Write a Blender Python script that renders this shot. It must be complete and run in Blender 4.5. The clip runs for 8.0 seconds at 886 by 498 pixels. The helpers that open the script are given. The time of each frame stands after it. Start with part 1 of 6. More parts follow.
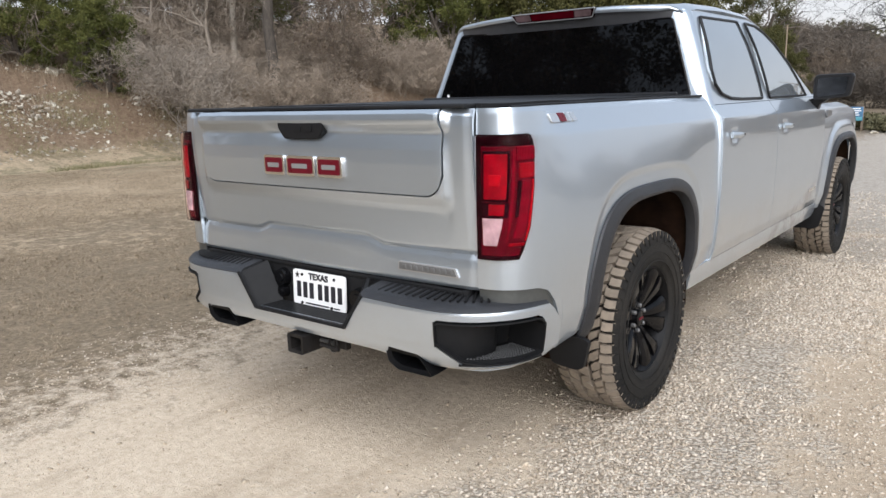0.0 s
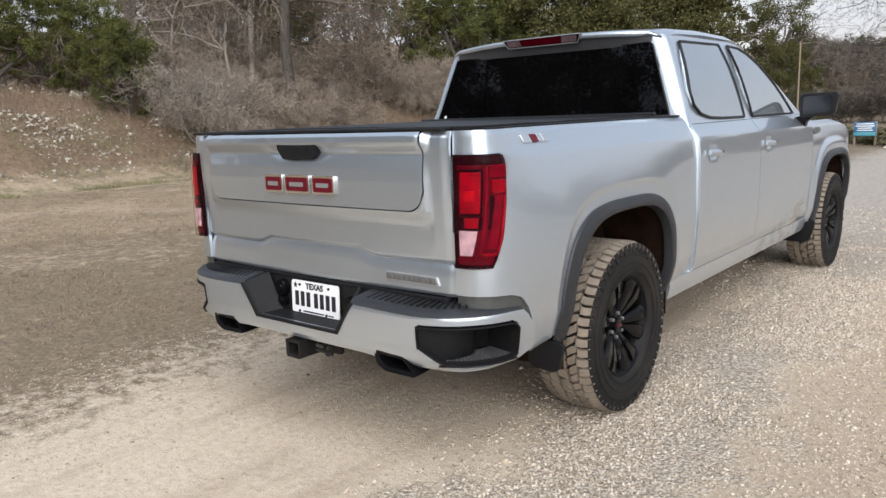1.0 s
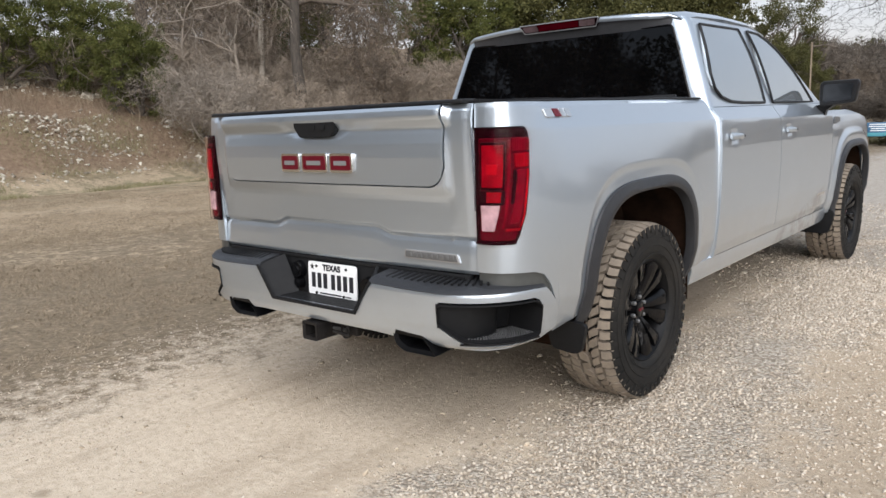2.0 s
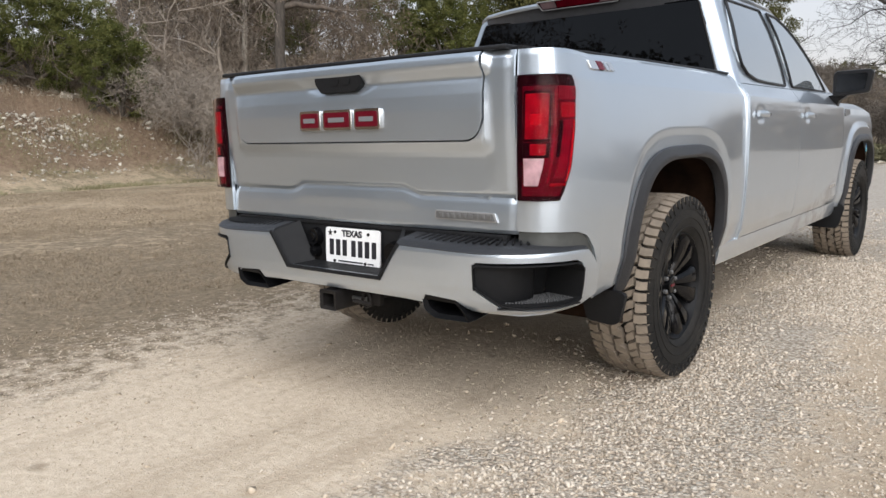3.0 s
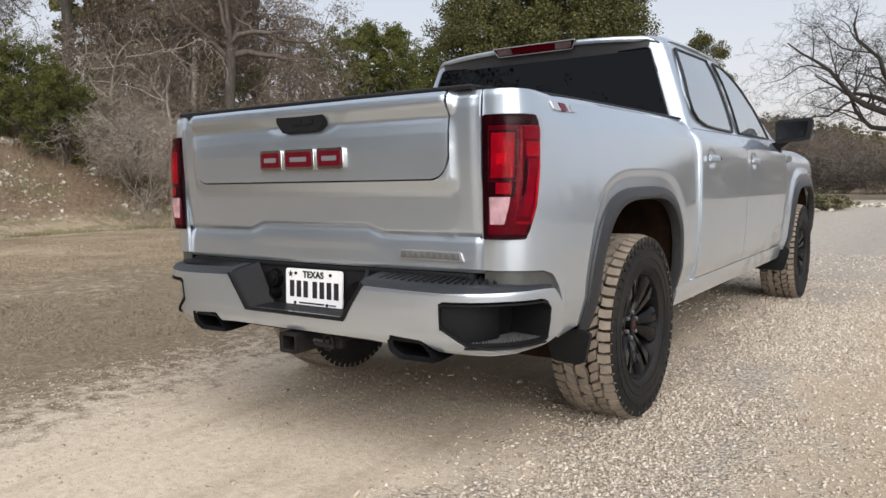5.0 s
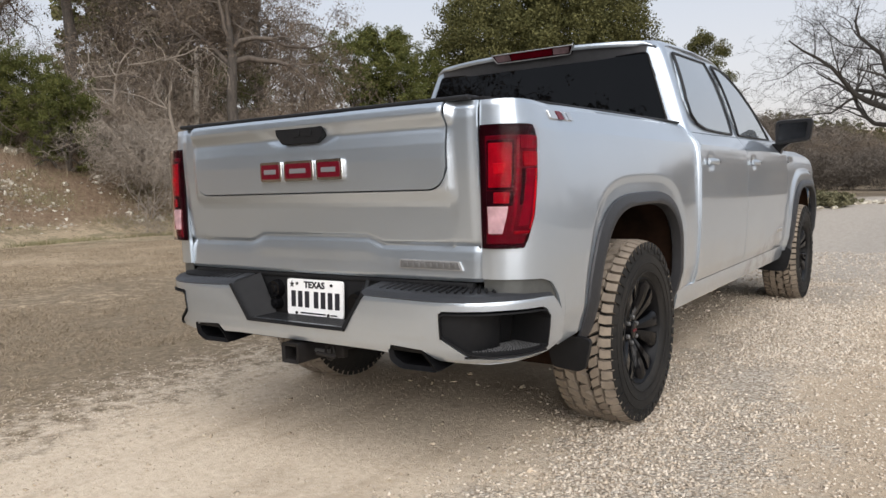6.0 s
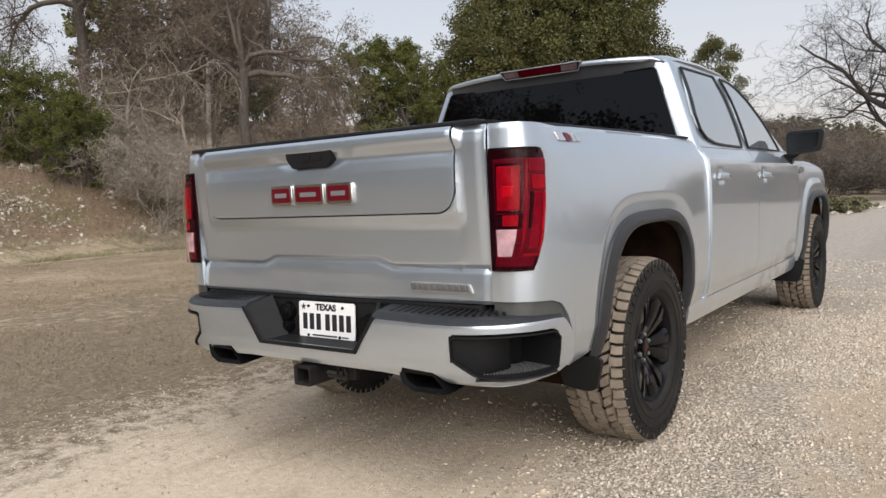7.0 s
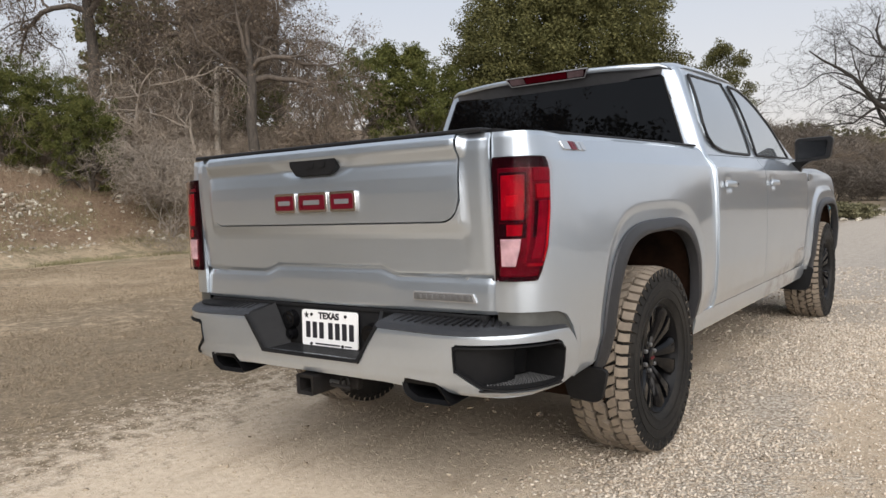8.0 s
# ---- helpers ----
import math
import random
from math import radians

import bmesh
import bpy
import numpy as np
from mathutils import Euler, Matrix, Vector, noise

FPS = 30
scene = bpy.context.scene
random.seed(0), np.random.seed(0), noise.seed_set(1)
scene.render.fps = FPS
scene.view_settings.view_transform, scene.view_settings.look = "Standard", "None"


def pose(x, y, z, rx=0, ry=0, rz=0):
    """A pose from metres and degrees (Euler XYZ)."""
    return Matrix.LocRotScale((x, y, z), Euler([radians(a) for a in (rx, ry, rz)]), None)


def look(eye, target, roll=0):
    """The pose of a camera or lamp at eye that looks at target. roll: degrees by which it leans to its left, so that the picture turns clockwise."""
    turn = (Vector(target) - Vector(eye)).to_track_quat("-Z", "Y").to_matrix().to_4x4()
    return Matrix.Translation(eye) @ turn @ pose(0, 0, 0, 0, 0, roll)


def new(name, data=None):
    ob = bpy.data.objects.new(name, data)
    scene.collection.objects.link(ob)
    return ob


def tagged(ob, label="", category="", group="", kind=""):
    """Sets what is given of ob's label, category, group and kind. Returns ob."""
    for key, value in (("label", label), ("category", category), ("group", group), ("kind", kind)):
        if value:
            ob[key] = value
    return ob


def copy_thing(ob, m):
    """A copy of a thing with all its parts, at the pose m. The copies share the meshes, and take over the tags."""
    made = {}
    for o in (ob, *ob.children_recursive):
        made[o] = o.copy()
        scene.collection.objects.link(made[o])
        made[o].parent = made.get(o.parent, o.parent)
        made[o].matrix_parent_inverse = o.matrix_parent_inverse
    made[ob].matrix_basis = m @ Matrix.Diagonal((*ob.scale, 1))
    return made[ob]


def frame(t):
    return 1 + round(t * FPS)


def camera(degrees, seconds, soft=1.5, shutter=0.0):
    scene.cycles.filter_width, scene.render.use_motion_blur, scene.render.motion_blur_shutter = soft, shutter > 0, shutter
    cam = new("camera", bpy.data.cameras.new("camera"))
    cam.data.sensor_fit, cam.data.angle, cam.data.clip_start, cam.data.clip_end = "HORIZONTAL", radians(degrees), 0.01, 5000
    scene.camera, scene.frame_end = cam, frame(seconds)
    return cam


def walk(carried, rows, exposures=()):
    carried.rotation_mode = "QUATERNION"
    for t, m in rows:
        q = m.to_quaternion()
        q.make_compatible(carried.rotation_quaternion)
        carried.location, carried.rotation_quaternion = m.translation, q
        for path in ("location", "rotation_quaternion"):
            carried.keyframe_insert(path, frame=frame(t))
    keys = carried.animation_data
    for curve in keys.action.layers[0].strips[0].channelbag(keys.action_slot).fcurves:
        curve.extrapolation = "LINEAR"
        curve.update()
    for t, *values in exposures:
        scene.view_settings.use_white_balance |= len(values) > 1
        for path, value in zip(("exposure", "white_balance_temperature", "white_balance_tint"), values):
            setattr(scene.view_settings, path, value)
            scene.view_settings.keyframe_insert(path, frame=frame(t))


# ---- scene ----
cam = camera(61.2, 8.0)
PATH = [
    (0, (2.213, -1.857, 1.379), (0.995, -0.322, 0.977), -1.7),
    (0.5, (2.424, -1.933, 1.387), (1.188, -0.406, 1.012), -1.8),
    (1, (2.463, -1.951, 1.394), (1.202, -0.44, 1.04), -2.2),
    (1.5, (2.462, -1.95, 1.374), (1.179, -0.455, 1.032), -2.5),
    (3, (2.145, -1.978, 1.068), (0.911, -0.434, 0.764), -1.2),
    (3.5, (2.083, -1.987, 1.042), (0.891, -0.398, 0.805), -0.7),
    (4, (2.072, -1.992, 1.035), (0.91, -0.377, 0.829), -0.6),
    (4.5, (2.076, -1.992, 1.034), (0.936, -0.359, 0.851), -0.6),
    (6, (2.109, -1.993, 1.063), (0.966, -0.361, 0.889), -1.8),
    (6.5, (2.114, -1.998, 1.09), (0.958, -0.374, 0.924), -2.3),
    (7, (2.123, -1.994, 1.113), (0.953, -0.379, 0.963), -2.6),
    (7.5, (2.118, -1.981, 1.118), (0.939, -0.372, 0.975), -2.6),
    (8, (2.12, -1.967, 1.127), (0.934, -0.362, 0.99), -2.4),
]
walk(cam, [(t, look(eye, target, roll)) for t, eye, target, roll in PATH], [(0.0, 0.17, 6160, 11), (0.5, 0.11, 6190, 11), (1.0, 0.10, 6220, 11.5), (3.0, 0.05, 6300, 11), (6.0, 0.01, 6460, 12), (8.0, -0.02, 6560, 12)])

# ---- light ----
world = bpy.data.worlds.new("sky")
scene.world = world
world.use_nodes = True
wn, wl = world.node_tree.nodes, world.node_tree.links
wn.clear()
SUN_EL, SUN_ROT = radians(31), radians(143)
sky = wn.new("ShaderNodeTexSky")
sky.sky_type = "NISHITA"
sky.sun_disc = False
sky.sun_elevation, sky.sun_rotation = SUN_EL, SUN_ROT
sky.air_density, sky.dust_density, sky.ozone_density = 1.0, 2.0, 1.0
# thin high cloud over the whole sky
veil = wn.new("ShaderNodeMix")
veil.data_type = "RGBA"
veil.inputs["Factor"].default_value = 0.72
tcw = wn.new("ShaderNodeTexCoord")
sepw = wn.new("ShaderNodeSeparateXYZ")
rampw = wn.new("ShaderNodeValToRGB")
rampw.color_ramp.elements[0].position, rampw.color_ramp.elements[0].color = 0.03, (0.85, 0.785, 0.765, 1)
rampw.color_ramp.elements[1].position, rampw.color_ramp.elements[1].color = 0.14, (0.86, 0.845, 0.842, 1)
for height, tone in ((0.27, (0.74, 0.785, 0.845, 1)), (0.50, (0.66, 0.73, 0.815, 1)), (0.85, (0.68, 0.76, 0.87, 1))):
    rampw.color_ramp.elements.new(height).color = tone
brightw = wn.new("ShaderNodeMix")
brightw.data_type, brightw.blend_type = "RGBA", "MULTIPLY"
brightw.inputs["Factor"].default_value = 1.0
brightw.inputs["B"].default_value = (10.0, 10.0, 10.0, 1)
wl.new(tcw.outputs["Generated"], sepw.inputs[0])
wl.new(sepw.outputs["Z"], rampw.inputs["Fac"])
wl.new(rampw.outputs["Color"], brightw.inputs["A"])
wl.new(brightw.outputs["Result"], veil.inputs["B"])
bg = wn.new("ShaderNodeBackground")
bg.inputs["Strength"].default_value = 0.105
wout = wn.new("ShaderNodeOutputWorld")
wl.new(sky.outputs["Color"], veil.inputs["A"])
wl.new(veil.outputs["Result"], bg.inputs["Color"])
wl.new(bg.outputs["Background"], wout.inputs["Surface"])
sun_data = bpy.data.lights.new("sun", "SUN")
sun_data.energy, sun_data.angle, sun_data.color = 4.9, radians(90), (1.0, 0.985, 0.965)
sun = new("sun", sun_data)
sun.matrix_world = look((0, 0, 30), (-0.516, 0.685, 29.485))


# ---- materials ----
def nodes_of(name):
    m = bpy.data.materials.new(name)
    m.use_nodes = True
    nt = m.node_tree
    return m, nt, nt.nodes["Principled BSDF"]


def coords(nt, kind="Object", scale=1.0):
    tc = nt.nodes.new("ShaderNodeTexCoord")
    mp = nt.nodes.new("ShaderNodeMapping")
    mp.inputs["Scale"].default_value = (scale, scale, scale) if not isinstance(scale, tuple) else scale
    nt.links.new(tc.outputs[kind], mp.inputs["Vector"])
    return mp.outputs["Vector"]


def noise_tex(nt, scale, detail=4, rough=0.6, vec=None, out="Fac"):
    n = nt.nodes.new("ShaderNodeTexNoise")
    n.inputs["Scale"].default_value, n.inputs["Detail"].default_value, n.inputs["Roughness"].default_value = scale, detail, rough
    if vec is not None:
        nt.links.new(vec, n.inputs["Vector"])
    return n.outputs[out]


def ramp(nt, fac, stops):
    r = nt.nodes.new("ShaderNodeValToRGB")
    el = r.color_ramp.elements
    while len(el) < len(stops):
        el.new(0.5)
    for e, (p, c) in zip(el, stops):
        e.position = p
        e.color = (*c, 1) if len(c) == 3 else c
    nt.links.new(fac, r.inputs["Fac"])
    return r.outputs["Color"]


def mixc(nt, fac, a, b, blend="MIX"):
    m = nt.nodes.new("ShaderNodeMix")
    m.data_type, m.blend_type = "RGBA", blend
    for sock, v in (("Factor", fac), ("A", a), ("B", b)):
        if hasattr(v, "is_linked") or hasattr(v, "links"):
            nt.links.new(v, m.inputs[sock])
        elif isinstance(v, tuple):
            m.inputs[sock].default_value = (*v, 1) if len(v) == 3 else v
        else:
            m.inputs[sock].default_value = v
    return m.outputs["Result"]


def maths(nt, op, a, b=0.0, clamp=False):
    m = nt.nodes.new("ShaderNodeMath")
    m.operation, m.use_clamp = op, clamp
    for i, v in enumerate((a, b)):
        if isinstance(v, (int, float)):
            m.inputs[i].default_value = v
        else:
            nt.links.new(v, m.inputs[i])
    return m.outputs[0]


def maprange(nt, v, a, b, c=0.0, d=1.0, smooth=True):
    m = nt.nodes.new("ShaderNodeMapRange")
    m.interpolation_type = "SMOOTHSTEP" if smooth else "LINEAR"
    for i, x in enumerate((a, b, c, d)):
        m.inputs[i + 1].default_value = x
    nt.links.new(v, m.inputs[0])
    return m.outputs[0]


def bump(nt, bsdf, height, strength=0.3, dist=0.01):
    b = nt.nodes.new("ShaderNodeBump")
    b.inputs["Strength"].default_value, b.inputs["Distance"].default_value = strength, dist
    nt.links.new(height, b.inputs["Height"])
    nt.links.new(b.outputs["Normal"], bsdf.inputs["Normal"])


def world_z(nt):
    g = nt.nodes.new("ShaderNodeNewGeometry")
    s = nt.nodes.new("ShaderNodeSeparateXYZ")
    nt.links.new(g.outputs["Position"], s.inputs[0])
    return s.outputs


def simple(name, col, rough=0.5, metal=0.0, var=0.12, scale=30.0, bumps=0.15, bscale=400.0, coat=0.0, dust=0.0, spec=0.5):
    m, nt, b = nodes_of(name)
    v = coords(nt)
    f = noise_tex(nt, scale, 5, 0.65, v)
    lo = tuple(max(0, c * (1 - var)) for c in col)
    hi = tuple(min(1, c * (1 + var)) for c in col)
    c = ramp(nt, f, [(0.3, lo), (0.7, hi)])
    if dust:
        d = maps_dust(nt, v, dust)
        c = mixc(nt, d, c, (0.36, 0.30, 0.23))
        r = maths(nt, "ADD", maths(nt, "MULTIPLY", d, 0.5), rough, True)
        nt.links.new(r, b.inputs["Roughness"])
    else:
        r = ramp(nt, f, [(0.3, (rough * 0.85,) * 3), (0.7, (min(1, rough * 1.15),) * 3)])
        nt.links.new(r, b.inputs["Roughness"])
    nt.links.new(c, b.inputs["Base Color"])
    b.inputs["Metallic"].default_value = metal
    b.inputs["Coat Weight"].default_value = coat
    b.inputs["Coat Roughness"].default_value = 0.06
    b.inputs["Specular IOR Level"].default_value = spec
    if bumps:
        bump(nt, b, noise_tex(nt, bscale, 3, 0.6, v), bumps, 0.002)
    return m


def maps_dust(nt, v, amount):
    n1 = noise_tex(nt, 3.0, 6, 0.7, v)
    n2 = noise_tex(nt, 40.0, 4, 0.7, v)
    s = maths(nt, "ADD", maths(nt, "MULTIPLY", n1, 0.7), maths(nt, "MULTIPLY", n2, 0.3))
    return maths(nt, "MULTIPLY", maprange(nt, s, 0.38, 0.68), amount)


def paint():
    m, nt, b = nodes_of("silver_paint")
    v = coords(nt)
    flake = noise_tex(nt, 1500, 2, 0.6, v)
    soft = noise_tex(nt, 2.2, 4, 0.6, v)
    c = ramp(nt, flake, [(0.3, (0.425, 0.472, 0.518)), (0.7, (0.53, 0.586, 0.645))])
    # road dust thrown up along the lower body
    pos = world_z(nt)
    low = maprange(nt, pos["Z"], 0.95, 0.45)
    d = maths(nt, "MULTIPLY", maps_dust(nt, v, 0.5), maths(nt, "ADD", maths(nt, "MULTIPLY", low, 0.38), 0.05), True)
    # mud splashed along the foot of the front door
    streak = maths(nt, "MULTIPLY", maprange(nt, pos["Y"], 2.9, 3.3), maprange(nt, pos["Y"], 4.15, 4.05))
    rise = maths(nt, "SUBTRACT", pos["Z"], maths(nt, "MULTIPLY", pos["Y"], 0.22))
    splash = maths(nt, "MULTIPLY", streak, maths(nt, "MULTIPLY", maprange(nt, rise, -0.19, -0.25), maprange(nt, noise_tex(nt, 5.0, 5, 0.7, v), 0.40, 0.60)))
    c = mixc(nt, maths(nt, "MULTIPLY", splash, 0.6), c, (0.20, 0.19, 0.175))
    c = mixc(nt, d, c, (0.42, 0.36, 0.28))
    nt.links.new(c, b.inputs["Base Color"])
    nt.links.new(maths(nt, "SUBTRACT", 0.83, maths(nt, "MULTIPLY", d, 0.75)), b.inputs["Metallic"])
    r = maths(nt, "ADD", maprange(nt, soft, 0.3, 0.7, 0.31, 0.36), maths(nt, "MULTIPLY", d, 0.3))
    nt.links.new(r, b.inputs["Roughness"])
    b.inputs["Coat Weight"].default_value = 1.0
    b.inputs["Coat IOR"].default_value = 1.7
    nt.links.new(maprange(nt, d, 0, 0.5, 0.03, 0.3), b.inputs["Coat Roughness"])
    bump(nt, b, flake, 0.03, 0.001)
    return m


PAINT = paint()
PLASTIC = simple("black_plastic", (0.010, 0.0102, 0.011), 0.5, dust=0.010, spec=0.14, bumps=0.25, bscale=700)
FLARE = simple("grey_plastic", (0.021, 0.022, 0.025), 0.42, dust=0.025, spec=0.35, bumps=0.25, bscale=600)
DARK = simple("dark_core", (0.012, 0.012, 0.012), 0.8, bumps=0)
LINER = simple("wheel_liner", (0.016, 0.008, 0.0045), 0.95, dust=0.006, var=0.6, scale=7, spec=0.1)
VINYL = simple("black_vinyl", (0.010, 0.0105, 0.012), 0.5, bumps=0.3, bscale=300, dust=0.02, spec=0.22)
GLOSSBLACK = simple("gloss_black", (0.004, 0.004, 0.0045), 0.07, bumps=0, coat=0.1, spec=0.2)
RIMDARK = simple("rim_dark", (0.004, 0.004, 0.0045), 0.4, bumps=0, spec=0.15)
RUBBER = simple("tyre_rubber", (0.011, 0.0108, 0.0105), 0.65, dust=0.04, spec=0.18, bumps=0.3)
TREAD = simple("dusty_tread", (0.235, 0.193, 0.148), 0.95, var=0.28, scale=14, bumps=0.5, bscale=120)
CHROME = simple("chrome", (0.75, 0.74, 0.73), 0.15, 1.0, bumps=0, var=0.05)
BADGERED = simple("badge_red", (0.095, 0.003, 0.010), 0.3, bumps=0, coat=0.1, spec=0.25)
STEEL = simple("dark_steel", (0.011, 0.010, 0.010), 0.55, 0.0, var=0.4, dust=0.03, spec=0.2)
WHITEPLATE = simple("plate_white", (0.78, 0.78, 0.77), 0.4, var=0.03, bumps=0.05)
# dark grey puts the roof overhang's shade into the lip's colour
LIP = simple("lip_shade_grey", (0.055, 0.056, 0.060), 0.35, bumps=0.1, spec=0.4)
MIRRORBLACK = simple("mirror_black", (0.007, 0.007, 0.008), 0.4, bumps=0.1, spec=0.25)
BADGEGREY = simple("badge_grey", (0.17, 0.168, 0.165), 0.4, 0.5, bumps=0)
# grip studs, paler than the black tread they stand on
STUD = simple("grip_grey", (0.10, 0.10, 0.10), 0.45)
# silver body lip darkened to grey as it looks in shade
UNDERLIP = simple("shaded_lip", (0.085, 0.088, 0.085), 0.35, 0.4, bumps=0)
SATIN = simple("satin_silver", (0.50, 0.50, 0.50), 0.35, 0.7, bumps=0)
INK = simple("plate_ink", (0.015, 0.015, 0.02), 0.45, bumps=0)


def glass(name, col, rough, vary=0.25):
    m, nt, b = nodes_of(name)
    v = coords(nt)
    f = noise_tex(nt, 6, 5, 0.6, v)
    nt.links.new(ramp(nt, f, [(0.3, tuple(c * (1 - vary) for c in col)), (0.7, tuple(c * (1 + vary) for c in col))]), b.inputs["Base Color"])
    nt.links.new(maprange(nt, f, 0.3, 0.75, rough, rough + 0.012), b.inputs["Roughness"])
    b.inputs["IOR"].default_value = 1.52
    return m


TINT = glass("tinted_glass", (0.0015, 0.0015, 0.0017), 0.01)
TINT.node_tree.nodes["Principled BSDF"].inputs["Specular IOR Level"].default_value = 0.24
# pale part-metal pane: brightness of reflected sky put into colour and metallic share
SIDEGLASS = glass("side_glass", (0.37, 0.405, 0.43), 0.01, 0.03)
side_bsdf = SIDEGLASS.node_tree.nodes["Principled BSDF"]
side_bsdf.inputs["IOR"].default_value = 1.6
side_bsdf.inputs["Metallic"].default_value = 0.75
# dark metal colour stands for the dark woods this mirror would reflect
MIRRORGLASS = simple("mirror_glass", (0.065, 0.068, 0.075), 0.16, 1.0, bumps=0, var=0.03)


def lens(name, col, rough=0.12):
    m, nt, b = nodes_of(name)
    v = coords(nt)
    f = noise_tex(nt, 25, 3, 0.5, v)
    nt.links.new(ramp(nt, f, [(0.3, tuple(c * 0.75 for c in col)), (0.7, tuple(min(1, c * 1.25) for c in col))]), b.inputs["Base Color"])
    b.inputs["Roughness"].default_value = rough
    b.inputs["Specular IOR Level"].default_value = 0.06
    w = nt.nodes.new("ShaderNodeTexWave")
    w.inputs["Scale"].default_value = 90
    nt.links.new(v, w.inputs["Vector"])
    bump(nt, b, w.outputs["Fac"], 0.18, 0.002)
    return m


LENSRED = lens("lens_red", (0.145, 0.0013, 0.005))
LENSHOT = lens("lens_bright_red", (0.23, 0.002, 0.006))
LENSDEEP = lens("lens_deep_red", (0.05, 0.001, 0.004))
LENSMID = lens("lens_crimson", (0.095, 0.0012, 0.006))
LENSDARK = lens("lens_dark", (0.008, 0.001, 0.002))


def clear_cover():
    m, nt, b = nodes_of("clear_cover")
    b.inputs["Base Color"].default_value = (1.0, 0.93, 0.93, 1)
    b.inputs["Transmission Weight"].default_value = 1.0
    b.inputs["IOR"].default_value = 1.11
    v = coords(nt)
    nt.links.new(maprange(nt, noise_tex(nt, 9, 4, 0.6, v), 0.3, 0.8, 0.005, 0.03), b.inputs["Roughness"])
    return m


COVER = clear_cover()
LENSWHITE = lens("lens_white", (0.29, 0.20, 0.21))
LENSSMOKE = lens("lens_smoked", (0.11, 0.075, 0.078))


# ---- mesh helpers ----
def finish(name, bm, mat, angle=35):
    me = bpy.data.meshes.new(name)
    bm.to_mesh(me)
    bm.free()
    if mat is not None:
        me.materials.append(mat)
    me.shade_smooth()
    me.set_sharp_from_angle(angle=radians(angle))
    return me


def part(name, bm, mat, parent=None, label="", angle=35):
    ob = new(name, finish(name, bm, mat, angle))
    if parent is not None:
        ob.parent = parent
    if label:
        ob["label"] = label
    return ob


def thing(name, label, category, group="", loc=(0, 0, 0)):
    ob = new(name)
    ob.location = loc
    ob.empty_display_size = 0.1
    return tagged(ob, label, category, group)


def sm(a, b, x):
    t = min(1.0, max(0.0, (x - a) / (b - a)))
    return t * t * (3 - 2 * t)


def ip(x, xs, ys):
    return float(np.interp(x, xs, ys))


def lin(a, b, n):
    return [a + (b - a) * i / (n - 1) for i in range(n)]


def patch(bm, us, vs, f):
    rows = [[bm.verts.new(f(u, v)) for v in vs] for u in us]
    for r0, r1 in zip(rows, rows[1:]):
        for i in range(len(vs) - 1):
            q = [r0[i], r1[i], r1[i + 1], r0[i + 1]]
            try:
                bm.faces.new(q)
            except ValueError:
                pass


def band(bm, us, lo, hi, n, f):
    """Columns at us from lo(u) to hi(u), mapped by f(u, z)."""
    rows = []
    for u in us:
        a, b = lo(u), hi(u)
        rows.append([bm.verts.new(f(u, a + (b - a) * i / n)) for i in range(n + 1)])
    for r0, r1 in zip(rows, rows[1:]):
        for i in range(n):
            bm.faces.new([r0[i], r1[i], r1[i + 1], r0[i + 1]])


def weld(bm, d=0.0004):
    bmesh.ops.remove_doubles(bm, verts=bm.verts, dist=d)
    bmesh.ops.dissolve_degenerate(bm, edges=bm.edges, dist=0.0001)


def thick(bm, t, out):
    """Give a sheet thickness t, behind the side that faces out."""
    weld(bm)
    bmesh.ops.recalc_face_normals(bm, faces=bm.faces)
    out = Vector(out)
    s = sum((f.normal.dot(out) * f.calc_area() for f in bm.faces))
    if s < 0:
        bmesh.ops.reverse_faces(bm, faces=bm.faces)
    bmesh.ops.solidify(bm, geom=bm.faces[:], thickness=t)
    bmesh.ops.recalc_face_normals(bm, faces=bm.faces)


def box(bm, x0, x1, y0, y1, z0, z1, bev=0.0, seg=2, m=None):
    r = bmesh.ops.create_cube(bm, size=1)
    vs = r["verts"]
    for v in vs:
        v.co = Vector(((x0 + x1) / 2 + v.co.x * (x1 - x0), (y0 + y1) / 2 + v.co.y * (y1 - y0), (z0 + z1) / 2 + v.co.z * (z1 - z0)))
    if m is not None:
        for v in vs:
            v.co = m @ v.co
    if bev:
        es = list({e for v in vs for e in v.link_edges})
        bmesh.ops.bevel(bm, geom=es, offset=bev, segments=seg, affect="EDGES", profile=0.5)


def tube(bm, pts, r, n=6, closed=False, caps=True):
    pts = [Vector(p) for p in pts]
    rs = r if isinstance(r, (list, tuple)) else [r] * len(pts)
    rings = []
    for i, p in enumerate(pts):
        a = pts[i - 1] if i or closed else p
        b = pts[(i + 1) % len(pts)] if i + 1 < len(pts) or closed else p
        d = (b - a).normalized()
        s = d.cross(Vector((0.31, 0.17, 0.94))).normalized()
        t = d.cross(s)
        rings.append([bm.verts.new(p + rs[i] * (math.cos(k * math.tau / n) * s + math.sin(k * math.tau / n) * t)) for k in range(n)])
    pairs = list(zip(rings, rings[1:])) + ([(rings[-1], rings[0])] if closed else [])
    for a, b in pairs:
        for k in range(n):
            bm.faces.new([a[k], a[(k + 1) % n], b[(k + 1) % n], b[k]])
    if caps and not closed:
        bm.faces.new(rings[0][::-1])
        bm.faces.new(rings[-1])


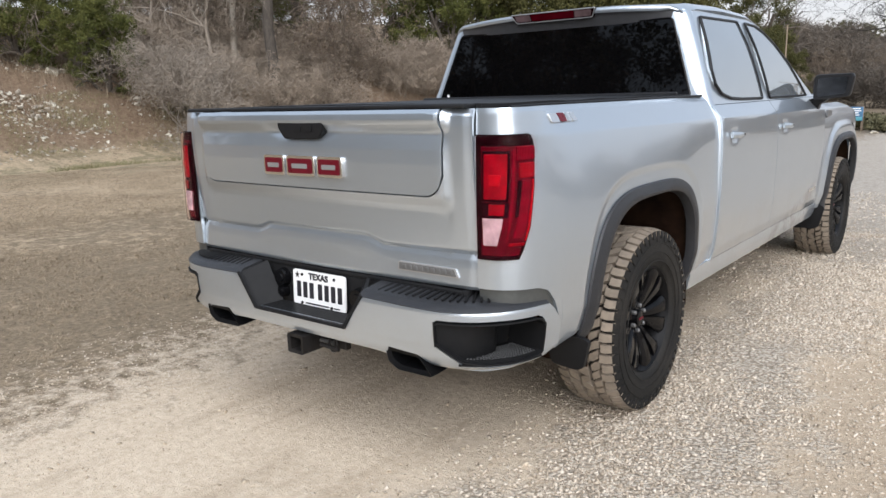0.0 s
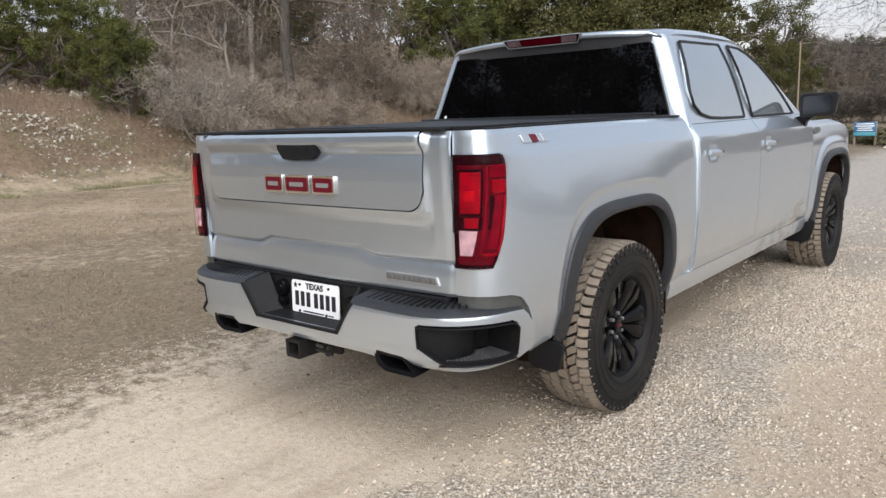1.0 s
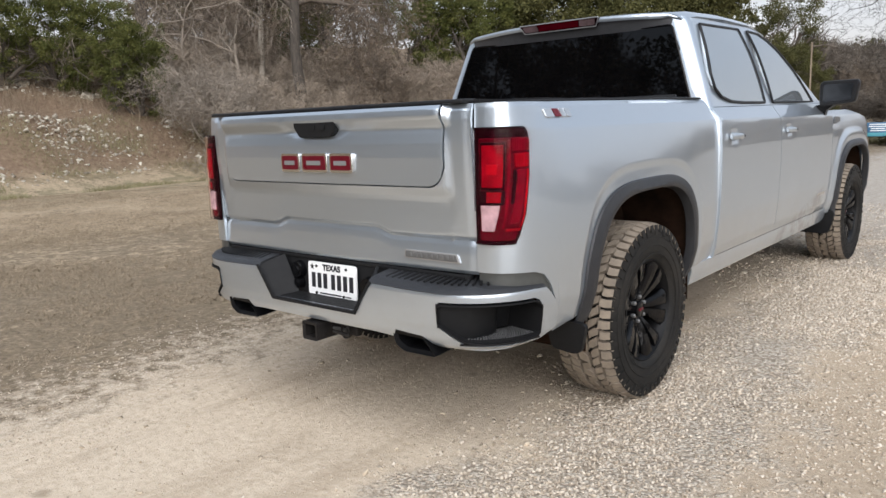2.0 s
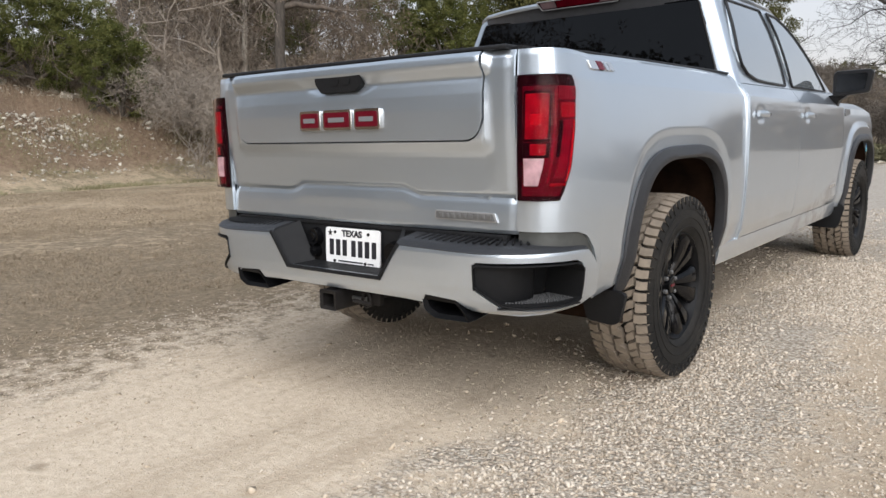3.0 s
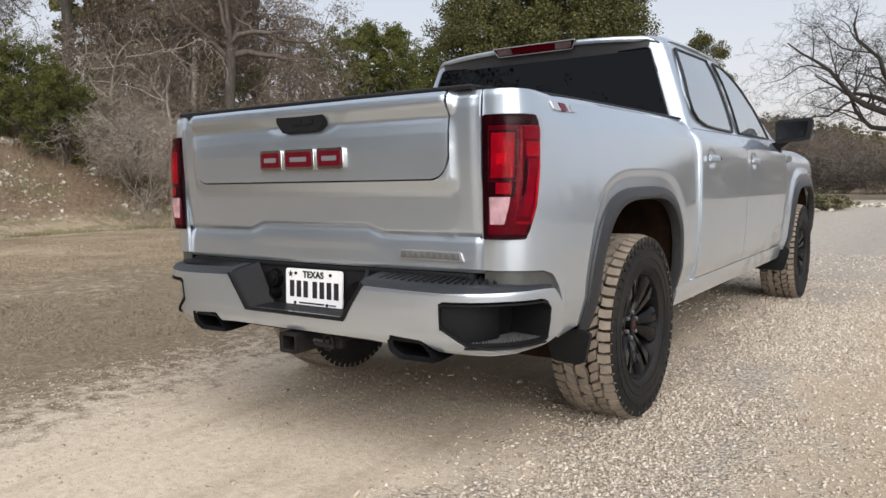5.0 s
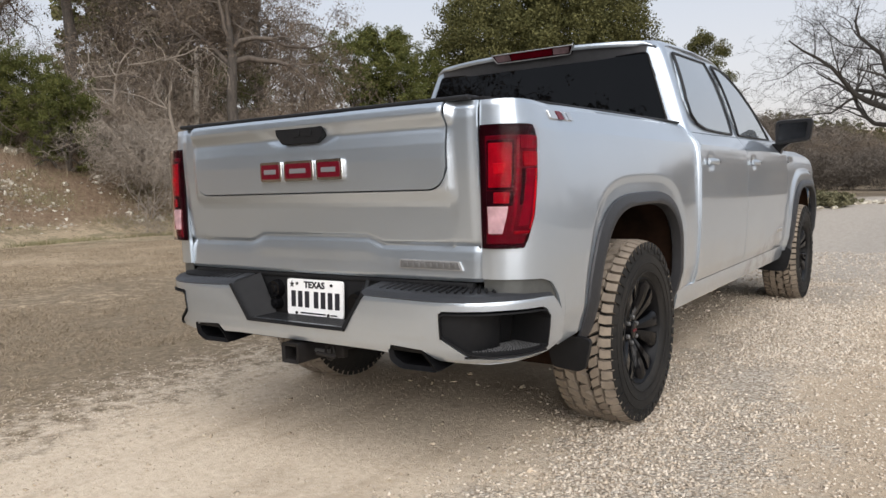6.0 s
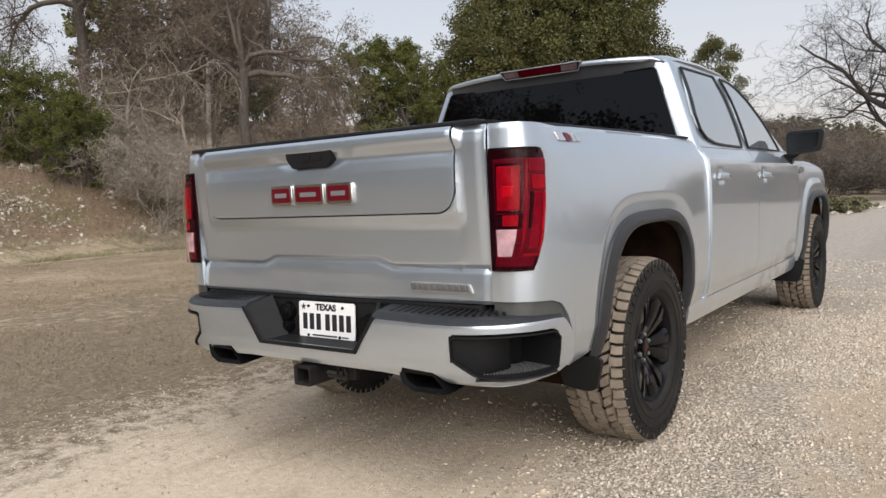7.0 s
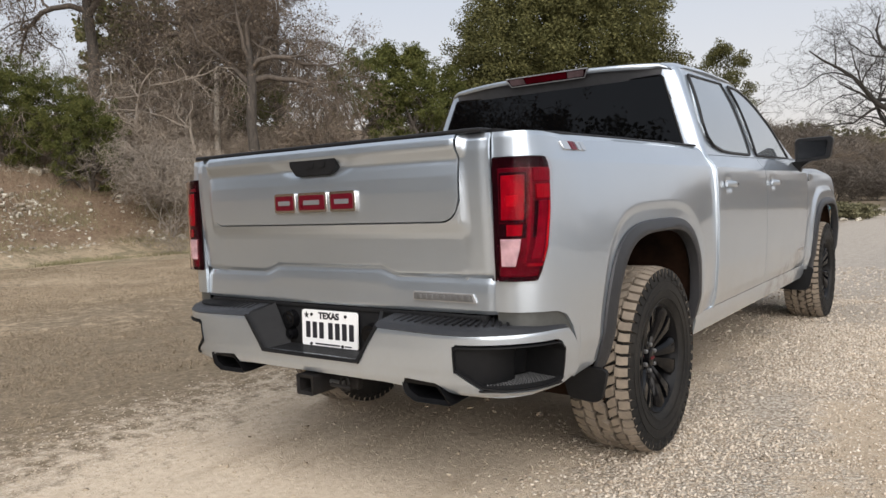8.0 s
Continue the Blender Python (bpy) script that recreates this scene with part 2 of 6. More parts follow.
def loft(bm, rings, cap=True, closed=True):
    vr = [[bm.verts.new(p) for p in r] for r in rings]
    n = len(vr[0])
    for a, b in zip(vr, vr[1:]):
        for k in range(n if closed else n - 1):
            bm.faces.new([a[k], a[(k + 1) % n], b[(k + 1) % n], b[k]])
    if cap:
        bm.faces.new(vr[0][::-1])
        bm.faces.new(vr[-1])
    bmesh.ops.recalc_face_normals(bm, faces=bm.faces)


def prism(bm, outline, f, t0, t1):
    """A solid from a flat outline of (u, v): f(u, v, depth) between depths t0 and t1."""
    a = [bm.verts.new(f(u, v, t0)) for u, v in outline]
    b = [bm.verts.new(f(u, v, t1)) for u, v in outline]
    n = len(a)
    bm.faces.new(a)
    bm.faces.new(b[::-1])
    for k in range(n):
        bm.faces.new([a[k], b[k], b[(k + 1) % n], a[(k + 1) % n]])
    bmesh.ops.recalc_face_normals(bm, faces=bm.faces)


def rounded(pts, r, n=4):
    """Round the corners of a closed polygon."""
    out = []
    m = len(pts)
    for i in range(m):
        p, a, b = Vector(pts[i]), Vector(pts[i - 1]), Vector(pts[(i + 1) % m])
        da, db = (a - p), (b - p)
        ra = min(r, da.length * 0.45, db.length * 0.45)
        s, e = p + da.normalized() * ra, p + db.normalized() * ra
        for k in range(n + 1):
            t = k / n
            q = s * (1 - t) ** 2 + p * 2 * t * (1 - t) + e * t * t
            out.append((q.x, q.y))
    return out


# ---- pickup truck: origin on the ground below the middle of the rear bumper, nose towards +y ----
AXLE_R, AXLE_F, HUB_Z, TYRE_R = 1.16, 4.95, 0.392, 0.402
truck = thing("pickup_truck", "silver crew-cab pickup truck with dusty black wheels parked on gravel", "pickup truck")

GZ = (0.725, 0.738, 0.800, 0.828, 0.842, 0.848, 0.860, 0.866, 0.985, 1.005, 1.035, 1.045, 1.15, 1.20, 1.235, 1.252, 1.260, 1.288, 1.300, 1.322, 1.335)
GY = (0.126, 0.117, 0.1205, 0.1245, 0.129, 0.1305, 0.119, 0.1175, 0.113, 0.108, 0.091, 0.087, 0.084, 0.0865, 0.0925, 0.0965, 0.095, 0.071, 0.067, 0.070, 0.084)
SZ = (0.725, 0.738, 0.800, 0.828, 0.842, 0.848, 0.860, 0.866, 1.00, 1.10, 1.20, 1.28, 1.315, 1.335)
SY = (0.126, 0.117, 0.1205, 0.1245, 0.129, 0.1305, 0.121, 0.1185, 0.108, 0.100, 0.096, 0.096, 0.100, 0.112)


def gate_y(x, z):
    a = abs(x)
    lift = 0.027 * sm(0.37, 0.27, a) * sm(0.78, 0.82, z) * sm(0.99, 0.89, z)
    zz = z - lift
    k = sm(0.655, 0.70, a)
    y = ip(zz, GZ, GY) * (1 - k) + ip(zz, SZ, SY) * k
    # scoop round the handle
    half = 0.125 + 0.075 * sm(1.22, 1.31, z)
    y += 0.007 * sm(half + 0.065, half - 0.015, a) * sm(1.215, 1.258, z)
    return y + 0.018 * (a / 0.77) ** 2 + 0.006 * sm(0.74, 0.775, a)


PR = 0.665


def panel_lo(x):
    r = 0.075
    a = max(0.0, abs(x) - (PR - r))
    return 1.045 + r - math.sqrt(max(0.0, r * r - a * a))


def gate_f(off):
    return lambda x, z: (x, gate_y(x, z) + off, z)


gate = new("tailgate")
gate.parent = truck
gate["label"] = "silver two-piece tailgate with a creased lower half"
bm = bmesh.new()
xs_mid = sorted(set([round(v, 4) for v in lin(-PR - 0.005, PR + 0.005, 110)]))
band(bm, xs_mid, lambda x: 0.725, lambda x: panel_lo(max(-PR, min(PR, x))) - 0.006, 60, gate_f(0))
for s in (-1, 1):
    band(bm, [s * v for v in lin(PR + 0.005, 0.7782, 14)], lambda x: 0.725, lambda x: 1.335, 90, gate_f(0))
thick(bm, 0.012, (0, -1, 0))
part("gate_skin", bm, PAINT, gate, angle=25)
bm = bmesh.new()
band(bm, lin(-PR, -0.23, 40) + lin(-0.23, 0.23, 110)[1:-1] + lin(0.23, PR, 40), panel_lo, lambda x: 1.335, 70, gate_f(-0.003))
thick(bm, 0.012, (0, -1, 0))
part("inner_gate", bm, PAINT, gate, angle=25)
bm = bmesh.new()
box(bm, -0.765, 0.765, 0.150, 0.20, 0.735, 1.325)
part("gate_core", bm, DARK, gate)
bm = bmesh.new()
box(bm, -0.762, 0.762, 0.098, 0.19, 1.3365, 1.352, 0.006)
part("gate_cap", bm, VINYL, gate, "black plastic top cap")
# handle
bm = bmesh.new()
prism(bm, rounded([(-0.127, 1.316), (-0.127, 1.272), (-0.092, 1.231), (0.096, 1.231), (0.127, 1.258), (0.127, 1.316)], 0.012), lambda u, v, d: (u, d, v), 0.074, 0.13)
bmesh.ops.bevel(bm, geom=bm.edges[:], offset=0.004, segments=2, affect="EDGES", clamp_overlap=True)
hp = part("handle_plate", bm, PLASTIC, gate, "black release handle plate")
for cx, w in ((-0.012, 0.05), (0.052, 0.045)):
    bm = bmesh.new()
    prism(bm, rounded([(cx - w / 2, 1.282), (cx - w / 2 + 0.006, 1.26), (cx + w / 2 - 0.006, 1.26), (cx + w / 2, 1.282)], 0.005), lambda u, v, d: (u, d, v), 0.0705, 0.08)
    part("release_button", bm, PLASTIC, hp)

# maker's badge: three plain red blocks with bright rims
for i, (x0, x1) in enumerate(((-0.222, -0.098), (-0.085, 0.075), (0.088, 0.222))):
    bm = bmesh.new()
    prism(bm, rounded([(x0, 1.09), (x1, 1.09), (x1, 1.168), (x0, 1.168)], 0.012), lambda u, v, d: (u, gate_y(u, 1.13) + d, v), -0.016, 0.01)
    bmesh.ops.bevel(bm, geom=bm.edges[:], offset=0.003, segments=2, affect="EDGES", clamp_overlap=True)
    b = part("badge_block", bm, CHROME, gate, "bright-rimmed red badge block")
    bm = bmesh.new()
    prism(bm, rounded([(x0 + 0.011, 1.1005), (x1 - 0.011, 1.1005), (x1 - 0.011, 1.1575), (x0 + 0.011, 1.1575)], 0.008), lambda u, v, d: (u, gate_y(u, 1.13) + d, v), -0.0185, 0.0)
    part("badge_face", bm, BADGERED, b)
    bm = bmesh.new()
    xm, hw = (x0 + x1) / 2, (x1 - x0) * 0.27
    prism(bm, rounded([(xm - hw, 1.120), (xm + hw, 1.120), (xm + hw, 1.138), (xm - hw, 1.138)], 0.003), lambda u, v, d: (u, gate_y(u, 1.13) + d, v), -0.0205, 0.0)
    part("badge_slot", bm, PAINT, b)
# trim badge at the lower corner
bm = bmesh.new()
prism(bm, rounded([(0.437, 0.797), (0.437, 0.765), (0.705, 0.762), (0.690, 0.794)], 0.005), lambda u, v, d: (u, gate_y(u, v) + d, v), -0.007, 0.006)
tb = part("trim_badge", bm, SATIN, gate, "grey trim badge with a bright rim")
bm = bmesh.new()
prism(bm, rounded([(0.442, 0.793), (0.442, 0.769), (0.695, 0.766), (0.685, 0.790)], 0.004), lambda u, v, d: (u, gate_y(u, v) + d, v), -0.0085, 0.0)
part("badge_face", bm, BADGEGREY, tb)
for k in range(9):
    bm = bmesh.new()
    x0 = 0.457 + k * 0.0255
    box(bm, x0, x0 + 0.017, gate_y(x0, 0.78) - 0.0105, gate_y(x0, 0.78), 0.772, 0.788, 0.001)
    part("badge_bar", bm, BADGEGREY, tb)


# --- bed sides ---
PLAN = [(0.7815, 0.131), (0.830, 0.137), (0.872, 0.153), (0.906, 0.186), (0.932, 0.245), (0.948, 0.34), (0.957, 0.50), (0.961, 0.75), (0.962, 1.16), (0.961, 1.60), (0.958, 1.968)]
PS = [0.0]
for p, q in zip(PLAN, PLAN[1:]):
    PS.append(PS[-1] + math.dist(p, q))


def spline(s, vals):
    """Smooth curve through the plan's points."""
    i = 0
    while i < len(PS) - 2 and s > PS[i + 1]:
        i += 1
    t = (s - PS[i]) / (PS[i + 1] - PS[i])

    def slope(j):
        a, b = max(0, j - 1), min(len(PS) - 1, j + 1)
        return (vals[b] - vals[a]) / (PS[b] - PS[a])
    h = PS[i + 1] - PS[i]
    return (vals[i] * (2 * t ** 3 - 3 * t * t + 1) + vals[i + 1] * (3 * t * t - 2 * t ** 3)
            + h * slope(i) * (t ** 3 - 2 * t * t + t) + h * slope(i + 1) * (t ** 3 - t * t))


def plan(s):
    return Vector((spline(s, [p[0] for p in PLAN]), spline(s, [p[1] for p in PLAN])))


def plan_n(s):
    a, b = plan(max(0, s - 0.004)), plan(min(PS[-1], s + 0.004))
    d = (b - a).normalized()
    return Vector((d.y, -d.x))


def s_at_y(y):
    lo, hi = 0.06, PS[-1]
    for _ in range(30):
        m = (lo + hi) / 2
        lo, hi = (m, hi) if plan(m).y < y else (lo, m)
    return lo


QZ = (0.42, 0.50, 0.60, 0.75, 0.80)
QO = (0.085, 0.042, 0.014, 0.003, 0.0)


def shoulder_z(y):
    """The sharp line along the bed sides and doors."""
    return 1.243 - 0.009 * y


def bed_in(y, z):
    """How far the bed side leans in at a height."""
    if z < 0.80:
        return ip(z, QZ, QO)
    zc = shoulder_z(y)
    z0 = 0.84 + 0.27 * sm(0.75, 1.9, y)
    lean = lambda h: 0.09 * max(0.0, h - z0) ** 2 / (zc - z0)
    if z <= zc:
        return lean(z)
    return lean(zc) + (0.070 - lean(zc)) * min(1.0, (z - zc) / (1.322 - zc)) + 0.018 * sm(1.318, 1.335, z)


def arch_d(y, z, yc, a, h, z0=0.40, n=3.4):
    return (abs((y - yc) / a) ** n + abs(max(0.0, z - z0) / h) ** n) ** (1 / n)


def bed_pt(s, z, side=1, off=0.0):
    p, n = plan(s), plan_n(s)
    q = bed_in(p.y, z)
    # the corner above the lamp keeps nearly upright
    q *= 0.15 + 0.85 * sm(0.08, 0.45, s)
    d = arch_d(p.y, z, 1.13, 0.50, 0.555)
    swell = 0.024 * min(1.0, max(0.0, (1.95 - d) / 0.73)) - 0.008 * sm(1.22, 1.15, d)
    p = p + n * (off + swell - q)
    return Vector((side * p.x, p.y, z))


S1 = PS[-1]
SA, SB = s_at_y(1.13 - 0.50), s_at_y(1.13 + 0.50)
S_BUMP0, S_BUMP1 = s_at_y(0.16), s_at_y(0.40)


def arch_z(y, yc=1.13, a=0.50, h=0.555, z0=0.40, n=3.4):
    k = abs((y - yc) / a)
    return z0 + h * max(0.0, 1 - k ** n) ** (1 / n) if k < 1 else 0.42


def bed_lo(s):
    y = plan(s).y
    if s < S_BUMP1:
        return ip(y, (0.16, 0.26, 0.31, 0.35, 0.385, 0.40), (0.738, 0.733, 0.715, 0.665, 0.580, 0.475))
    if SA <= s <= SB:
        return max(0.50, arch_z(y))
    return ip(y, (0.40, 0.53), (0.475, 0.50)) if y < 1 else 0.455


def arch_cols(c, a, n):
    return [c - a * math.cos(math.pi * i / n) for i in range(n + 1)]


for side in (1, -1):
    bs = new("bed_side")
    bs.parent = truck
    bs["label"] = "silver cargo bed side with a flared wheel arch"
    cols = lin(0, S_BUMP0, 20) + lin(S_BUMP0, S_BUMP1, 20)[1:] + lin(S_BUMP1, SA, 24)[1:]
    cols += [s_at_y(v) for v in arch_cols(1.13, 0.50, 60)][1:-1]
    cols += lin(SB, S1, 18)
    bm = bmesh.new()
    band(bm, cols, bed_lo, lambda s: 1.335, 84, lambda s, z: bed_pt(s, z, side))
    thick(bm, 0.015, (side, -0.3, 0.1))
    part("bed_panel", bm, PAINT, bs, angle=11)
    # rail cap
    bm = bmesh.new()
    tube(bm, [(side * 0.846, 0.24, 1.335), (side * 0.866, 0.45, 1.338), (side * 0.876, 1.0, 1.339), (side * 0.876, 1.93, 1.339)], 0.006, 8)
    part("rail_cap", bm, VINYL, bs, "black plastic rail cap")
    # flare round the arch
    bm = bmesh.new()
    rings = []
    prof = ((1.135, 0.003), (1.125, 0.011), (1.06, 0.020), (1.015, 0.024), (0.985, 0.019), (0.972, -0.004), (0.970, -0.022))
    for i in range(61):
        th = math.radians(2 + 176 * i / 60)
        c, sn = math.cos(th), math.sin(th)
        k = (abs(c) ** 3.4 + abs(max(0, sn)) ** 3.4) ** (-1 / 3.4)
        r = []
        for m_, off in prof:
            y = 1.13 - 0.50 * k * c * m_
            z = max(0.405, 0.40 + 0.555 * k * sn * (1 + (m_ - 1) * 0.62))
            b = bed_pt(s_at_y(max(0.34, min(1.93, y))), max(0.44, z), side, off)
            r.append((b.x, y, z))
        rings.append(r)
    loft(bm, rings, cap=False, closed=False)
    thick(bm, 0.008, (side, 0, 0))
    part("wheel_arch_flare", bm, FLARE, bs, "dark grey plastic wheel arch flare", angle=40)
    # mud flap behind the wheel
    bm = bmesh.new()
    prism(bm, rounded([(0.80, 0.46), (0.93, 0.48), (0.985, 0.47), (0.955, 0.355), (0.925, 0.342), (0.82, 0.352)], 0.02), lambda u, v, d: (side * u, 0.545 + d + 0.1 * (0.45 - v), v), 0.0, 0.022)
    part("mud_flap", bm, PLASTIC, bs, "black rubber mud flap")

    # silver lip between the panel's foot and the bumper, its shade painted grey
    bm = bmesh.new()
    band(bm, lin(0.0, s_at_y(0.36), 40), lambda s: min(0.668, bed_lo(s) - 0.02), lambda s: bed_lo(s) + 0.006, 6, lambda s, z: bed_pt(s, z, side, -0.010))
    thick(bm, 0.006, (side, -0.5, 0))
    part("body_lip_shade", bm, UNDERLIP, bs, "silver body's lip tucked in above the bumper, its shade painted grey")

# tail lamps
LAMP_Z0, LAMP_Z1 = 0.842, 1.252


def lamp_s(z):
    return ip(z, (0.842, 0.87, 0.95, 1.08, 1.20, 1.235, 1.252), (0.142, 0.158, 0.186, 0.206, 0.214, 0.208, 0.190))


def lamp_piece(side, u0, u1, z0, z1, off, n=8, m=10, taper=(0, 0), t=0.008):
    """A piece of the lamp between shares u0, u1 of its width and heights z0, z1."""
    bm = bmesh.new()

    def f(u, v):
        z = z0 + (z1 - z0) * v
        a = u0 + taper[0] * (1 - v) + (u1 + taper[1] * (1 - v) - u0 - taper[0] * (1 - v)) * u
        return bed_pt(0.004 + a * (lamp_s(z) - 0.004), z, side, off + 0.012 * math.sin(math.pi * (0.08 + 0.84 * a)))
    patch(bm, lin(0, 1, n), lin(0, 1, m), f)
    thick(bm, t, (side * 0.6, -0.8, 0))
    bmesh.ops.bevel(bm, geom=[e for e in bm.edges if e.is_manifold and e.calc_face_angle(0) > 1.0], offset=min(0.002, t * 0.4), segments=1, affect="EDGES", clamp_overlap=True)
    return bm


for side in (1, -1):
    lamp = part("tail_lamp", lamp_piece(side, 0, 1, LAMP_Z0, LAMP_Z1, 0.006, n=26, m=44), LENSDARK, truck, "red and smoked tail lamp with a white reversing light")
    for nm, u0, u1, z0, z1, off, mat, tp in (
            ("outer_lens", 0.10, 0.965, 0.858, 1.214, 0.0085, LENSDEEP, (0.03, -0.05)),
            ("brake_frame", 0.125, 0.535, 1.036, 1.200, 0.0100, LENSDARK, (0, 0)),
            ("brake_lens", 0.16, 0.50, 1.044, 1.190, 0.0125, LENSRED, (0, 0)),
            ("brake_bulb", 0.24, 0.42, 1.088, 1.124, 0.0150, LENSHOT, (0.01, -0.02)),
            ("reflector_frame", 0.12, 0.55, 0.984, 1.034, 0.0110, LENSDARK, (0, 0)),
            ("reflector", 0.25, 0.49, 0.992, 1.029, 0.0130, LENSRED, (0, 0)),
            ("reverse_lens", 0.14, 0.48, 0.892, 0.982, 0.0130, LENSWHITE, (0.04, -0.03)),
            ("corner_lens", 0.66, 0.97, 1.112, 1.160, 0.0115, LENSRED, (0.02, 0)),
            # reflection on the lamp's upper corner, put in as a paler crimson piece
            ("corner_sheen", 0.62, 0.97, 1.168, 1.213, 0.0120, LENSMID, (0, 0)),
            ("side_slot", 0.655, 0.72, 0.985, 1.104, 0.0110, LENSDARK, (0, 0)),
            ("side_lens", 0.73, 0.89, 0.915, 1.104, 0.0112, LENSMID, (-0.05, -0.02)),
            ("light_strip", 0.915, 0.945, 0.905, 1.105, 0.0130, LENSHOT, (0.0, 0.0)),
            ("strip_foot", 0.64, 0.945, 0.891, 0.901, 0.0130, LENSRED, (0.0, 0.0)),
            ("light_divider", 0.565, 0.610, 0.900, 1.206, 0.0130, LENSMID, (0, 0))):
        part(nm, lamp_piece(side, u0, u1, z0, z1, off, taper=tp), mat, lamp)
    cover_ob = part("lamp_cover", lamp_piece(side, 0.02, 0.985, LAMP_Z0 + 0.004, LAMP_Z1 - 0.004, 0.0205, n=26, m=44, t=0.003), COVER, lamp, "clear glossy outer cover", angle=60)
    cover_ob.visible_shadow = False
    if side == 1:
        # drive-train badge on the bed side: plain bars
        for i, (ya, yb, mat) in enumerate(((0.385, 0.440, CHROME), (0.450, 0.488, BADGERED), (0.496, 0.518, CHROME), (0.526, 0.556, CHROME))):
            bm = bmesh.new()
            pts = [(ya + 0.010, 1.278), (yb + 0.010, 1.278), (yb, 1.308), (ya, 1.308)]
            prism(bm, rounded(pts, 0.004), lambda u, v, d: bed_pt(s_at_y(u), v, 1, d), -0.002, 0.006)
            part("side_badge", bm, mat, truck, "small raised badge")

# bed inside, cover and frame
bm = bmesh.new()
box(bm, -0.56, 0.56, 0.19, 1.90, 0.75, 0.80)
for s in (-1, 1):
    box(bm, s * 0.57 - 0.01, s * 0.57 + 0.01, 0.19, 1.90, 0.78, 1.02)
    box(bm, s * 0.69 - 0.13, s * 0.69 + 0.13, 0.19, 1.90, 1.00, 1.02)
    box(bm, s * 0.82 - 0.02, s * 0.82 + 0.02, 0.19, 1.90, 1.00, 1.325)
box(bm, -0.84, 0.84, 1.87, 1.90, 1.00, 1.325)
part("bed_liner", bm, VINYL, truck, "black bed liner")
cover = new("bed_cover")
cover.parent = truck
cover["label"] = "black vinyl roll-up bed cover"
bm = bmesh.new()
patch(bm, lin(-0.845, 0.845, 24), lin(0.165, 1.86, 30), lambda x, y: (x * (0.93 + 0.07 * sm(0.16, 0.50, y)), y, 1.349 + 0.006 * (1 - (x / 0.85) ** 2) + 0.0015 * math.sin(y * 16)))
thick(bm, 0.012, (0, 0, 1))
part("cover_sheet", bm, VINYL, cover)
bm = bmesh.new()
tube(bm, [(-0.80, 1.80, 1.352), (0.80, 1.80, 1.352)], 0.012, 10)
part("cover_header", bm, VINYL, cover)

# --- rear bumper ---
bump_ob = new("rear_bumper")
bump_ob.parent = truck
bump_ob["label"] = "silver rear bumper with black step pads and corner steps"
BPLAN = [(0.0, 0.000), (0.30, 0.001), (0.55, 0.005), (0.68, 0.016), (0.77, 0.042), (0.85, 0.095), (0.91, 0.175), (0.942, 0.27), (0.958, 0.385)]
BS = [0.0]
for p, q in zip(BPLAN, BPLAN[1:]):
    BS.append(BS[-1] + math.dist(p, q))


def bplan(s):
    i = 0
    while i < len(BS) - 2 and s > BS[i + 1]:
        i += 1
    t, h = (s - BS[i]) / (BS[i + 1] - BS[i]), BS[i + 1] - BS[i]
    out = []
    for c in (0, 1):
        v = [p[c] for p in BPLAN]

        def sl(j):
            a, b = max(0, j - 1), min(len(BS) - 1, j + 1)
            return (v[b] - v[a]) / (BS[b] - BS[a])
        out.append(v[i] * (2 * t ** 3 - 3 * t * t + 1) + v[i + 1] * (3 * t * t - 2 * t ** 3) + h * sl(i) * (t ** 3 - 2 * t * t + t) + h * sl(i + 1) * (t ** 3 - t * t))
    return Vector(out)


def bump_pt(s, z, off=0.0, side=1):
    """On the bumper's face at s along it from the middle."""
    p = bplan(s)
    d = (bplan(min(BS[-1], s + 0.004)) - bplan(max(0, s - 0.004))).normalized()
    n = Vector((d.y, -d.x))
    q = ip(z, (0.455, 0.47, 0.50, 0.53, 0.545, 0.60, 0.66, 0.678, 0.69), (0.05, 0.028, 0.014, 0.010, 0.006, 0.001, 0.0, 0.004, 0.016))
    p = p + n * (off - q)
    return Vector((side * p.x, p.y, z))


BE = BS[-1]


def b_top(s):
    return ip(s, (0, 0.255, 0.352, 0.70, 0.95, 1.06, 1.114, 1.15, 1.18, BE), (0.548, 0.548, 0.682, 0.674, 0.676, 0.676, 0.673, 0.640, 0.600, 0.575))


def b_bot(s):
    cut = ip(s, (0.425, 0.445, 0.465, 0.595, 0.655, 0.67), (0, 0.0, 0.034, 0.034, 0.0, 0))
    return ip(s, (0, 0.36, 0.60, 0.72, 0.85, 0.97, 1.07, 1.12, BE), (0.478, 0.478, 0.465, 0.457, 0.450, 0.452, 0.461, 0.474, 0.50)) + cut


def p_top(s):
    return ip(s, (0.678, 0.686, 0.9, 1.06, 1.082, 1.10, BE), (0.630, 0.639, 0.640, 0.637, 0.627, 0.603, 0.555))


def p_bot(s):
    return ip(s, (0.678, 0.686, 0.775, 0.87, 0.97, 1.07, 1.09, 1.10, BE), (0.544, 0.536, 0.481, 0.470, 0.468, 0.474, 0.480, 0.492, 0.528))


P0, P1 = 0.678, 1.10


def wall_off(s):
    """Depth of the wall at the back of the corner step."""
    return ip(s, (P0, 0.72, 0.80, 0.93, 0.95, 0.975, P1), (0.010, 0.020, 0.040, 0.105, 0.120, 0.160, 0.165))


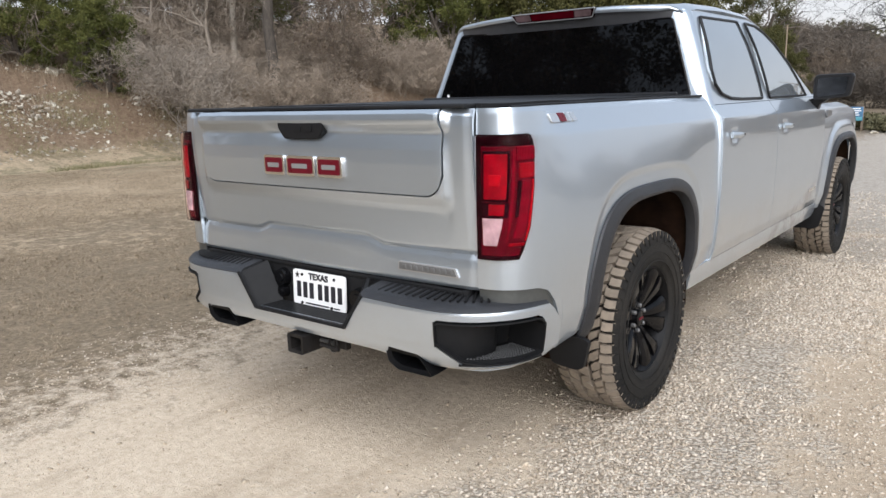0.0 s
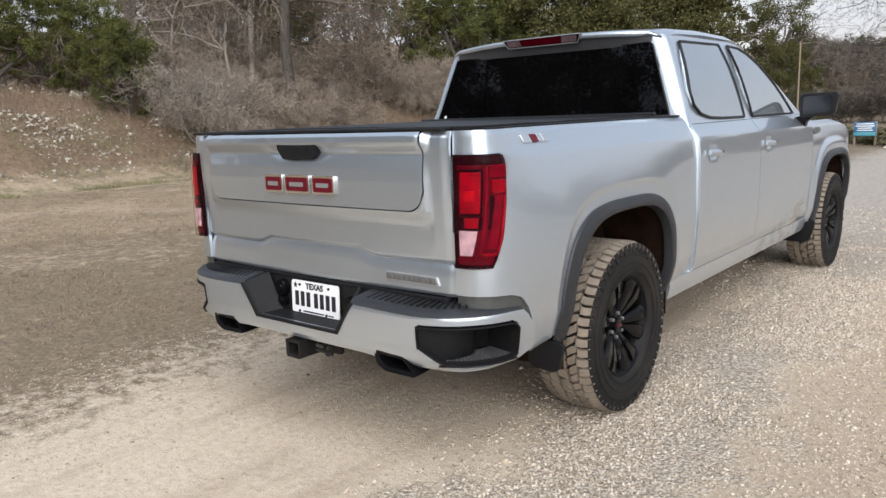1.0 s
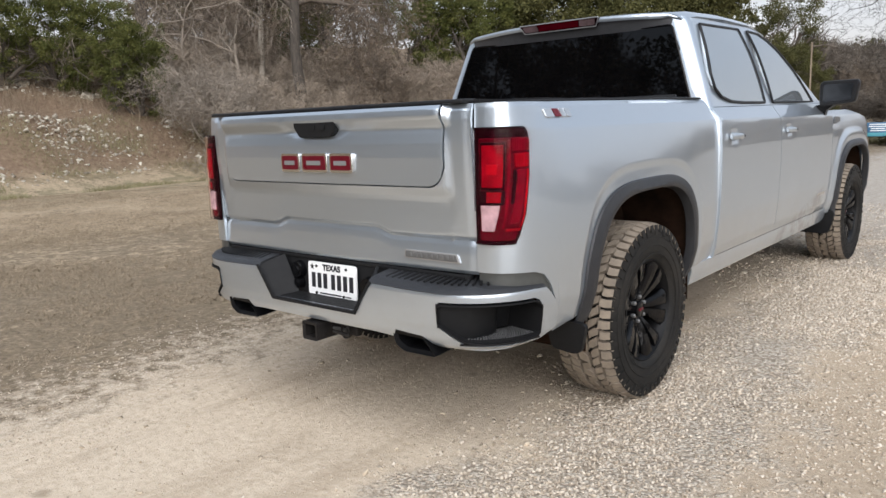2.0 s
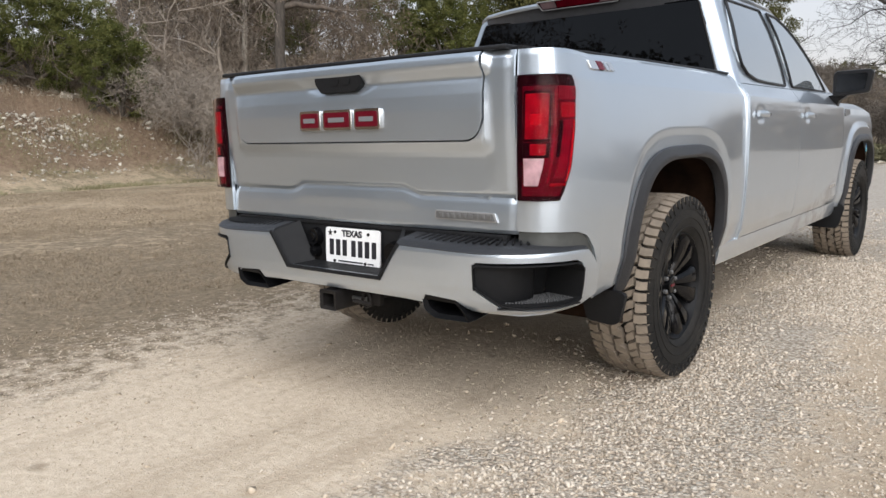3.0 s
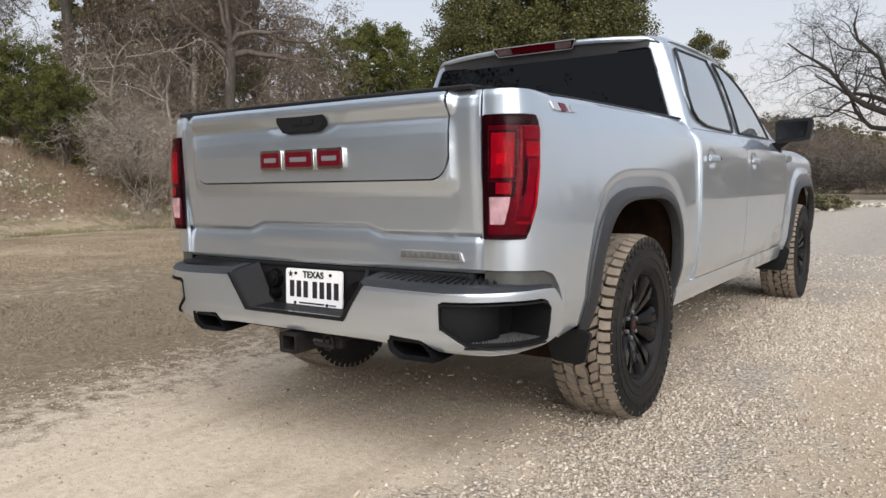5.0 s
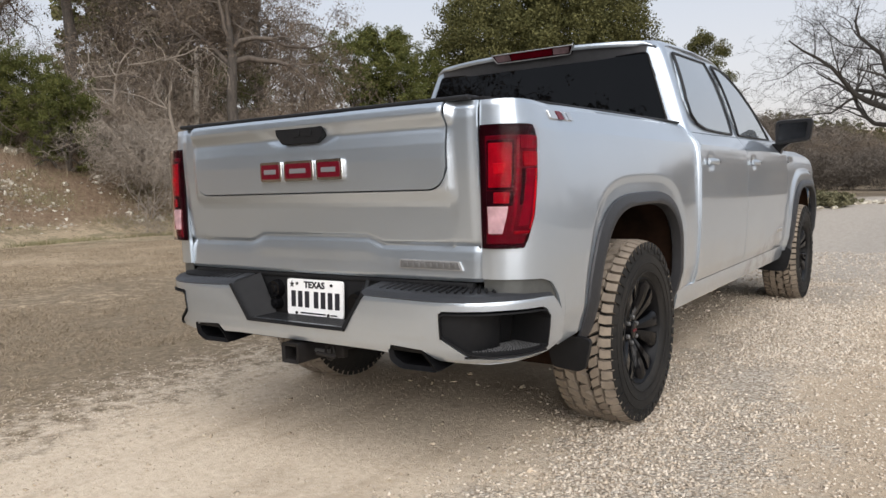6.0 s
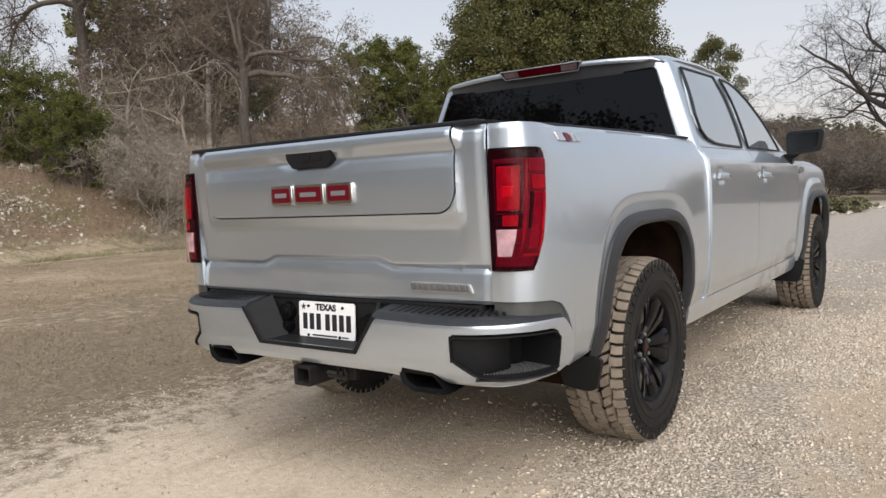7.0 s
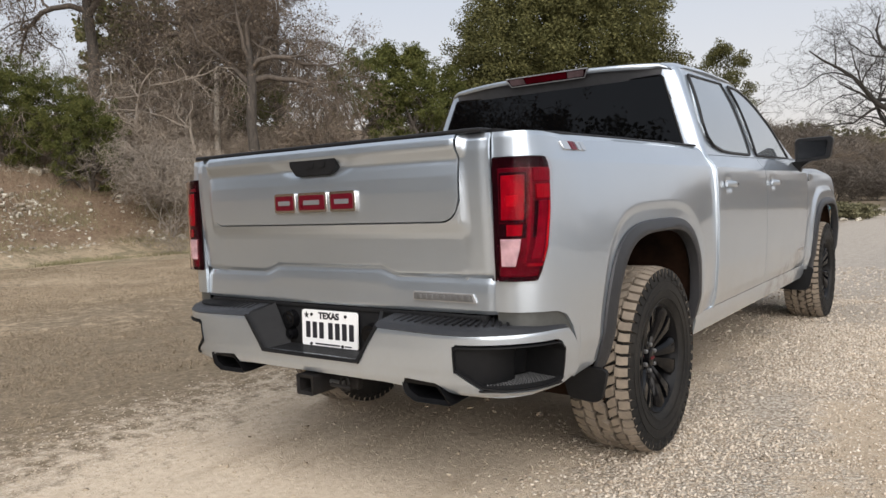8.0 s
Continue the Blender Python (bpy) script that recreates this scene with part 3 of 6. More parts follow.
BREAKS = [0.255, 0.352, 0.445, 0.465, 0.595, 0.655, P0, 0.686, 0.775, 0.87, 1.06, 1.07, 1.082, 1.09, P1]
for side in (1, -1):
    bm = bmesh.new()
    f = lambda s, z: bump_pt(s, z, 0, side)
    c1 = sorted(set([round(v, 5) for v in lin(0, P0, 34) + [b for b in BREAKS if b <= P0]]))
    c2 = sorted(set([round(v, 5) for v in lin(P0, P1, 30) + [b for b in BREAKS if P0 <= b <= P1]]))
    c3 = lin(P1, BE, 8)
    fr1 = (p_bot(P0) - b_bot(P0)) / (b_top(P0) - b_bot(P0))
    fr2 = (p_top(P0) - b_bot(P0)) / (b_top(P0) - b_bot(P0))
    m1 = lambda s: b_bot(s) + fr1 * (b_top(s) - b_bot(s))
    m2 = lambda s: b_bot(s) + fr2 * (b_top(s) - b_bot(s))
    band(bm, c1, b_bot, m1, 8, f)
    band(bm, c1, m1, m2, 5, f)
    band(bm, c1, m2, b_top, 8, f)
    band(bm, c2, b_bot, p_bot, 8, f)
    band(bm, c2, p_top, b_top, 8, f)
    band(bm, c3, b_bot, p_bot, 8, f)
    band(bm, c3, p_bot, p_top, 3, f)
    band(bm, c3, p_top, b_top, 8, f)
    thick(bm, 0.018, (side * 0.4, -1, 0))
    es = [e for e in bm.edges if e.is_manifold and e.calc_face_angle(0) > 0.9]
    bmesh.ops.bevel(bm, geom=es, offset=0.004, segments=2, affect="EDGES", clamp_overlap=True)
    part("bumper_face", bm, PAINT, bump_ob, "silver painted bumper face")
    # corner step pocket: lip, back wall, floor
    pk = None
    bm = bmesh.new()
    for s0, s1, fn in ((P0, P1, p_bot), (P0, P1, p_top)):
        patch(bm, lin(s0, s1, 40), (0.006, -0.006, -0.02, -0.16), lambda s, o: bump_pt(min(max(s, P0 + 0.002), P1 - 0.002), fn(s) + (0.008 if fn is p_bot else -0.008) * (1 if o > -0.1 else 0), o if o > -0.1 else -0.16, side))
    for s_end in (P0 + 0.002, P1 - 0.002):
        patch(bm, lin(p_bot(s_end), p_top(s_end), 6), (0.004, -0.16), lambda z, o: bump_pt(s_end, z, o, side))
    thick(bm, 0.005, (0, 0, 1))
    pk = part("corner_step", bm, PLASTIC, bump_ob, "black plastic corner step pocket")
    bm = bmesh.new()
    band(bm, c2, p_bot, p_top, 4, lambda s, z: bump_pt(s, z, -wall_off(s), side))
    thick(bm, 0.006, (side * 0.5, -1, 0))
    part("step_wall", bm, PLASTIC, pk)
    bm = bmesh.new()
    patch(bm, lin(0.76, 1.096, 24), (0.006, -0.012, -0.016, -0.07, -0.16), lambda s, o: bump_pt(s, (0.484 if o > -0.014 else 0.496), o, side))
    thick(bm, 0.006, (0, 0, 1))
    part("step_tread", bm, PLASTIC, pk)
    bm = bmesh.new()
    for i in range(24):
        for j in range(8):
            s, o = 0.79 + i * 0.0125, -0.026 - j * 0.0150
            if -o > wall_off(s) - 0.008:
                continue
            p = bump_pt(s, 0.498, o, side)
            dx = 0.0036 if (i + j) % 2 else 0.0014
            box(bm, p.x - dx, p.x + dx, p.y - 0.005 + dx, p.y + 0.005 - dx, p.z - 0.004, p.z + 0.0015)
    part("tread_studs", bm, STUD, pk, "raised grip studs")
    # step pad on top
    bm = bmesh.new()
    patch(bm, lin(0.345, 1.115, 50), (0.001, -0.012, -0.03, -0.135, -0.15), lambda s, o: bump_pt(s, b_top(max(0.352, s)) - 0.016, o, side) + Vector((0, 0, {0.001: 0.012, -0.012: 0.026, -0.03: 0.032}.get(o, 0.048 - 0.022 * sm(0.80, 1.05, s)))))
    thick(bm, 0.02, (0, 0, 1))
    pad = part("step_pad", bm, FLARE, bump_ob, "black ribbed plastic step pad")
    bm = bmesh.new()
    for k in range(17):
        s = 0.40 + k * 0.032
        a, b = bump_pt(s, 0.69, -0.03, side), bump_pt(s + 0.012, 0.69, -0.115, side)
        tube(bm, [(a.x, a.y, 0.697), (b.x, b.y, 0.712)], 0.005, 6)
    part("pad_ribs", bm, PLASTIC, pad)

# plate recess between the pads
bm = bmesh.new()
out = [(-0.352, 0.682), (-0.252, 0.548), (0.252, 0.548), (0.352, 0.682)]
inn = [(-0.29, 0.720), (-0.205, 0.560), (0.205, 0.560), (0.29, 0.720)]
rows = []
for k, (yo, t) in enumerate(((-0.002, 0.0), (0.006, 0.03), (0.02, 0.10), (0.105, 1.0))):
    rows.append([(a[0] + (b[0] - a[0]) * t, yo, a[1] + (b[1] - a[1]) * t + (0.004 if k == 0 else 0)) for a, b in zip(out, inn)])
loft(bm, rows, cap=False, closed=False)
thick(bm, 0.012, (0, 0, 1))
part("plate_recess", bm, PLASTIC, bump_ob, "black plastic recess round the plate")
bm = bmesh.new()
box(bm, -0.74, 0.74, 0.128, 0.16, 0.50, 0.722, 0.004)
part("recess_wall", bm, PLASTIC, bump_ob)
bm = bmesh.new()
box(bm, -0.72, 0.72, 0.122, 0.18, 0.706, 0.722, 0.004)
part("bumper_beam", bm, PLASTIC, bump_ob)
# round sockets beside the plate
for x0 in (-0.212, 0.228):
    bm = bmesh.new()
    for z0, r in ((0.655, 0.034), (0.595, 0.022)) if x0 < 0 else ((0.625, 0.036),):
        tube(bm, [(x0, 0.100, z0), (x0, 0.13, z0)], [r, r + 0.006], 20)
        tube(bm, [(x0, 0.094, z0), (x0, 0.105, z0)], [r * 0.55, r * 0.62], 14)
    part("trailer_socket", bm, GLOSSBLACK, bump_ob, "round black trailer socket")
# number plate
bm = bmesh.new()
PY = lambda z: 0.108 + (z - 0.63) * 0.04
prism(bm, rounded([(-0.135, 0.556), (0.168, 0.556), (0.168, 0.702), (-0.135, 0.702)], 0.014), lambda u, v, d: (u, PY(v) + d, v), -0.003, 0.003)
plate = part("number_plate", bm, WHITEPLATE, bump_ob, "white number plate with dark characters")


def bar(name, x0, x1, z0, z1, mat, parent, lift=0.0045):
    b = bmesh.new()
    prism(b, rounded([(x0, z0), (x1, z0), (x1, z1), (x0, z1)], 0.003), lambda u, v, d: (u, PY(v) + d, v), -lift, 0.0)
    return part(name, b, mat, parent)


for k in range(7):
    x0 = -0.112 + k * 0.0375 + (0.012 if k > 2 else 0)
    bar("plate_bar", x0, x0 + 0.024, 0.590, 0.655, INK, plate)
bar("plate_bar", -0.062, 0.075, 0.565, 0.571, INK, plate)
bar("plate_bar", 0.10, 0.135, 0.565, 0.570, INK, plate)
for x0, z0 in ((-0.078, 0.684), (0.108, 0.684), (-0.082, 0.567), (0.09, 0.567)):
    bm = bmesh.new()
    tube(bm, [(x0, PY(z0) - 0.008, z0), (x0, PY(z0), z0)], 0.006, 10)
    part("plate_bolt", bm, STEEL, plate)
bm = bmesh.new()
star = []
for k in range(10):
    r = 0.015 if k % 2 == 0 else 0.006
    star.append((-0.108 + r * math.sin(k * math.tau / 10), 0.680 + r * math.cos(k * math.tau / 10)))
prism(bm, star, lambda u, v, d: (u, PY(v) + d, v), -0.0045, 0.0)
part("plate_star", bm, STEEL, plate)
font = bpy.data.curves.new("state_name", "FONT")
font.body, font.size, font.extrude, font.align_x = "TEXAS", 0.036, 0.0015, "CENTER"
font.offset = 0.0011
tmp = new("tmp", font)
bpy.context.view_layer.update()
me = bpy.data.meshes.new_from_object(tmp.evaluated_get(bpy.context.evaluated_depsgraph_get()))
bpy.data.objects.remove(tmp)
me.materials.append(INK)
sn = new("state_name", me)
sn.parent = plate
sn.matrix_basis = pose(0.016, PY(0.68) - 0.004, 0.669, 90) @ Matrix.Diagonal((1.05, 1, 1, 1))

# exhaust tips
for side in (1, -1):
    bm = bmesh.new()
    o = [(0.444, 0.500), (0.598, 0.498), (0.660, 0.427), (0.502, 0.424), (0.456, 0.448)]
    i = [(0.464, 0.486), (0.590, 0.484), (0.632, 0.443), (0.514, 0.441), (0.474, 0.460)]
    oo, ii = rounded(o, 0.012), rounded(i, 0.010)
    loft(bm, [[(x if side > 0 else x - 1.072, y, z + dz) for x, z in pts] for pts, y, dz in ((ii, 0.26, 0), (ii, 0.030, 0), (oo, 0.022, 0), (oo, 0.06, 0), (oo, 0.28, 0.02))], cap=True)
    part("exhaust_tip", bm, RIMDARK, truck, "black trapezoid exhaust tip")
# tow hitch receiver
hitch = new("hitch_receiver")
hitch.parent = truck
bm = bmesh.new()
o = rounded([(-0.098, 0.386), (-0.006, 0.386), (-0.006, 0.466), (-0.098, 0.466)], 0.010)
i = rounded([(-0.083, 0.400), (-0.021, 0.400), (-0.021, 0.452), (-0.083, 0.452)], 0.006)
loft(bm, [[(x + 0.052, y, z) for x, z in p] for p, y in ((i, 0.40), (i, -0.012), (o, -0.016), (o, 0.03), (o, 0.42))])
bmesh.ops.translate(bm, verts=bm.verts, vec=(-0.03, 0.02, 0))
part("receiver_tube", bm, STEEL, hitch, "square black receiver tube")
bm = bmesh.new()
box(bm, -0.02, 0.16, 0.10, 0.13, 0.405, 0.48, 0.006)
tube(bm, [(0.06, 0.06, 0.425), (0.16, 0.06, 0.42)], 0.008, 8)
tube(bm, [(-0.45, 0.22, 0.46), (0.45, 0.22, 0.46)], 0.04, 10)
part("hitch_bracket", bm, STEEL, hitch)
for x0 in (-0.075, 0.115):
    bm = bmesh.new()
    tube(bm, [(x0 + 0.022 * math.cos(k * math.tau / 16), 0.075, 0.432 + 0.030 * math.sin(k * math.tau / 16)) for k in range(16)], 0.0055, 6, closed=True)
    part("chain_loop", bm, STEEL, hitch)
bm = bmesh.new()
tube(bm, [(-0.055, 0.10, 0.425), (0.085, 0.10, 0.425), (0.095, 0.10, 0.425)], [0.008, 0.008, 0.013], 8)
part("hitch_pin", bm, BADGEGREY, hitch)

# frame and axle
bm = bmesh.new()
for s in (-1, 1):
    box(bm, s * 0.42 - 0.045, s * 0.42 + 0.045, 0.2, 5.3, 0.50, 0.66, 0.01)
box(bm, -0.62, 0.62, 1.75, 4.2, 0.40, 0.55, 0.03)
box(bm, -0.84, 0.84, 1.75, 4.2, 0.46, 0.60, 0.02)
box(bm, -0.60, 0.60, 0.20, 1.8, 0.66, 0.74)
box(bm, -0.60, 0.60, 4.2, 5.5, 0.42, 0.70, 0.03)
part("chassis", bm, STEEL, truck, "dark steel chassis")
for y0 in (AXLE_R, AXLE_F):
    bm = bmesh.new()
    tube(bm, [(-0.78, y0, HUB_Z), (-0.14, y0, HUB_Z), (-0.10, y0, HUB_Z), (0.10, y0, HUB_Z), (0.14, y0, HUB_Z), (0.78, y0, HUB_Z)], [0.045, 0.045, 0.12, 0.12, 0.045, 0.045], 14)
    part("axle", bm, STEEL, truck)


# --- wheels ---
def wheel():
    w = new("wheel")
    w["label"] = "glossy black split-spoke wheel with a dusty all-terrain tyre"
    # tyre: axis along x, outer face towards +x
    R, W = TYRE_R, 0.272
    prof = [(-0.10, 0.226), (-0.120, 0.238), (-0.134, 0.272), (-0.139, 0.325), (-0.130, 0.372), (-0.112, 0.378), (0.112, 0.378), (0.130, 0.372), (0.139, 0.325), (0.134, 0.272), (0.120, 0.238), (0.100, 0.226)]
    bm = bmesh.new()
    n = 72
    rings = [[(x, r * math.cos(k * math.tau / n), r * math.sin(k * math.tau / n)) for x, r in prof] for k in range(n)]
    vr = [[bm.verts.new(p) for p in r] for r in rings]
    for k in range(n):
        a, b = vr[k], vr[(k + 1) % n]
        for j in range(len(prof) - 1):
            bm.faces.new([a[j], a[j + 1], b[j + 1], b[j]])
    bmesh.ops.recalc_face_normals(bm, faces=bm.faces)
    tyre = part("tyre", bm, RUBBER, w, "black rubber all-terrain tyre", angle=50)
    # tread lugs
    bm = bmesh.new()
    rnd = random.Random(5)

    def lug(poly, r0, r1, shrink=0.004):
        a, b = [], []
        cx, ct = sum(p[0] for p in poly) / len(poly), sum(p[1] for p in poly) / len(poly)
        for x, t in poly:
            for lst, r, k in ((a, r0, 1.0), (b, r1, 0.93)):
                xx, tt = cx + (x - cx) * k, ct + (t - ct) * k
                rr = r - (0.010 * max(0, abs(xx) - 0.095) / 0.03 if r > 0.39 else 0)
                th = tt / R
                lst.append(bm.verts.new((xx, rr * math.cos(th), rr * math.sin(th))))
        bm.faces.new(b)
        m_ = len(a)
        for k in range(m_):
            bm.faces.new([a[k], a[(k + 1) % m_], b[(k + 1) % m_], b[k]])
    N = 54
    pitch = math.tau * R / N

    def block(cx, ct, w, h, skew):
        j = lambda: rnd.uniform(-0.004, 0.004)
        lug([(cx - w / 2 + j(), ct - h / 2 + skew + j()), (cx + w * 0.1 + j(), ct - h / 2 - 0.004 + j()), (cx + w / 2 + j(), ct - h / 2 - skew + j()),
             (cx + w / 2 + j(), ct + h / 2 - skew + j()), (cx - w * 0.1 + j(), ct + h / 2 + 0.004 + j()), (cx - w / 2 + j(), ct + h / 2 + skew + j())], 0.372, R - 0.0005)
    for k in range(N):
        t = k * pitch
        g = 0.0052
        for sd in (-1, 1):
            o = t + (0.5 * pitch if sd < 0 else 0)
            e = 0.008 if k % 2 else 0.0
            lug([(sd * (0.078 + e), o + g), (sd * 0.104, o + g + 0.004), (sd * 0.132, o + g + 0.001), (sd * 0.132, o + pitch - g), (sd * 0.102, o + pitch - g + 0.004), (sd * (0.076 + e), o + pitch - g)], 0.370, R)
            block(sd * (0.052 + e * 0.4), o + 0.42 * pitch, 0.040 + e * 0.4, pitch * 0.76, sd * 0.011)
        block(0.003 if k % 2 else -0.003, t + 0.12 * pitch, 0.046, pitch * 0.76, 0.011 if k % 2 else -0.011)
    bmesh.ops.recalc_face_normals(bm, faces=bm.faces)
    tagged(part("tread", bm, TREAD, tyre, "pale dusty tread blocks", angle=30), kind="stuff")
    # shoulder blocks on the side wall
    bm = bmesh.new()
    for k in range(N):
        for sd in (-1, 1):
            t0 = (k + (0.5 if sd < 0 else 0)) * pitch + 0.006
            ln = 0.030 if k % 2 else 0.044
            pts = []
            for th, r, x in ((t0, 0.391, 0.1325), (t0 + 0.034, 0.391, 0.1325), (t0 + 0.034, 0.391 - ln, 0.1405), (t0 + 0.010, 0.391 - ln, 0.1405)):
                pts.append((sd * x, r * math.cos(th / R), r * math.sin(th / R)))
            a = [bm.verts.new(p) for p in pts]
            b = [bm.verts.new((p[0] - sd * 0.012, p[1] * 0.985, p[2] * 0.985)) for p in pts]
            bm.faces.new(a)
            for q in range(4):
                bm.faces.new([a[q], b[q], b[(q + 1) % 4], a[(q + 1) % 4]])
    bmesh.ops.recalc_face_normals(bm, faces=bm.faces)
    tagged(part("shoulder_tread", bm, RUBBER, tyre, angle=30), kind="stuff")
    bm = bmesh.new()
    for r0 in (0.262, 0.300, 0.338):
        tube(bm, [(0.1375, r0 * math.cos(k * math.tau / 72), r0 * math.sin(k * math.tau / 72)) for k in range(72)], 0.0022, 5, closed=True)
    part("sidewall_rib", bm, RUBBER, tyre)
    # rim barrel and lip
    bm = bmesh.new()
    prof = [(-0.12, 0.226), (-0.10, 0.212), (0.02, 0.204), (0.085, 0.208), (0.100, 0.217), (0.108, 0.224), (0.116, 0.230), (0.113, 0.236), (0.095, 0.232)]
    n = 64
    vr = [[bm.verts.new((x, r * math.cos(k * math.tau / n), r * math.sin(k * math.tau / n))) for x, r in prof] for k in range(n)]
    for k in range(n):
        a, b = vr[k], vr[(k + 1) % n]
        for j in range(len(prof) - 1):
            bm.faces.new([a[j], a[j + 1], b[j + 1], b[j]])
    bmesh.ops.recalc_face_normals(bm, faces=bm.faces)
    rim = part("rim", bm, RIMDARK, w, "glossy black alloy rim")
    # six split spokes
    me = None
    for k in range(6):
        if me is None:
            bm = bmesh.new()
            for sgn in (-1, 1):
                rings = []
                for t, r, y, hw, x, th in ((0, 0.040, 0.013, 0.0120, 0.062, 0.05), (0.3, 0.085, 0.020, 0.0165, 0.080, 0.05), (0.7, 0.150, 0.037, 0.0270, 0.100, 0.045), (0.9, 0.192, 0.053, 0.0370, 0.107, 0.042), (1, 0.221, 0.052, 0.0400, 0.108, 0.04)):
                    rings.append([(x, sgn * (y - hw), r), (x, sgn * (y + hw * 0.4), r), (x - 0.012, sgn * (y + hw), r), (x - th, sgn * (y + hw * 0.8), r), (x - th, sgn * (y - hw), r)])
                loft(bm, rings)
            es = [e for e in bm.edges if e.is_manifold and e.calc_face_angle(0) > 0.5]
            bmesh.ops.bevel(bm, geom=es, offset=0.003, segments=2, affect="EDGES", clamp_overlap=True)
            me = finish("spoke", bm, GLOSSBLACK)
        sp = new("spoke", me)
        sp.parent = rim
        sp.matrix_basis = pose(0, 0, 0, 60 * k + 22)
    bm = bmesh.new()
    tube(bm, [(0.01, 0, 0), (0.050, 0, 0), (0.062, 0, 0)], [0.080, 0.074, 0.066], 30)
    part("hub", bm, GLOSSBLACK, rim)
    bm = bmesh.new()
    tube(bm, [(0.060, 0, 0), (0.080, 0, 0), (0.083, 0, 0)], [0.037, 0.036, 0.030], 24)
    part("centre_cap", bm, GLOSSBLACK, rim)
    bm = bmesh.new()
    box(bm, 0.081, 0.085, -0.020, 0.020, -0.006, 0.006, 0.001)
    part("cap_badge", bm, BADGERED, rim, "small red badge bar")
    me = None
    for k in range(6):
        if me is None:
            bm = bmesh.new()
            tube(bm, [(0.056, 0, 0.056), (0.076, 0, 0.056), (0.080, 0, 0.056)], [0.010, 0.010, 0.006], 6)
            me = finish("lug_nut", bm, BADGEGREY)
        o = new("lug_nut", me)
        o.parent = rim
        o.matrix_basis = pose(0, 0, 0, 60 * k - 8)
    bm = bmesh.new()
    tube(bm, [(-0.05, 0, 0), (-0.035, 0, 0)], 0.165, 40)
    tube(bm, [(-0.09, 0, 0), (-0.085, 0, 0)], 0.20, 40)
    part("brake_disc", bm, STEEL, w, "rusty brake disc")
    return w


first = wheel()
first.parent = truck
first.matrix_basis = pose(0.838, AXLE_R, HUB_Z, 0, 0, 0)
for m in (pose(0.862, AXLE_F, HUB_Z, 37, 0, 0), pose(-0.838, AXLE_R, HUB_Z, 15, 0, 180), pose(-0.862, AXLE_F, HUB_Z, 60, 0, 180)):
    copy_thing(first, m)

# wheel wells
for side in (1, -1):
    for yc, a, h in ((1.13, 0.51, 0.565), (AXLE_F - 0.01, 0.53, 0.56)):
        bm = bmesh.new()
        rings = []
        for i in range(33):
            th = math.pi * i / 32
            c, sn = math.cos(th), math.sin(th)
            k = (abs(c) ** 3.4 + abs(sn) ** 3.4) ** (-1 / 3.4)
            rings.append([(side * x, yc - a * k * c, 0.40 + h * k * sn - (0.0 if sn > 0.05 else 0.06)) for x in (0.94, 0.90, 0.75, 0.60)])
        loft(bm, rings, cap=False, closed=False)
        patch(bm, lin(0, 1, 2), lin(0, 1, 2), lambda u, v: (side * 0.60, yc - a + 2 * a * u, 0.45 + (h - 0.06) * v))
        thick(bm, 0.006, (0, 0, -1))
        part("wheel_well", bm, LINER, truck, "dusty dark wheel well liner")

# --- cab ---
CZ = (0.40, 0.47, 0.50, 0.56, 0.70, 0.90, 1.08, 1.15, 1.20, 1.218, 1.26, 1.29, 1.31, 1.62, 1.752, 1.778)
CX = (0.915, 0.930, 0.940, 0.958, 0.972, 0.980, 0.980, 0.977, 0.972, 0.969, 0.937, 0.915, 0.906, 0.800, 0.752, 0.735)


def side_x(y, z):
    k = shoulder_z(y) - 1.218
    x = ip(z - k * sm(1.10, 1.20, z) * sm(1.30, 1.24, z), CZ, CX)
    x -= 0.012 * sm(4.1, 5.6, y) + 0.06 * sm(5.35, 5.80, y) ** 2
    if z > 1.30:
        x -= 0.02 * sm(3.2, 4.3, y)
    d = arch_d(y, z, AXLE_F - 0.01, 0.52, 0.55)
    x += 0.022 * sm(1.27, 1.17, d)
    return x


def cab_pt(side, off=0.0):
    return lambda y, z: Vector((side * (side_x(y, z) + off), y, z))


def pillar_y(z):
    """The front edge of the cab's side above the belt line."""
    return ip(z, (1.25, 1.29, 1.515, 1.687, 1.752, 1.778), (4.36, 4.22, 3.80, 3.43, 3.22, 3.05))


def rear_y(z):
    return ip(z, (0.5, 1.28, 1.778), (1.962, 1.966, 2.050))


def corner_r(z):
    """Radius of the cab's rear corners."""
    return 0.045 + 0.030 * sm(1.30, 1.40, z)


RWIN = [(2.19, 1.742), (2.09, 1.47), (2.097, 1.39), (2.16, 1.345), (2.29, 1.320), (2.48, 1.312), (2.865, 1.308), (2.835, 1.61), (2.805, 1.750)]
FWIN = [(2.955, 1.750), (2.985, 1.61), (3.015, 1.308), (3.98, 1.304), (3.90, 1.36), (3.68, 1.513), (3.44, 1.645), (3.29, 1.708), (3.15, 1.742)]
SEAMS = (1.980, 2.99, 4.25)


def barrel(z):
    """How far the side glass bellies out at a height."""
    return 0.013 * max(0, 1 - ((z - 1.53) / 0.225) ** 2)


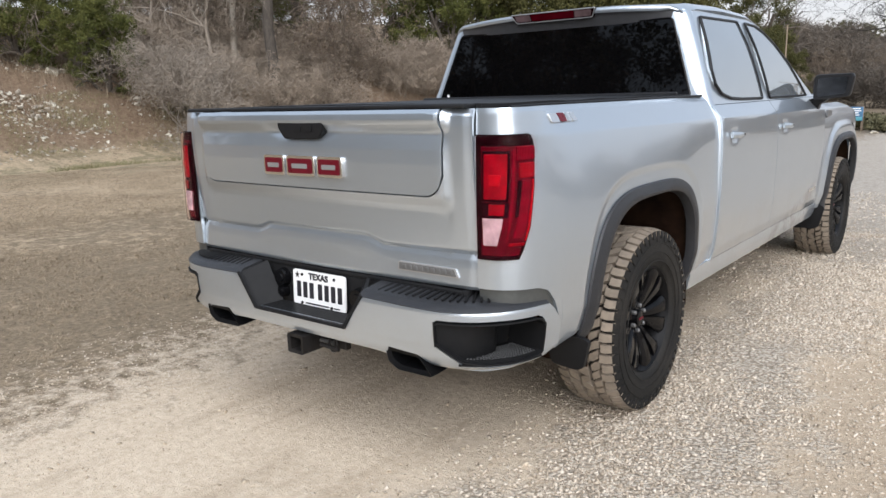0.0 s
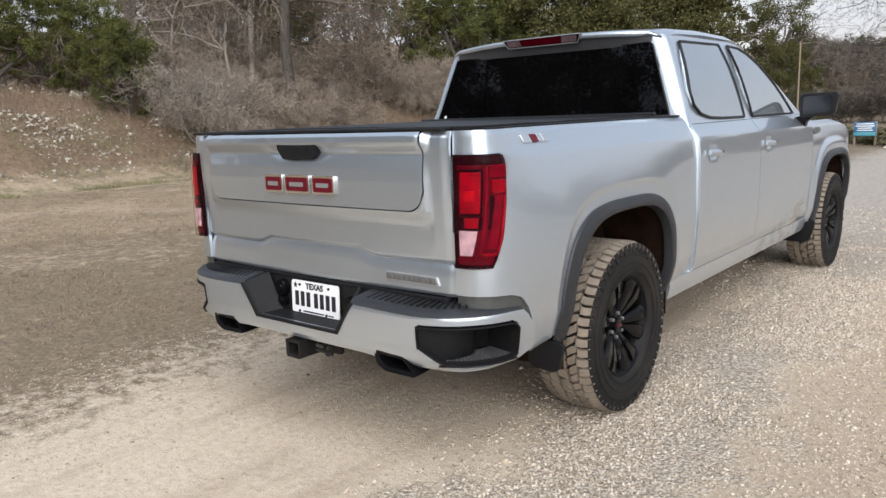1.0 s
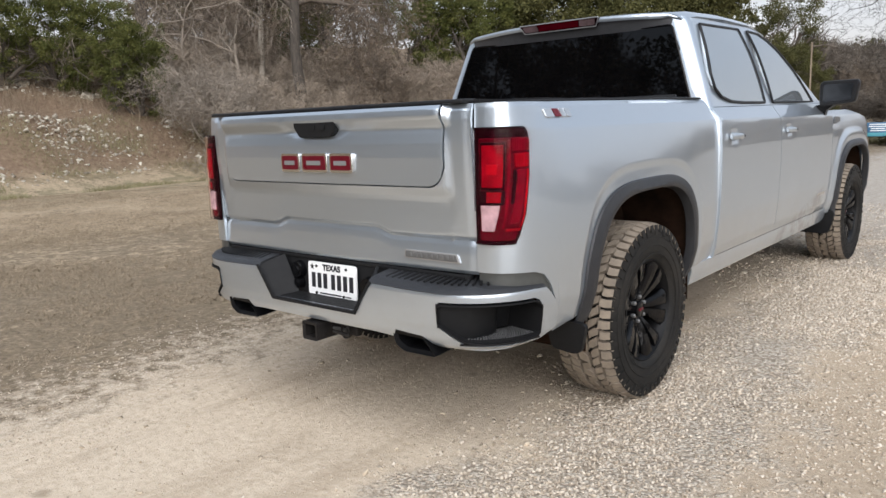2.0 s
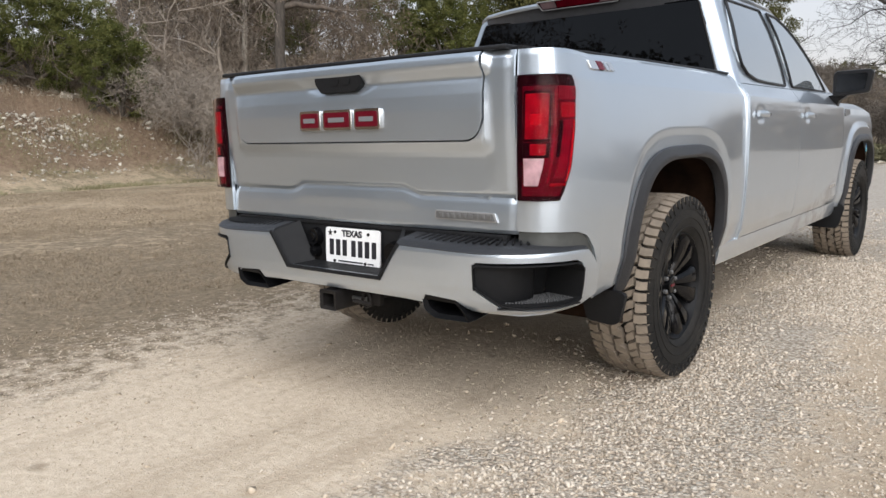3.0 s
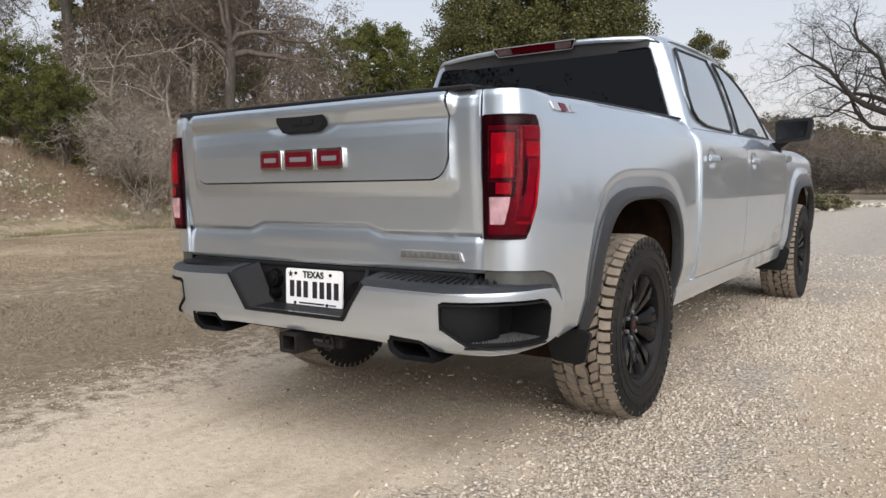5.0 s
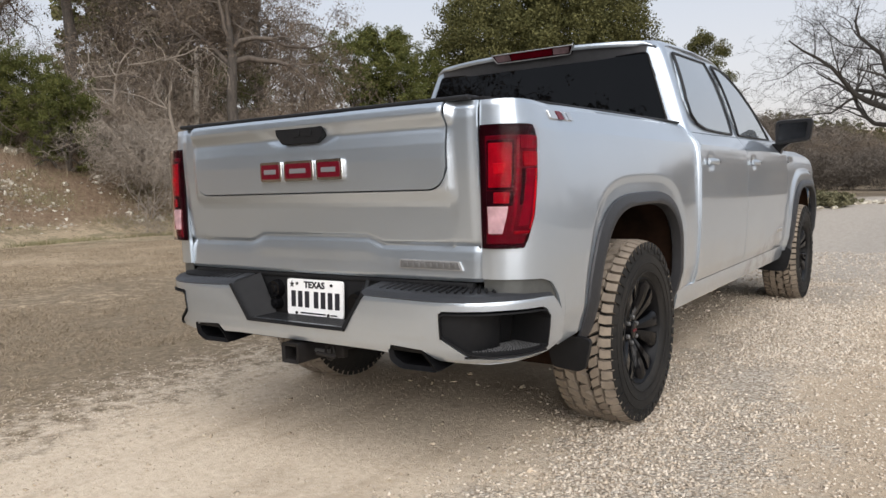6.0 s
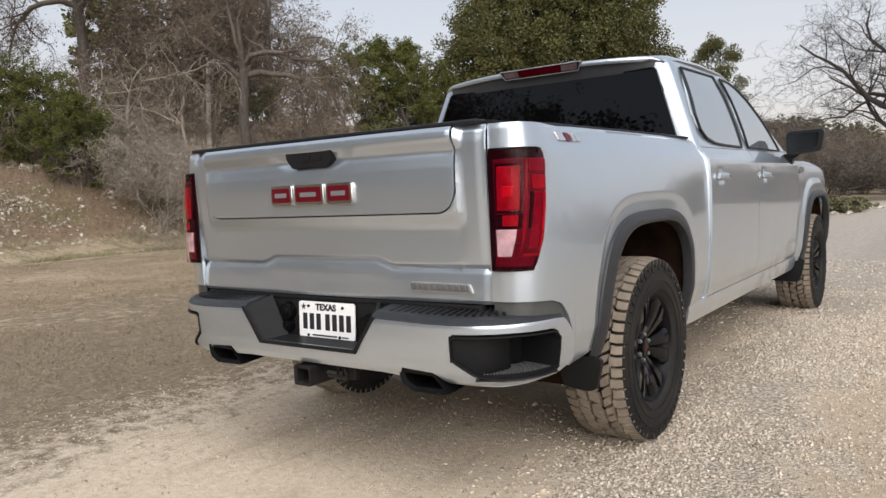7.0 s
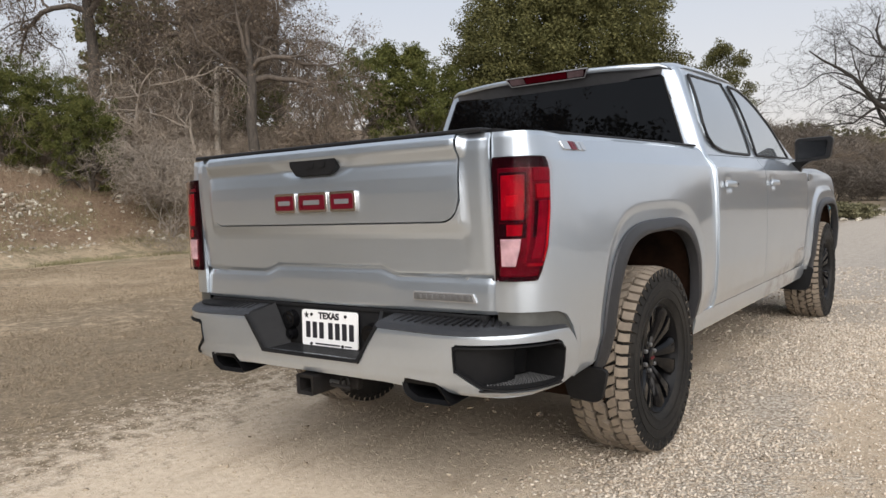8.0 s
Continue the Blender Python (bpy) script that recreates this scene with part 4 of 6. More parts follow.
for side in (1, -1):
    for nm, y0, y1, win in (("rear_door", SEAMS[0] + 0.025, SEAMS[1] - 0.003, RWIN), ("front_door", SEAMS[1] + 0.003, SEAMS[2] - 0.003, FWIN)):
        door = new(nm)
        door.parent = truck
        door["label"] = "silver %s with a tinted window" % nm.replace("_", " ")
        bm = bmesh.new()
        hy = y0 + 0.15 if nm == "rear_door" else y0 + 0.155
        ys = lin(y0, hy - 0.07, 6) + lin(hy - 0.07, hy + 0.10, 18)[1:-1] + lin(hy + 0.10, y1, 20)
        dent = lambda y, z: -0.009 * math.exp(-((y - hy - 0.01) / 0.055) ** 4 - ((z - 1.132) / 0.034) ** 4)
        band(bm, ys, lambda y: 0.505, lambda y: 1.29, 60, lambda y, z: cab_pt(side, dent(y, z))(y, z))
        thick(bm, 0.02, (side, 0, 0))
        part("door_panel", bm, PAINT, door, angle=12)
        # window
        bm = bmesh.new()
        prism(bm, rounded(win, 0.012, 2), lambda u, v, d: (u, v, d), -0.012, 0.0035)
        for v in lin(1.33, 1.74, 16):
            bmesh.ops.bisect_plane(bm, geom=bm.verts[:] + bm.edges[:] + bm.faces[:], plane_co=(0, v, 0), plane_no=(0, 1, 0), dist=1e-5)
        for p in bm.verts:
            u, v, d = p.co
            p.co = cab_pt(side, d + barrel(v))(u, v)
        part("window", bm, SIDEGLASS, door, "tinted side window, reflected sky's brightness put into its colour")
        bm = bmesh.new()
        edge = rounded(win, 0.012, 3)
        ring = [a + (b - a) * k / 6 for a, b in zip([Vector(p) for p in edge], [Vector(p) for p in edge[1:] + edge[:1]]) for k in (range(0, 6) if (b - a).length > 0.06 else (0,))]
        tube(bm, [cab_pt(side, 0.004 + barrel(p.y))(p.x, p.y) for p in ring], 0.008, 6, closed=True)
        part("window_trim", bm, MIRRORBLACK, door, "black window trim")
        # handle with its cup
        bm = bmesh.new()
        rings = []
        for k in range(13):
            t = k / 12
            y = hy - 0.075 + 0.17 * t
            lift = 0.034 * math.sin(math.pi * min(1, max(0, 0.06 + 0.88 * t))) ** 0.6
            hgt = 0.017 - 0.004 * t
            b = side_x(y, 1.135)
            rings.append([(side * (b + lift + 0.008 * math.cos(a)), y, 1.137 + hgt * math.sin(a) - 0.006 * t) for a in [j * math.tau / 10 for j in range(10)]])
        loft(bm, rings)
        hd = part("door_handle", bm, PAINT, door, "silver pull handle")
        bm = bmesh.new()
        tube(bm, [cab_pt(side, 0.026)(hy + 0.083, 1.133), cab_pt(side, 0.031)(hy + 0.083, 1.133)], 0.007, 10)
        part("key_lock", bm, FLARE, hd)
    # cab shell behind the doors and above them
    bm = bmesh.new()
    band(bm, lin(SEAMS[0], SEAMS[0] + 0.022, 3), lambda y: 0.47, lambda y: 1.29, 30, cab_pt(side))
    us = lin(0, 1, 60)
    patch(bm, us, lin(1.293, 1.778, 28), lambda u, z: cab_pt(side)(rear_y(z) + corner_r(z) - 0.002 + (pillar_y(z) - rear_y(z) - corner_r(z) + 0.002) * u, z))
    thick(bm, 0.02, (side, 0, 0.2))
    part("cab_side", bm, PAINT, truck, "silver cab side frame", angle=28)
    # sill
    bm = bmesh.new()
    patch(bm, lin(1.70, 4.36, 40), (0.40, 0.43, 0.47, 0.499), lambda y, z: Vector((side * (side_x(3.0, z) + (0.008 if z < 0.49 else -0.004)), y, z + 0.03 * sm(4.25, 4.36, y))))
    thick(bm, 0.03, (side, 0, 0))
    part("rocker_panel", bm, PAINT, truck, "silver sill panel splashed with dirt")
    # front wing with its arch
    yc = AXLE_F - 0.01

    def wing_lo(y):
        k = abs((y - yc) / 0.52)
        return max(0.46, 0.40 + 0.55 * max(0.0, 1 - k ** 3.4) ** (1 / 3.4)) if k < 1 else 0.46
    bm = bmesh.new()
    ys = lin(SEAMS[2] + 0.003, yc - 0.52, 10) + arch_cols(yc, 0.52, 40)[1:-1] + lin(yc + 0.52, 5.80, 12)
    band(bm, ys, wing_lo, lambda y: 1.235 - 0.10 * sm(4.9, 5.8, y), 30, lambda y, z: cab_pt(side)(y, z) - Vector((side * 0.05 * sm(1.05, 1.24, z), 0, 0)) * 0.6)
    thick(bm, 0.015, (side, 0, 0))
    wing = part("front_wing", bm, PAINT, truck, "silver front wing", angle=28)
    bm = bmesh.new()
    rings = []
    for i in range(61):
        th = math.radians(2 + 176 * i / 60)
        c, sn = math.cos(th), math.sin(th)
        k = (abs(c) ** 3.4 + abs(max(0, sn)) ** 3.4) ** (-1 / 3.4)
        r = []
        for m_, off in ((1.135, 0.003), (1.125, 0.010), (1.06, 0.020), (1.015, 0.024), (0.985, 0.019), (0.972, -0.004), (0.970, -0.022)):
            y, z = yc - 0.52 * k * c * m_, max(0.405, 0.40 + 0.55 * k * sn * (1 + (m_ - 1) * 0.62))
            r.append((side * (side_x(min(5.7, max(4.0, y)), max(0.5, z)) + off), y, z))
        rings.append(r)
    loft(bm, rings, cap=False, closed=False)
    thick(bm, 0.008, (side, 0, 0))
    part("wheel_arch_flare", bm, FLARE, wing, "dark grey plastic wheel arch flare", angle=40)
    bm = bmesh.new()
    prism(bm, rounded([(4.29, 1.135), (4.46, 1.150), (4.46, 1.185), (4.31, 1.190)], 0.012), lambda u, v, d: cab_pt(side, d - 0.006)(u, v), 0.0, 0.012)
    part("wing_badge", bm, BADGEGREY, wing, "grey badge on the wing")
    bm = bmesh.new()
    prism(bm, rounded([(0.70, 0.46), (0.95, 0.49), (1.000, 0.46), (0.965, 0.31), (0.925, 0.29), (0.70, 0.30)], 0.02), lambda u, v, d: (side * u, 4.34 + d, v), 0.0, 0.012)
    part("mud_flap", bm, PLASTIC, wing, "black rubber mud flap")
    # small lettering on the front door, plain bars
    if side == 1:
        for k in range(4):
            bm = bmesh.new()
            y0 = 3.94 + k * 0.05
            prism(bm, [(y0, 0.625), (y0 + 0.036, 0.628), (y0 + 0.036, 0.654), (y0, 0.651)], lambda u, v, d: cab_pt(1, d)(u, v), -0.002, 0.003)
            part("door_badge", bm, CHROME, truck, "small bright badge bar")
    # mirror
    mir = new("door_mirror")
    mir.parent = truck
    mir["label"] = "black door mirror"
    bm = bmesh.new()
    rings = []
    for y, k in ((3.945, 0.95), (3.955, 1.0), (4.00, 1.0), (4.06, 0.92), (4.11, 0.66)):
        o = rounded([(0.950, 1.268), (1.178, 1.290), (1.200, 1.425), (1.188, 1.448), (0.970, 1.444), (0.948, 1.425)], 0.024)
        cx, cz = 1.075, 1.37
        rings.append([(side * (cx + (x - cx) * k), y, cz + (z - cz) * k) for x, z in o])
    loft(bm, rings)
    part("mirror_shell", bm, MIRRORBLACK, mir, "black mirror housing")
    bm = bmesh.new()
    prism(bm, rounded([(0.972, 1.292), (1.152, 1.311), (1.168, 1.424), (0.976, 1.420)], 0.018), lambda u, v, d: (side * u, d, v), 3.941, 3.95)
    part("mirror_glass", bm, MIRRORGLASS, mir)
    bm = bmesh.new()
    loft(bm, [[(side * x, y, z) for x, y, z in r] for r in ([(0.90, 3.95, 1.27), (0.90, 4.16, 1.27), (0.955, 4.12, 1.175), (0.955, 4.05, 1.175)], [(0.985, 3.97, 1.29), (0.985, 4.08, 1.29), (0.985, 4.06, 1.24), (0.985, 4.00, 1.24)], [(1.04, 3.97, 1.31), (1.04, 4.05, 1.31), (1.04, 4.05, 1.275), (1.04, 3.97, 1.275)])])
    part("mirror_arm", bm, MIRRORBLACK, mir)

# rear wall of the cab, the window in it, roof

bm = bmesh.new()


def rear_f(u, z):
    xc = side_x(2.0, z)
    a = abs(u)
    s = 1 if u >= 0 else -1
    rad = corner_r(z)
    if a <= 0.85:
        return Vector((s * (xc - rad) * a / 0.85, rear_y(z), z))
    th = (a - 0.85) / 0.15 * math.pi / 2
    return Vector((s * (xc - rad + rad * math.sin(th)), rear_y(z) + rad * (1 - math.cos(th)), z))


patch(bm, lin(-1, -0.85, 9) + lin(-0.85, 0.85, 21)[1:-1] + lin(0.85, 1, 9), lin(0.47, 1.778, 42), rear_f)
thick(bm, 0.015, (0, -1, 0))
part("cab_rear_wall", bm, PAINT, truck, "silver rear wall of the cab")
bm = bmesh.new()
prism(bm, rounded([(-0.805, 1.340), (0.805, 1.340), (0.672, 1.732), (-0.672, 1.732)], 0.02), lambda u, v, d: (u, rear_y(v) + d, v), -0.006, 0.004)
rw = part("rear_window", bm, TINT, truck, "black tinted rear window")
bm = bmesh.new()
tube(bm, [(u, rear_y(v) - 0.004, v) for u, v in rounded([(-0.808, 1.337), (0.808, 1.337), (0.675, 1.735), (-0.675, 1.735)], 0.02)], 0.006, 6, closed=True)
part("window_seal", bm, GLOSSBLACK, rw)
bm = bmesh.new()
tube(bm, [(-0.745, rear_y(1.37) - 0.009, 1.372), (-0.745, rear_y(1.37) - 0.005, 1.372)], 0.009, 12)
part("window_sticker", bm, WHITEPLATE, rw, "small round white sticker")


def roof_z(x, y):
    e = ip(y, (1.98, 2.02, 2.19, 2.6, 3.1, 3.4), (1.820, 1.829, 1.845, 1.857, 1.849, 1.812))
    return e - 0.030 * (abs(x) / 0.72) ** 2.2


bm = bmesh.new()


def roof_f(u, y):
    half = 0.742 - 0.02 * sm(2.12, 1.98, y) - 0.02 * sm(3.0, 3.4, y)
    x = u * half
    z = roof_z(x, y)
    a = abs(u)
    if a > 0.9:
        z -= 0.030 * ((a - 0.9) / 0.1) ** 2
    return (x, y + 0.07 * (a ** 4) * sm(2.25, 1.98, y), z)


patch(bm, lin(-1, -0.9, 7) + lin(-0.9, 0.9, 31)[1:-1] + lin(0.9, 1, 7), lin(1.985, 2.20, 10) + lin(2.20, 3.40, 24)[1:], roof_f)
thick(bm, 0.02, (0, 0, 1))
part("roof", bm, PAINT, truck, "silver cab roof", angle=30)
# lip under the roof's rear edge, overhang shade painted dark grey; high brake lamp
bm = bmesh.new()
patch(bm, lin(-0.672, 0.672, 34), lin(0, 1, 6), lambda x, t: (x * (1 - 0.01 * t), 1.998 + 0.055 * (abs(x) / 0.7) ** 4 + (0.036 - 0.045 * (abs(x) / 0.7) ** 4) * t, (roof_z(x, 1.985) - 0.024) * (1 - t) + 1.727 * t))
thick(bm, 0.02, (0, -1, 0))
part("roof_lip", bm, LIP, truck, "lip under the roof over the rear window, its shade painted dark grey")
bm = bmesh.new()
patch(bm, lin(-0.700, 0.700, 34), lin(0, 1, 5), lambda x, t: (x, 1.984 + 0.07 * (abs(x) / 0.72) ** 4 - 0.004 * math.sin(math.pi * t), roof_z(x, 1.985) - 0.002 - 0.03 * max(0.0, (abs(x) / 0.72 - 0.9) / 0.1) ** 2 - (0.026 - 0.016 * sm(0.60, 0.70, abs(x))) * t))
thick(bm, 0.022, (0, -1, 0))
part("roof_spoiler", bm, PAINT, truck, "silver rear edge of the roof")
bm = bmesh.new()
LP = [(-0.262, 1.818), (0.272, 1.818), (0.245, 1.772), (-0.235, 1.772)]
lipf = lambda u, v, d: (u, 1.968 + (1.818 - v) * 0.5 + d, v)
prism(bm, rounded(LP, 0.006), lipf, -0.004, 0.03)
hbl = part("high_brake_lamp", bm, LENSDARK, truck, "dark red high brake lamp with clear ends")
for x0, x1, mat in ((-0.135, 0.140, LENSDEEP), (-0.240, -0.142, LENSSMOKE), (0.147, 0.248, LENSSMOKE)):
    bm = bmesh.new()
    prism(bm, [(x0, 1.812), (x1, 1.812), (x1 * 0.96, 1.779), (x0 * 0.96, 1.779)], lipf, -0.007, 0.0)
    part("lamp_segment", bm, mat, hbl)
bm = bmesh.new()
tube(bm, [lipf(u, v, -0.004) for u, v in rounded(LP, 0.006)], 0.003, 6, closed=True)
part("lamp_rim", bm, SATIN, hbl, "thin bright rim")

# windscreen, bonnet, nose
bm = bmesh.new()
patch(bm, lin(-1, 1, 24), lin(0, 1, 16), lambda u, t: (u * (0.70 + 0.155 * t), 3.36 + 0.98 * t - 0.08 * u * u * (0.3 + t), 1.805 - 0.56 * t - 0.02 * u * u))
thick(bm, 0.012, (0, 1, 1))
part("windscreen", bm, TINT, truck, "dark windscreen")
bm = bmesh.new()
patch(bm, lin(-1, 1, 30), lin(4.26, 5.78, 26), lambda u, y: (u * (0.905 - 0.03 * sm(4.8, 5.8, y)), y, 1.262 - 0.10 * sm(4.6, 5.8, y) - 0.035 * abs(u) ** 3 + 0.022 * sm(0.55, 0.62, abs(u)) * sm(0.95, 0.85, abs(u))))
thick(bm, 0.015, (0, 0, 1))
part("bonnet", bm, PAINT, truck, "silver bonnet")
bm = bmesh.new()
patch(bm, lin(-1, 1, 40), lin(0.42, 1.15, 16), lambda u, z: (u * 0.885, 5.86 - 0.10 * abs(u) ** 3 - 0.03 * abs(z - 0.75), z))
thick(bm, 0.05, (0, 1, 0))
nose = part("front_bumper", bm, PAINT, truck, "silver front bumper and nose")
bm = bmesh.new()
prism(bm, rounded([(-0.52, 0.70), (0.52, 0.70), (0.58, 1.08), (-0.58, 1.08)], 0.04), lambda u, v, d: (u, 5.86 + d - 0.03 * abs(u), v), -0.02, 0.03)
part("grille", bm, GLOSSBLACK, nose, "black grille")
for s in (-1, 1):
    bm = bmesh.new()
    prism(bm, rounded([(0.62, 0.88), (0.86, 0.90), (0.86, 1.08), (0.62, 1.08)], 0.02), lambda u, v, d: (s * u, 5.86 - 0.13 * (u / 0.885) ** 3 + d, v), -0.02, 0.03)
    part("headlamp", bm, LENSWHITE, nose, "clear headlamp")
# closed inside of the cab
bm = bmesh.new()
loft(bm, [[(s * x, y, z) for s, y in ((-1, y0), (1, y0), (1, y1), (-1, y1))] for z, x, y0, y1 in ((0.55, 0.90, 1.975, 4.9), (1.25, 0.88, 1.975, 4.5), (1.28, 0.86, 1.98, 4.1), (1.72, 0.68, 2.035, 3.30))])
part("cab_inside", bm, DARK, truck, "dark cabin")
bm = bmesh.new()
box(bm, -0.84, 0.84, 4.3, 5.72, 0.98, 1.10)
part("engine_bay", bm, DARK, truck)


# ---- ground ----
def bank_u(x, y):
    """Distance past the foot of the bank."""
    return -(x + 15.2 + 0.10 * (y - 7) * (1 if y < 7 else -0.9)) + 0.5 * noise.noise((x * 0.2, y * 0.2, 3))


def ground_z(x, y):
    u = bank_u(x, y)
    z = 0.0
    if u > 0:
        z = ip(u, (0, 1.2, 3.3, 7, 19, 60, 200), (0, 0.46, 1.65, 3.10, 5.3, 10.5, 23.0))
    # far rise beyond the field
    r = math.hypot(x, y)
    z += 9.0 * sm(90, 420, y) + 0.5 * sm(40, 80, y)
    z += 0.03 * noise.noise((x * 0.35, y * 0.35, 0)) * sm(2, 6, r)
    near = 0.006 * noise.noise((x * 1.6, y * 1.6, 5)) + 0.003 * noise.noise((x * 6, y * 6, 2))
    return z + near * sm(60, 20, r) + (0.18 * noise.noise((x * 0.8, y * 0.8, 7)) * sm(0.5, 4, u) if u > 0 else 0)


def spaced(lo, hi, fine_lo, fine_hi, step, grow=1.13):
    v, s, x = [], step, fine_hi
    mid = lin(fine_lo, fine_hi, int((fine_hi - fine_lo) / step) + 1)
    while x < hi:
        s *= grow
        x = min(hi, x + s)
        v.append(x)
    w, s, x = [], step, fine_lo
    while x > lo:
        s *= grow
        x = max(lo, x - s)
        w.append(x)
    return w[::-1] + mid + v


def ground_mat():
    m, nt, b = nodes_of("ground")
    pos = world_z(nt)
    g = nt.nodes.new("ShaderNodeNewGeometry")
    P = g.outputs["Position"]
    big = noise_tex(nt, 0.5, 5, 0.65, P)
    mid = noise_tex(nt, 2.2, 5, 0.65, P)
    fine = noise_tex(nt, 26, 5, 0.7, P)
    grit = noise_tex(nt, 140, 3, 0.7, P)
    vor = nt.nodes.new("ShaderNodeTexVoronoi")
    vor.inputs["Scale"].default_value = 62
    nt.links.new(P, vor.inputs["Vector"])
    vcol = nt.nodes.new("ShaderNodeSeparateColor")
    nt.links.new(vor.outputs["Color"], vcol.inputs[0])
    # caliche dust
    dust = ramp(nt, fine, [(0.25, (0.455, 0.36, 0.26)), (0.5, (0.60, 0.493, 0.37)), (0.8, (0.72, 0.622, 0.49))])
    dust = mixc(nt, maprange(nt, grit, 0.58, 0.75), dust, (0.62, 0.56, 0.47))
    dust = mixc(nt, maths(nt, "MULTIPLY", maprange(nt, mid, 0.5, 0.75), 0.35), dust, (0.27, 0.20, 0.135))
    # long wheel tracks of darker, damper dust
    tr = noise_tex(nt, 1.0, 5, 0.6, coords(nt, "Object", (4.0, 0.55, 1.0)))
    dust = mixc(nt, maths(nt, "MULTIPLY", maprange(nt, tr, 0.48, 0.68), 0.40), dust, (0.33, 0.25, 0.17))
    # small damp clods
    spots = nt.nodes.new("ShaderNodeTexVoronoi")
    spots.inputs["Scale"].default_value = 2.6
    spots.inputs["Randomness"].default_value = 1.0
    warped = mixc(nt, 0.04, P, noise_tex(nt, 14, 3, 0.6, P, "Color"))
    nt.links.new(warped, spots.inputs["Vector"])
    dust = mixc(nt, maths(nt, "MULTIPLY", maprange(nt, spots.outputs["Distance"], 0.12, 0.05), 0.55), dust, (0.24, 0.18, 0.12))
    # browner earth along the far side of the drive
    earth = ramp(nt, fine, [(0.25, (0.31, 0.238, 0.165)), (0.5, (0.43, 0.342, 0.246)), (0.8, (0.55, 0.46, 0.35))])
    dust = mixc(nt, maprange(nt, maths(nt, "ADD", pos["X"], maths(nt, "MULTIPLY", maths(nt, "ADD", mid, fine), 0.8)), 1.95, 2.65), dust, earth)
    # crushed limestone
    stone = ramp(nt, vcol.outputs[0], [(0.0, (0.45, 0.375, 0.285)), (0.4, (0.54, 0.465, 0.375)), (1.0, (0.66, 0.59, 0.495))])
    stone = mixc(nt, maths(nt, "MULTIPLY", maprange(nt, noise_tex(nt, 13, 5, 0.8, P), 0.46, 0.64), 0.35), stone, (0.33, 0.28, 0.22))
    stone = mixc(nt, maprange(nt, vor.outputs["Distance"], 0.40, 0.75), stone, (0.31, 0.255, 0.195))
    wob = maths(nt, "ADD", pos["X"], maths(nt, "MULTIPLY", maths(nt, "SUBTRACT", mid, 0.5), 0.9))
    drift = maths(nt, "ADD", maths(nt, "ADD", wob, maths(nt, "MULTIPLY", pos["Y"], 0.02)), maths(nt, "ADD", maths(nt, "MULTIPLY", maths(nt, "SUBTRACT", mid, 0.5), 0.7), maths(nt, "MULTIPLY", maths(nt, "SUBTRACT", big, 0.5), 0.5)))
    s1 = maths(nt, "MULTIPLY", maprange(nt, drift, 0.62, 0.95), maprange(nt, drift, 1.75, 1.45))
    s2 = maths(nt, "MULTIPLY", maprange(nt, drift, -2.0, -1.75), maprange(nt, drift, -0.85, -1.25))
    s3 = maprange(nt, drift, 2.2, 2.6)
    st = maths(nt, "ADD", maths(nt, "ADD", s1, maths(nt, "MULTIPLY", s2, 0.25)), maths(nt, "MULTIPLY", s3, 0.7), True)
    st = maths(nt, "MAXIMUM", st, maths(nt, "MULTIPLY", maprange(nt, pos["Y"], 4.0, 7.0), 0.75))
    st = maths(nt, "MULTIPLY", st, maprange(nt, maths(nt, "ADD", fine, mid), 0.6, 1.05, 0.55, 1.0))
    road = mixc(nt, st, dust, stone)
    # packed, darker gravel farther along the drive
    packed = ramp(nt, noise_tex(nt, 12, 6, 0.8, P), [(0.32, (0.25, 0.222, 0.19)), (0.68, (0.52, 0.472, 0.412))])
    road = mixc(nt, maths(nt, "MULTIPLY", maprange(nt, maths(nt, "ADD", pos["Y"], maths(nt, "MULTIPLY", mid, 3.0)), 4.5, 11.0), 0.75), road, packed)
    # dry lawn
    straw = ramp(nt, fine, [(0.25, (0.26, 0.195, 0.127)), (0.5, (0.42, 0.325, 0.217)), (0.8, (0.56, 0.448, 0.312))])
    soil = ramp(nt, fine, [(0.3, (0.115, 0.088, 0.058)), (0.7, (0.29, 0.225, 0.152))])
    edge_x = maths(nt, "ADD", maths(nt, "ADD", wob, maths(nt, "MULTIPLY", maths(nt, "SUBTRACT", big, 0.5), 1.0)), maths(nt, "MULTIPLY", maprange(nt, fine, 0.3, 0.7, -0.5, 0.5), 0.35))
    bare = maprange(nt, maths(nt, "ADD", maths(nt, "ADD", big, maths(nt, "ADD", maths(nt, "MULTIPLY", mid, 0.6), maprange(nt, noise_tex(nt, 7, 6, 0.75, P), 0.25, 0.75, -0.34, 0.34))), maprange(nt, edge_x, -9.5, -2.8, 0, 0.48)), 0.74, 1.18)
    lawn = mixc(nt, bare, straw, soil)
    clump = maths(nt, "ADD", maths(nt, "MULTIPLY", noise_tex(nt, 3.5, 6, 0.75, P), 0.6), maths(nt, "MULTIPLY", noise_tex(nt, 16, 4, 0.7, P), 0.4))
    lawn = mixc(nt, maths(nt, "MULTIPLY", maprange(nt, clump, 0.50, 0.62), 0.55), lawn, (0.15, 0.115, 0.072))
    tuft = noise_tex(nt, 11, 5, 0.8, P)
    lawn = mixc(nt, maths(nt, "MULTIPLY", maprange(nt, tuft, 0.50, 0.66), 0.6), lawn, (0.33, 0.255, 0.168))
    lawn = mixc(nt, maths(nt, "MULTIPLY", maprange(nt, tuft, 0.46, 0.32), 0.6), lawn, (0.085, 0.066, 0.043))
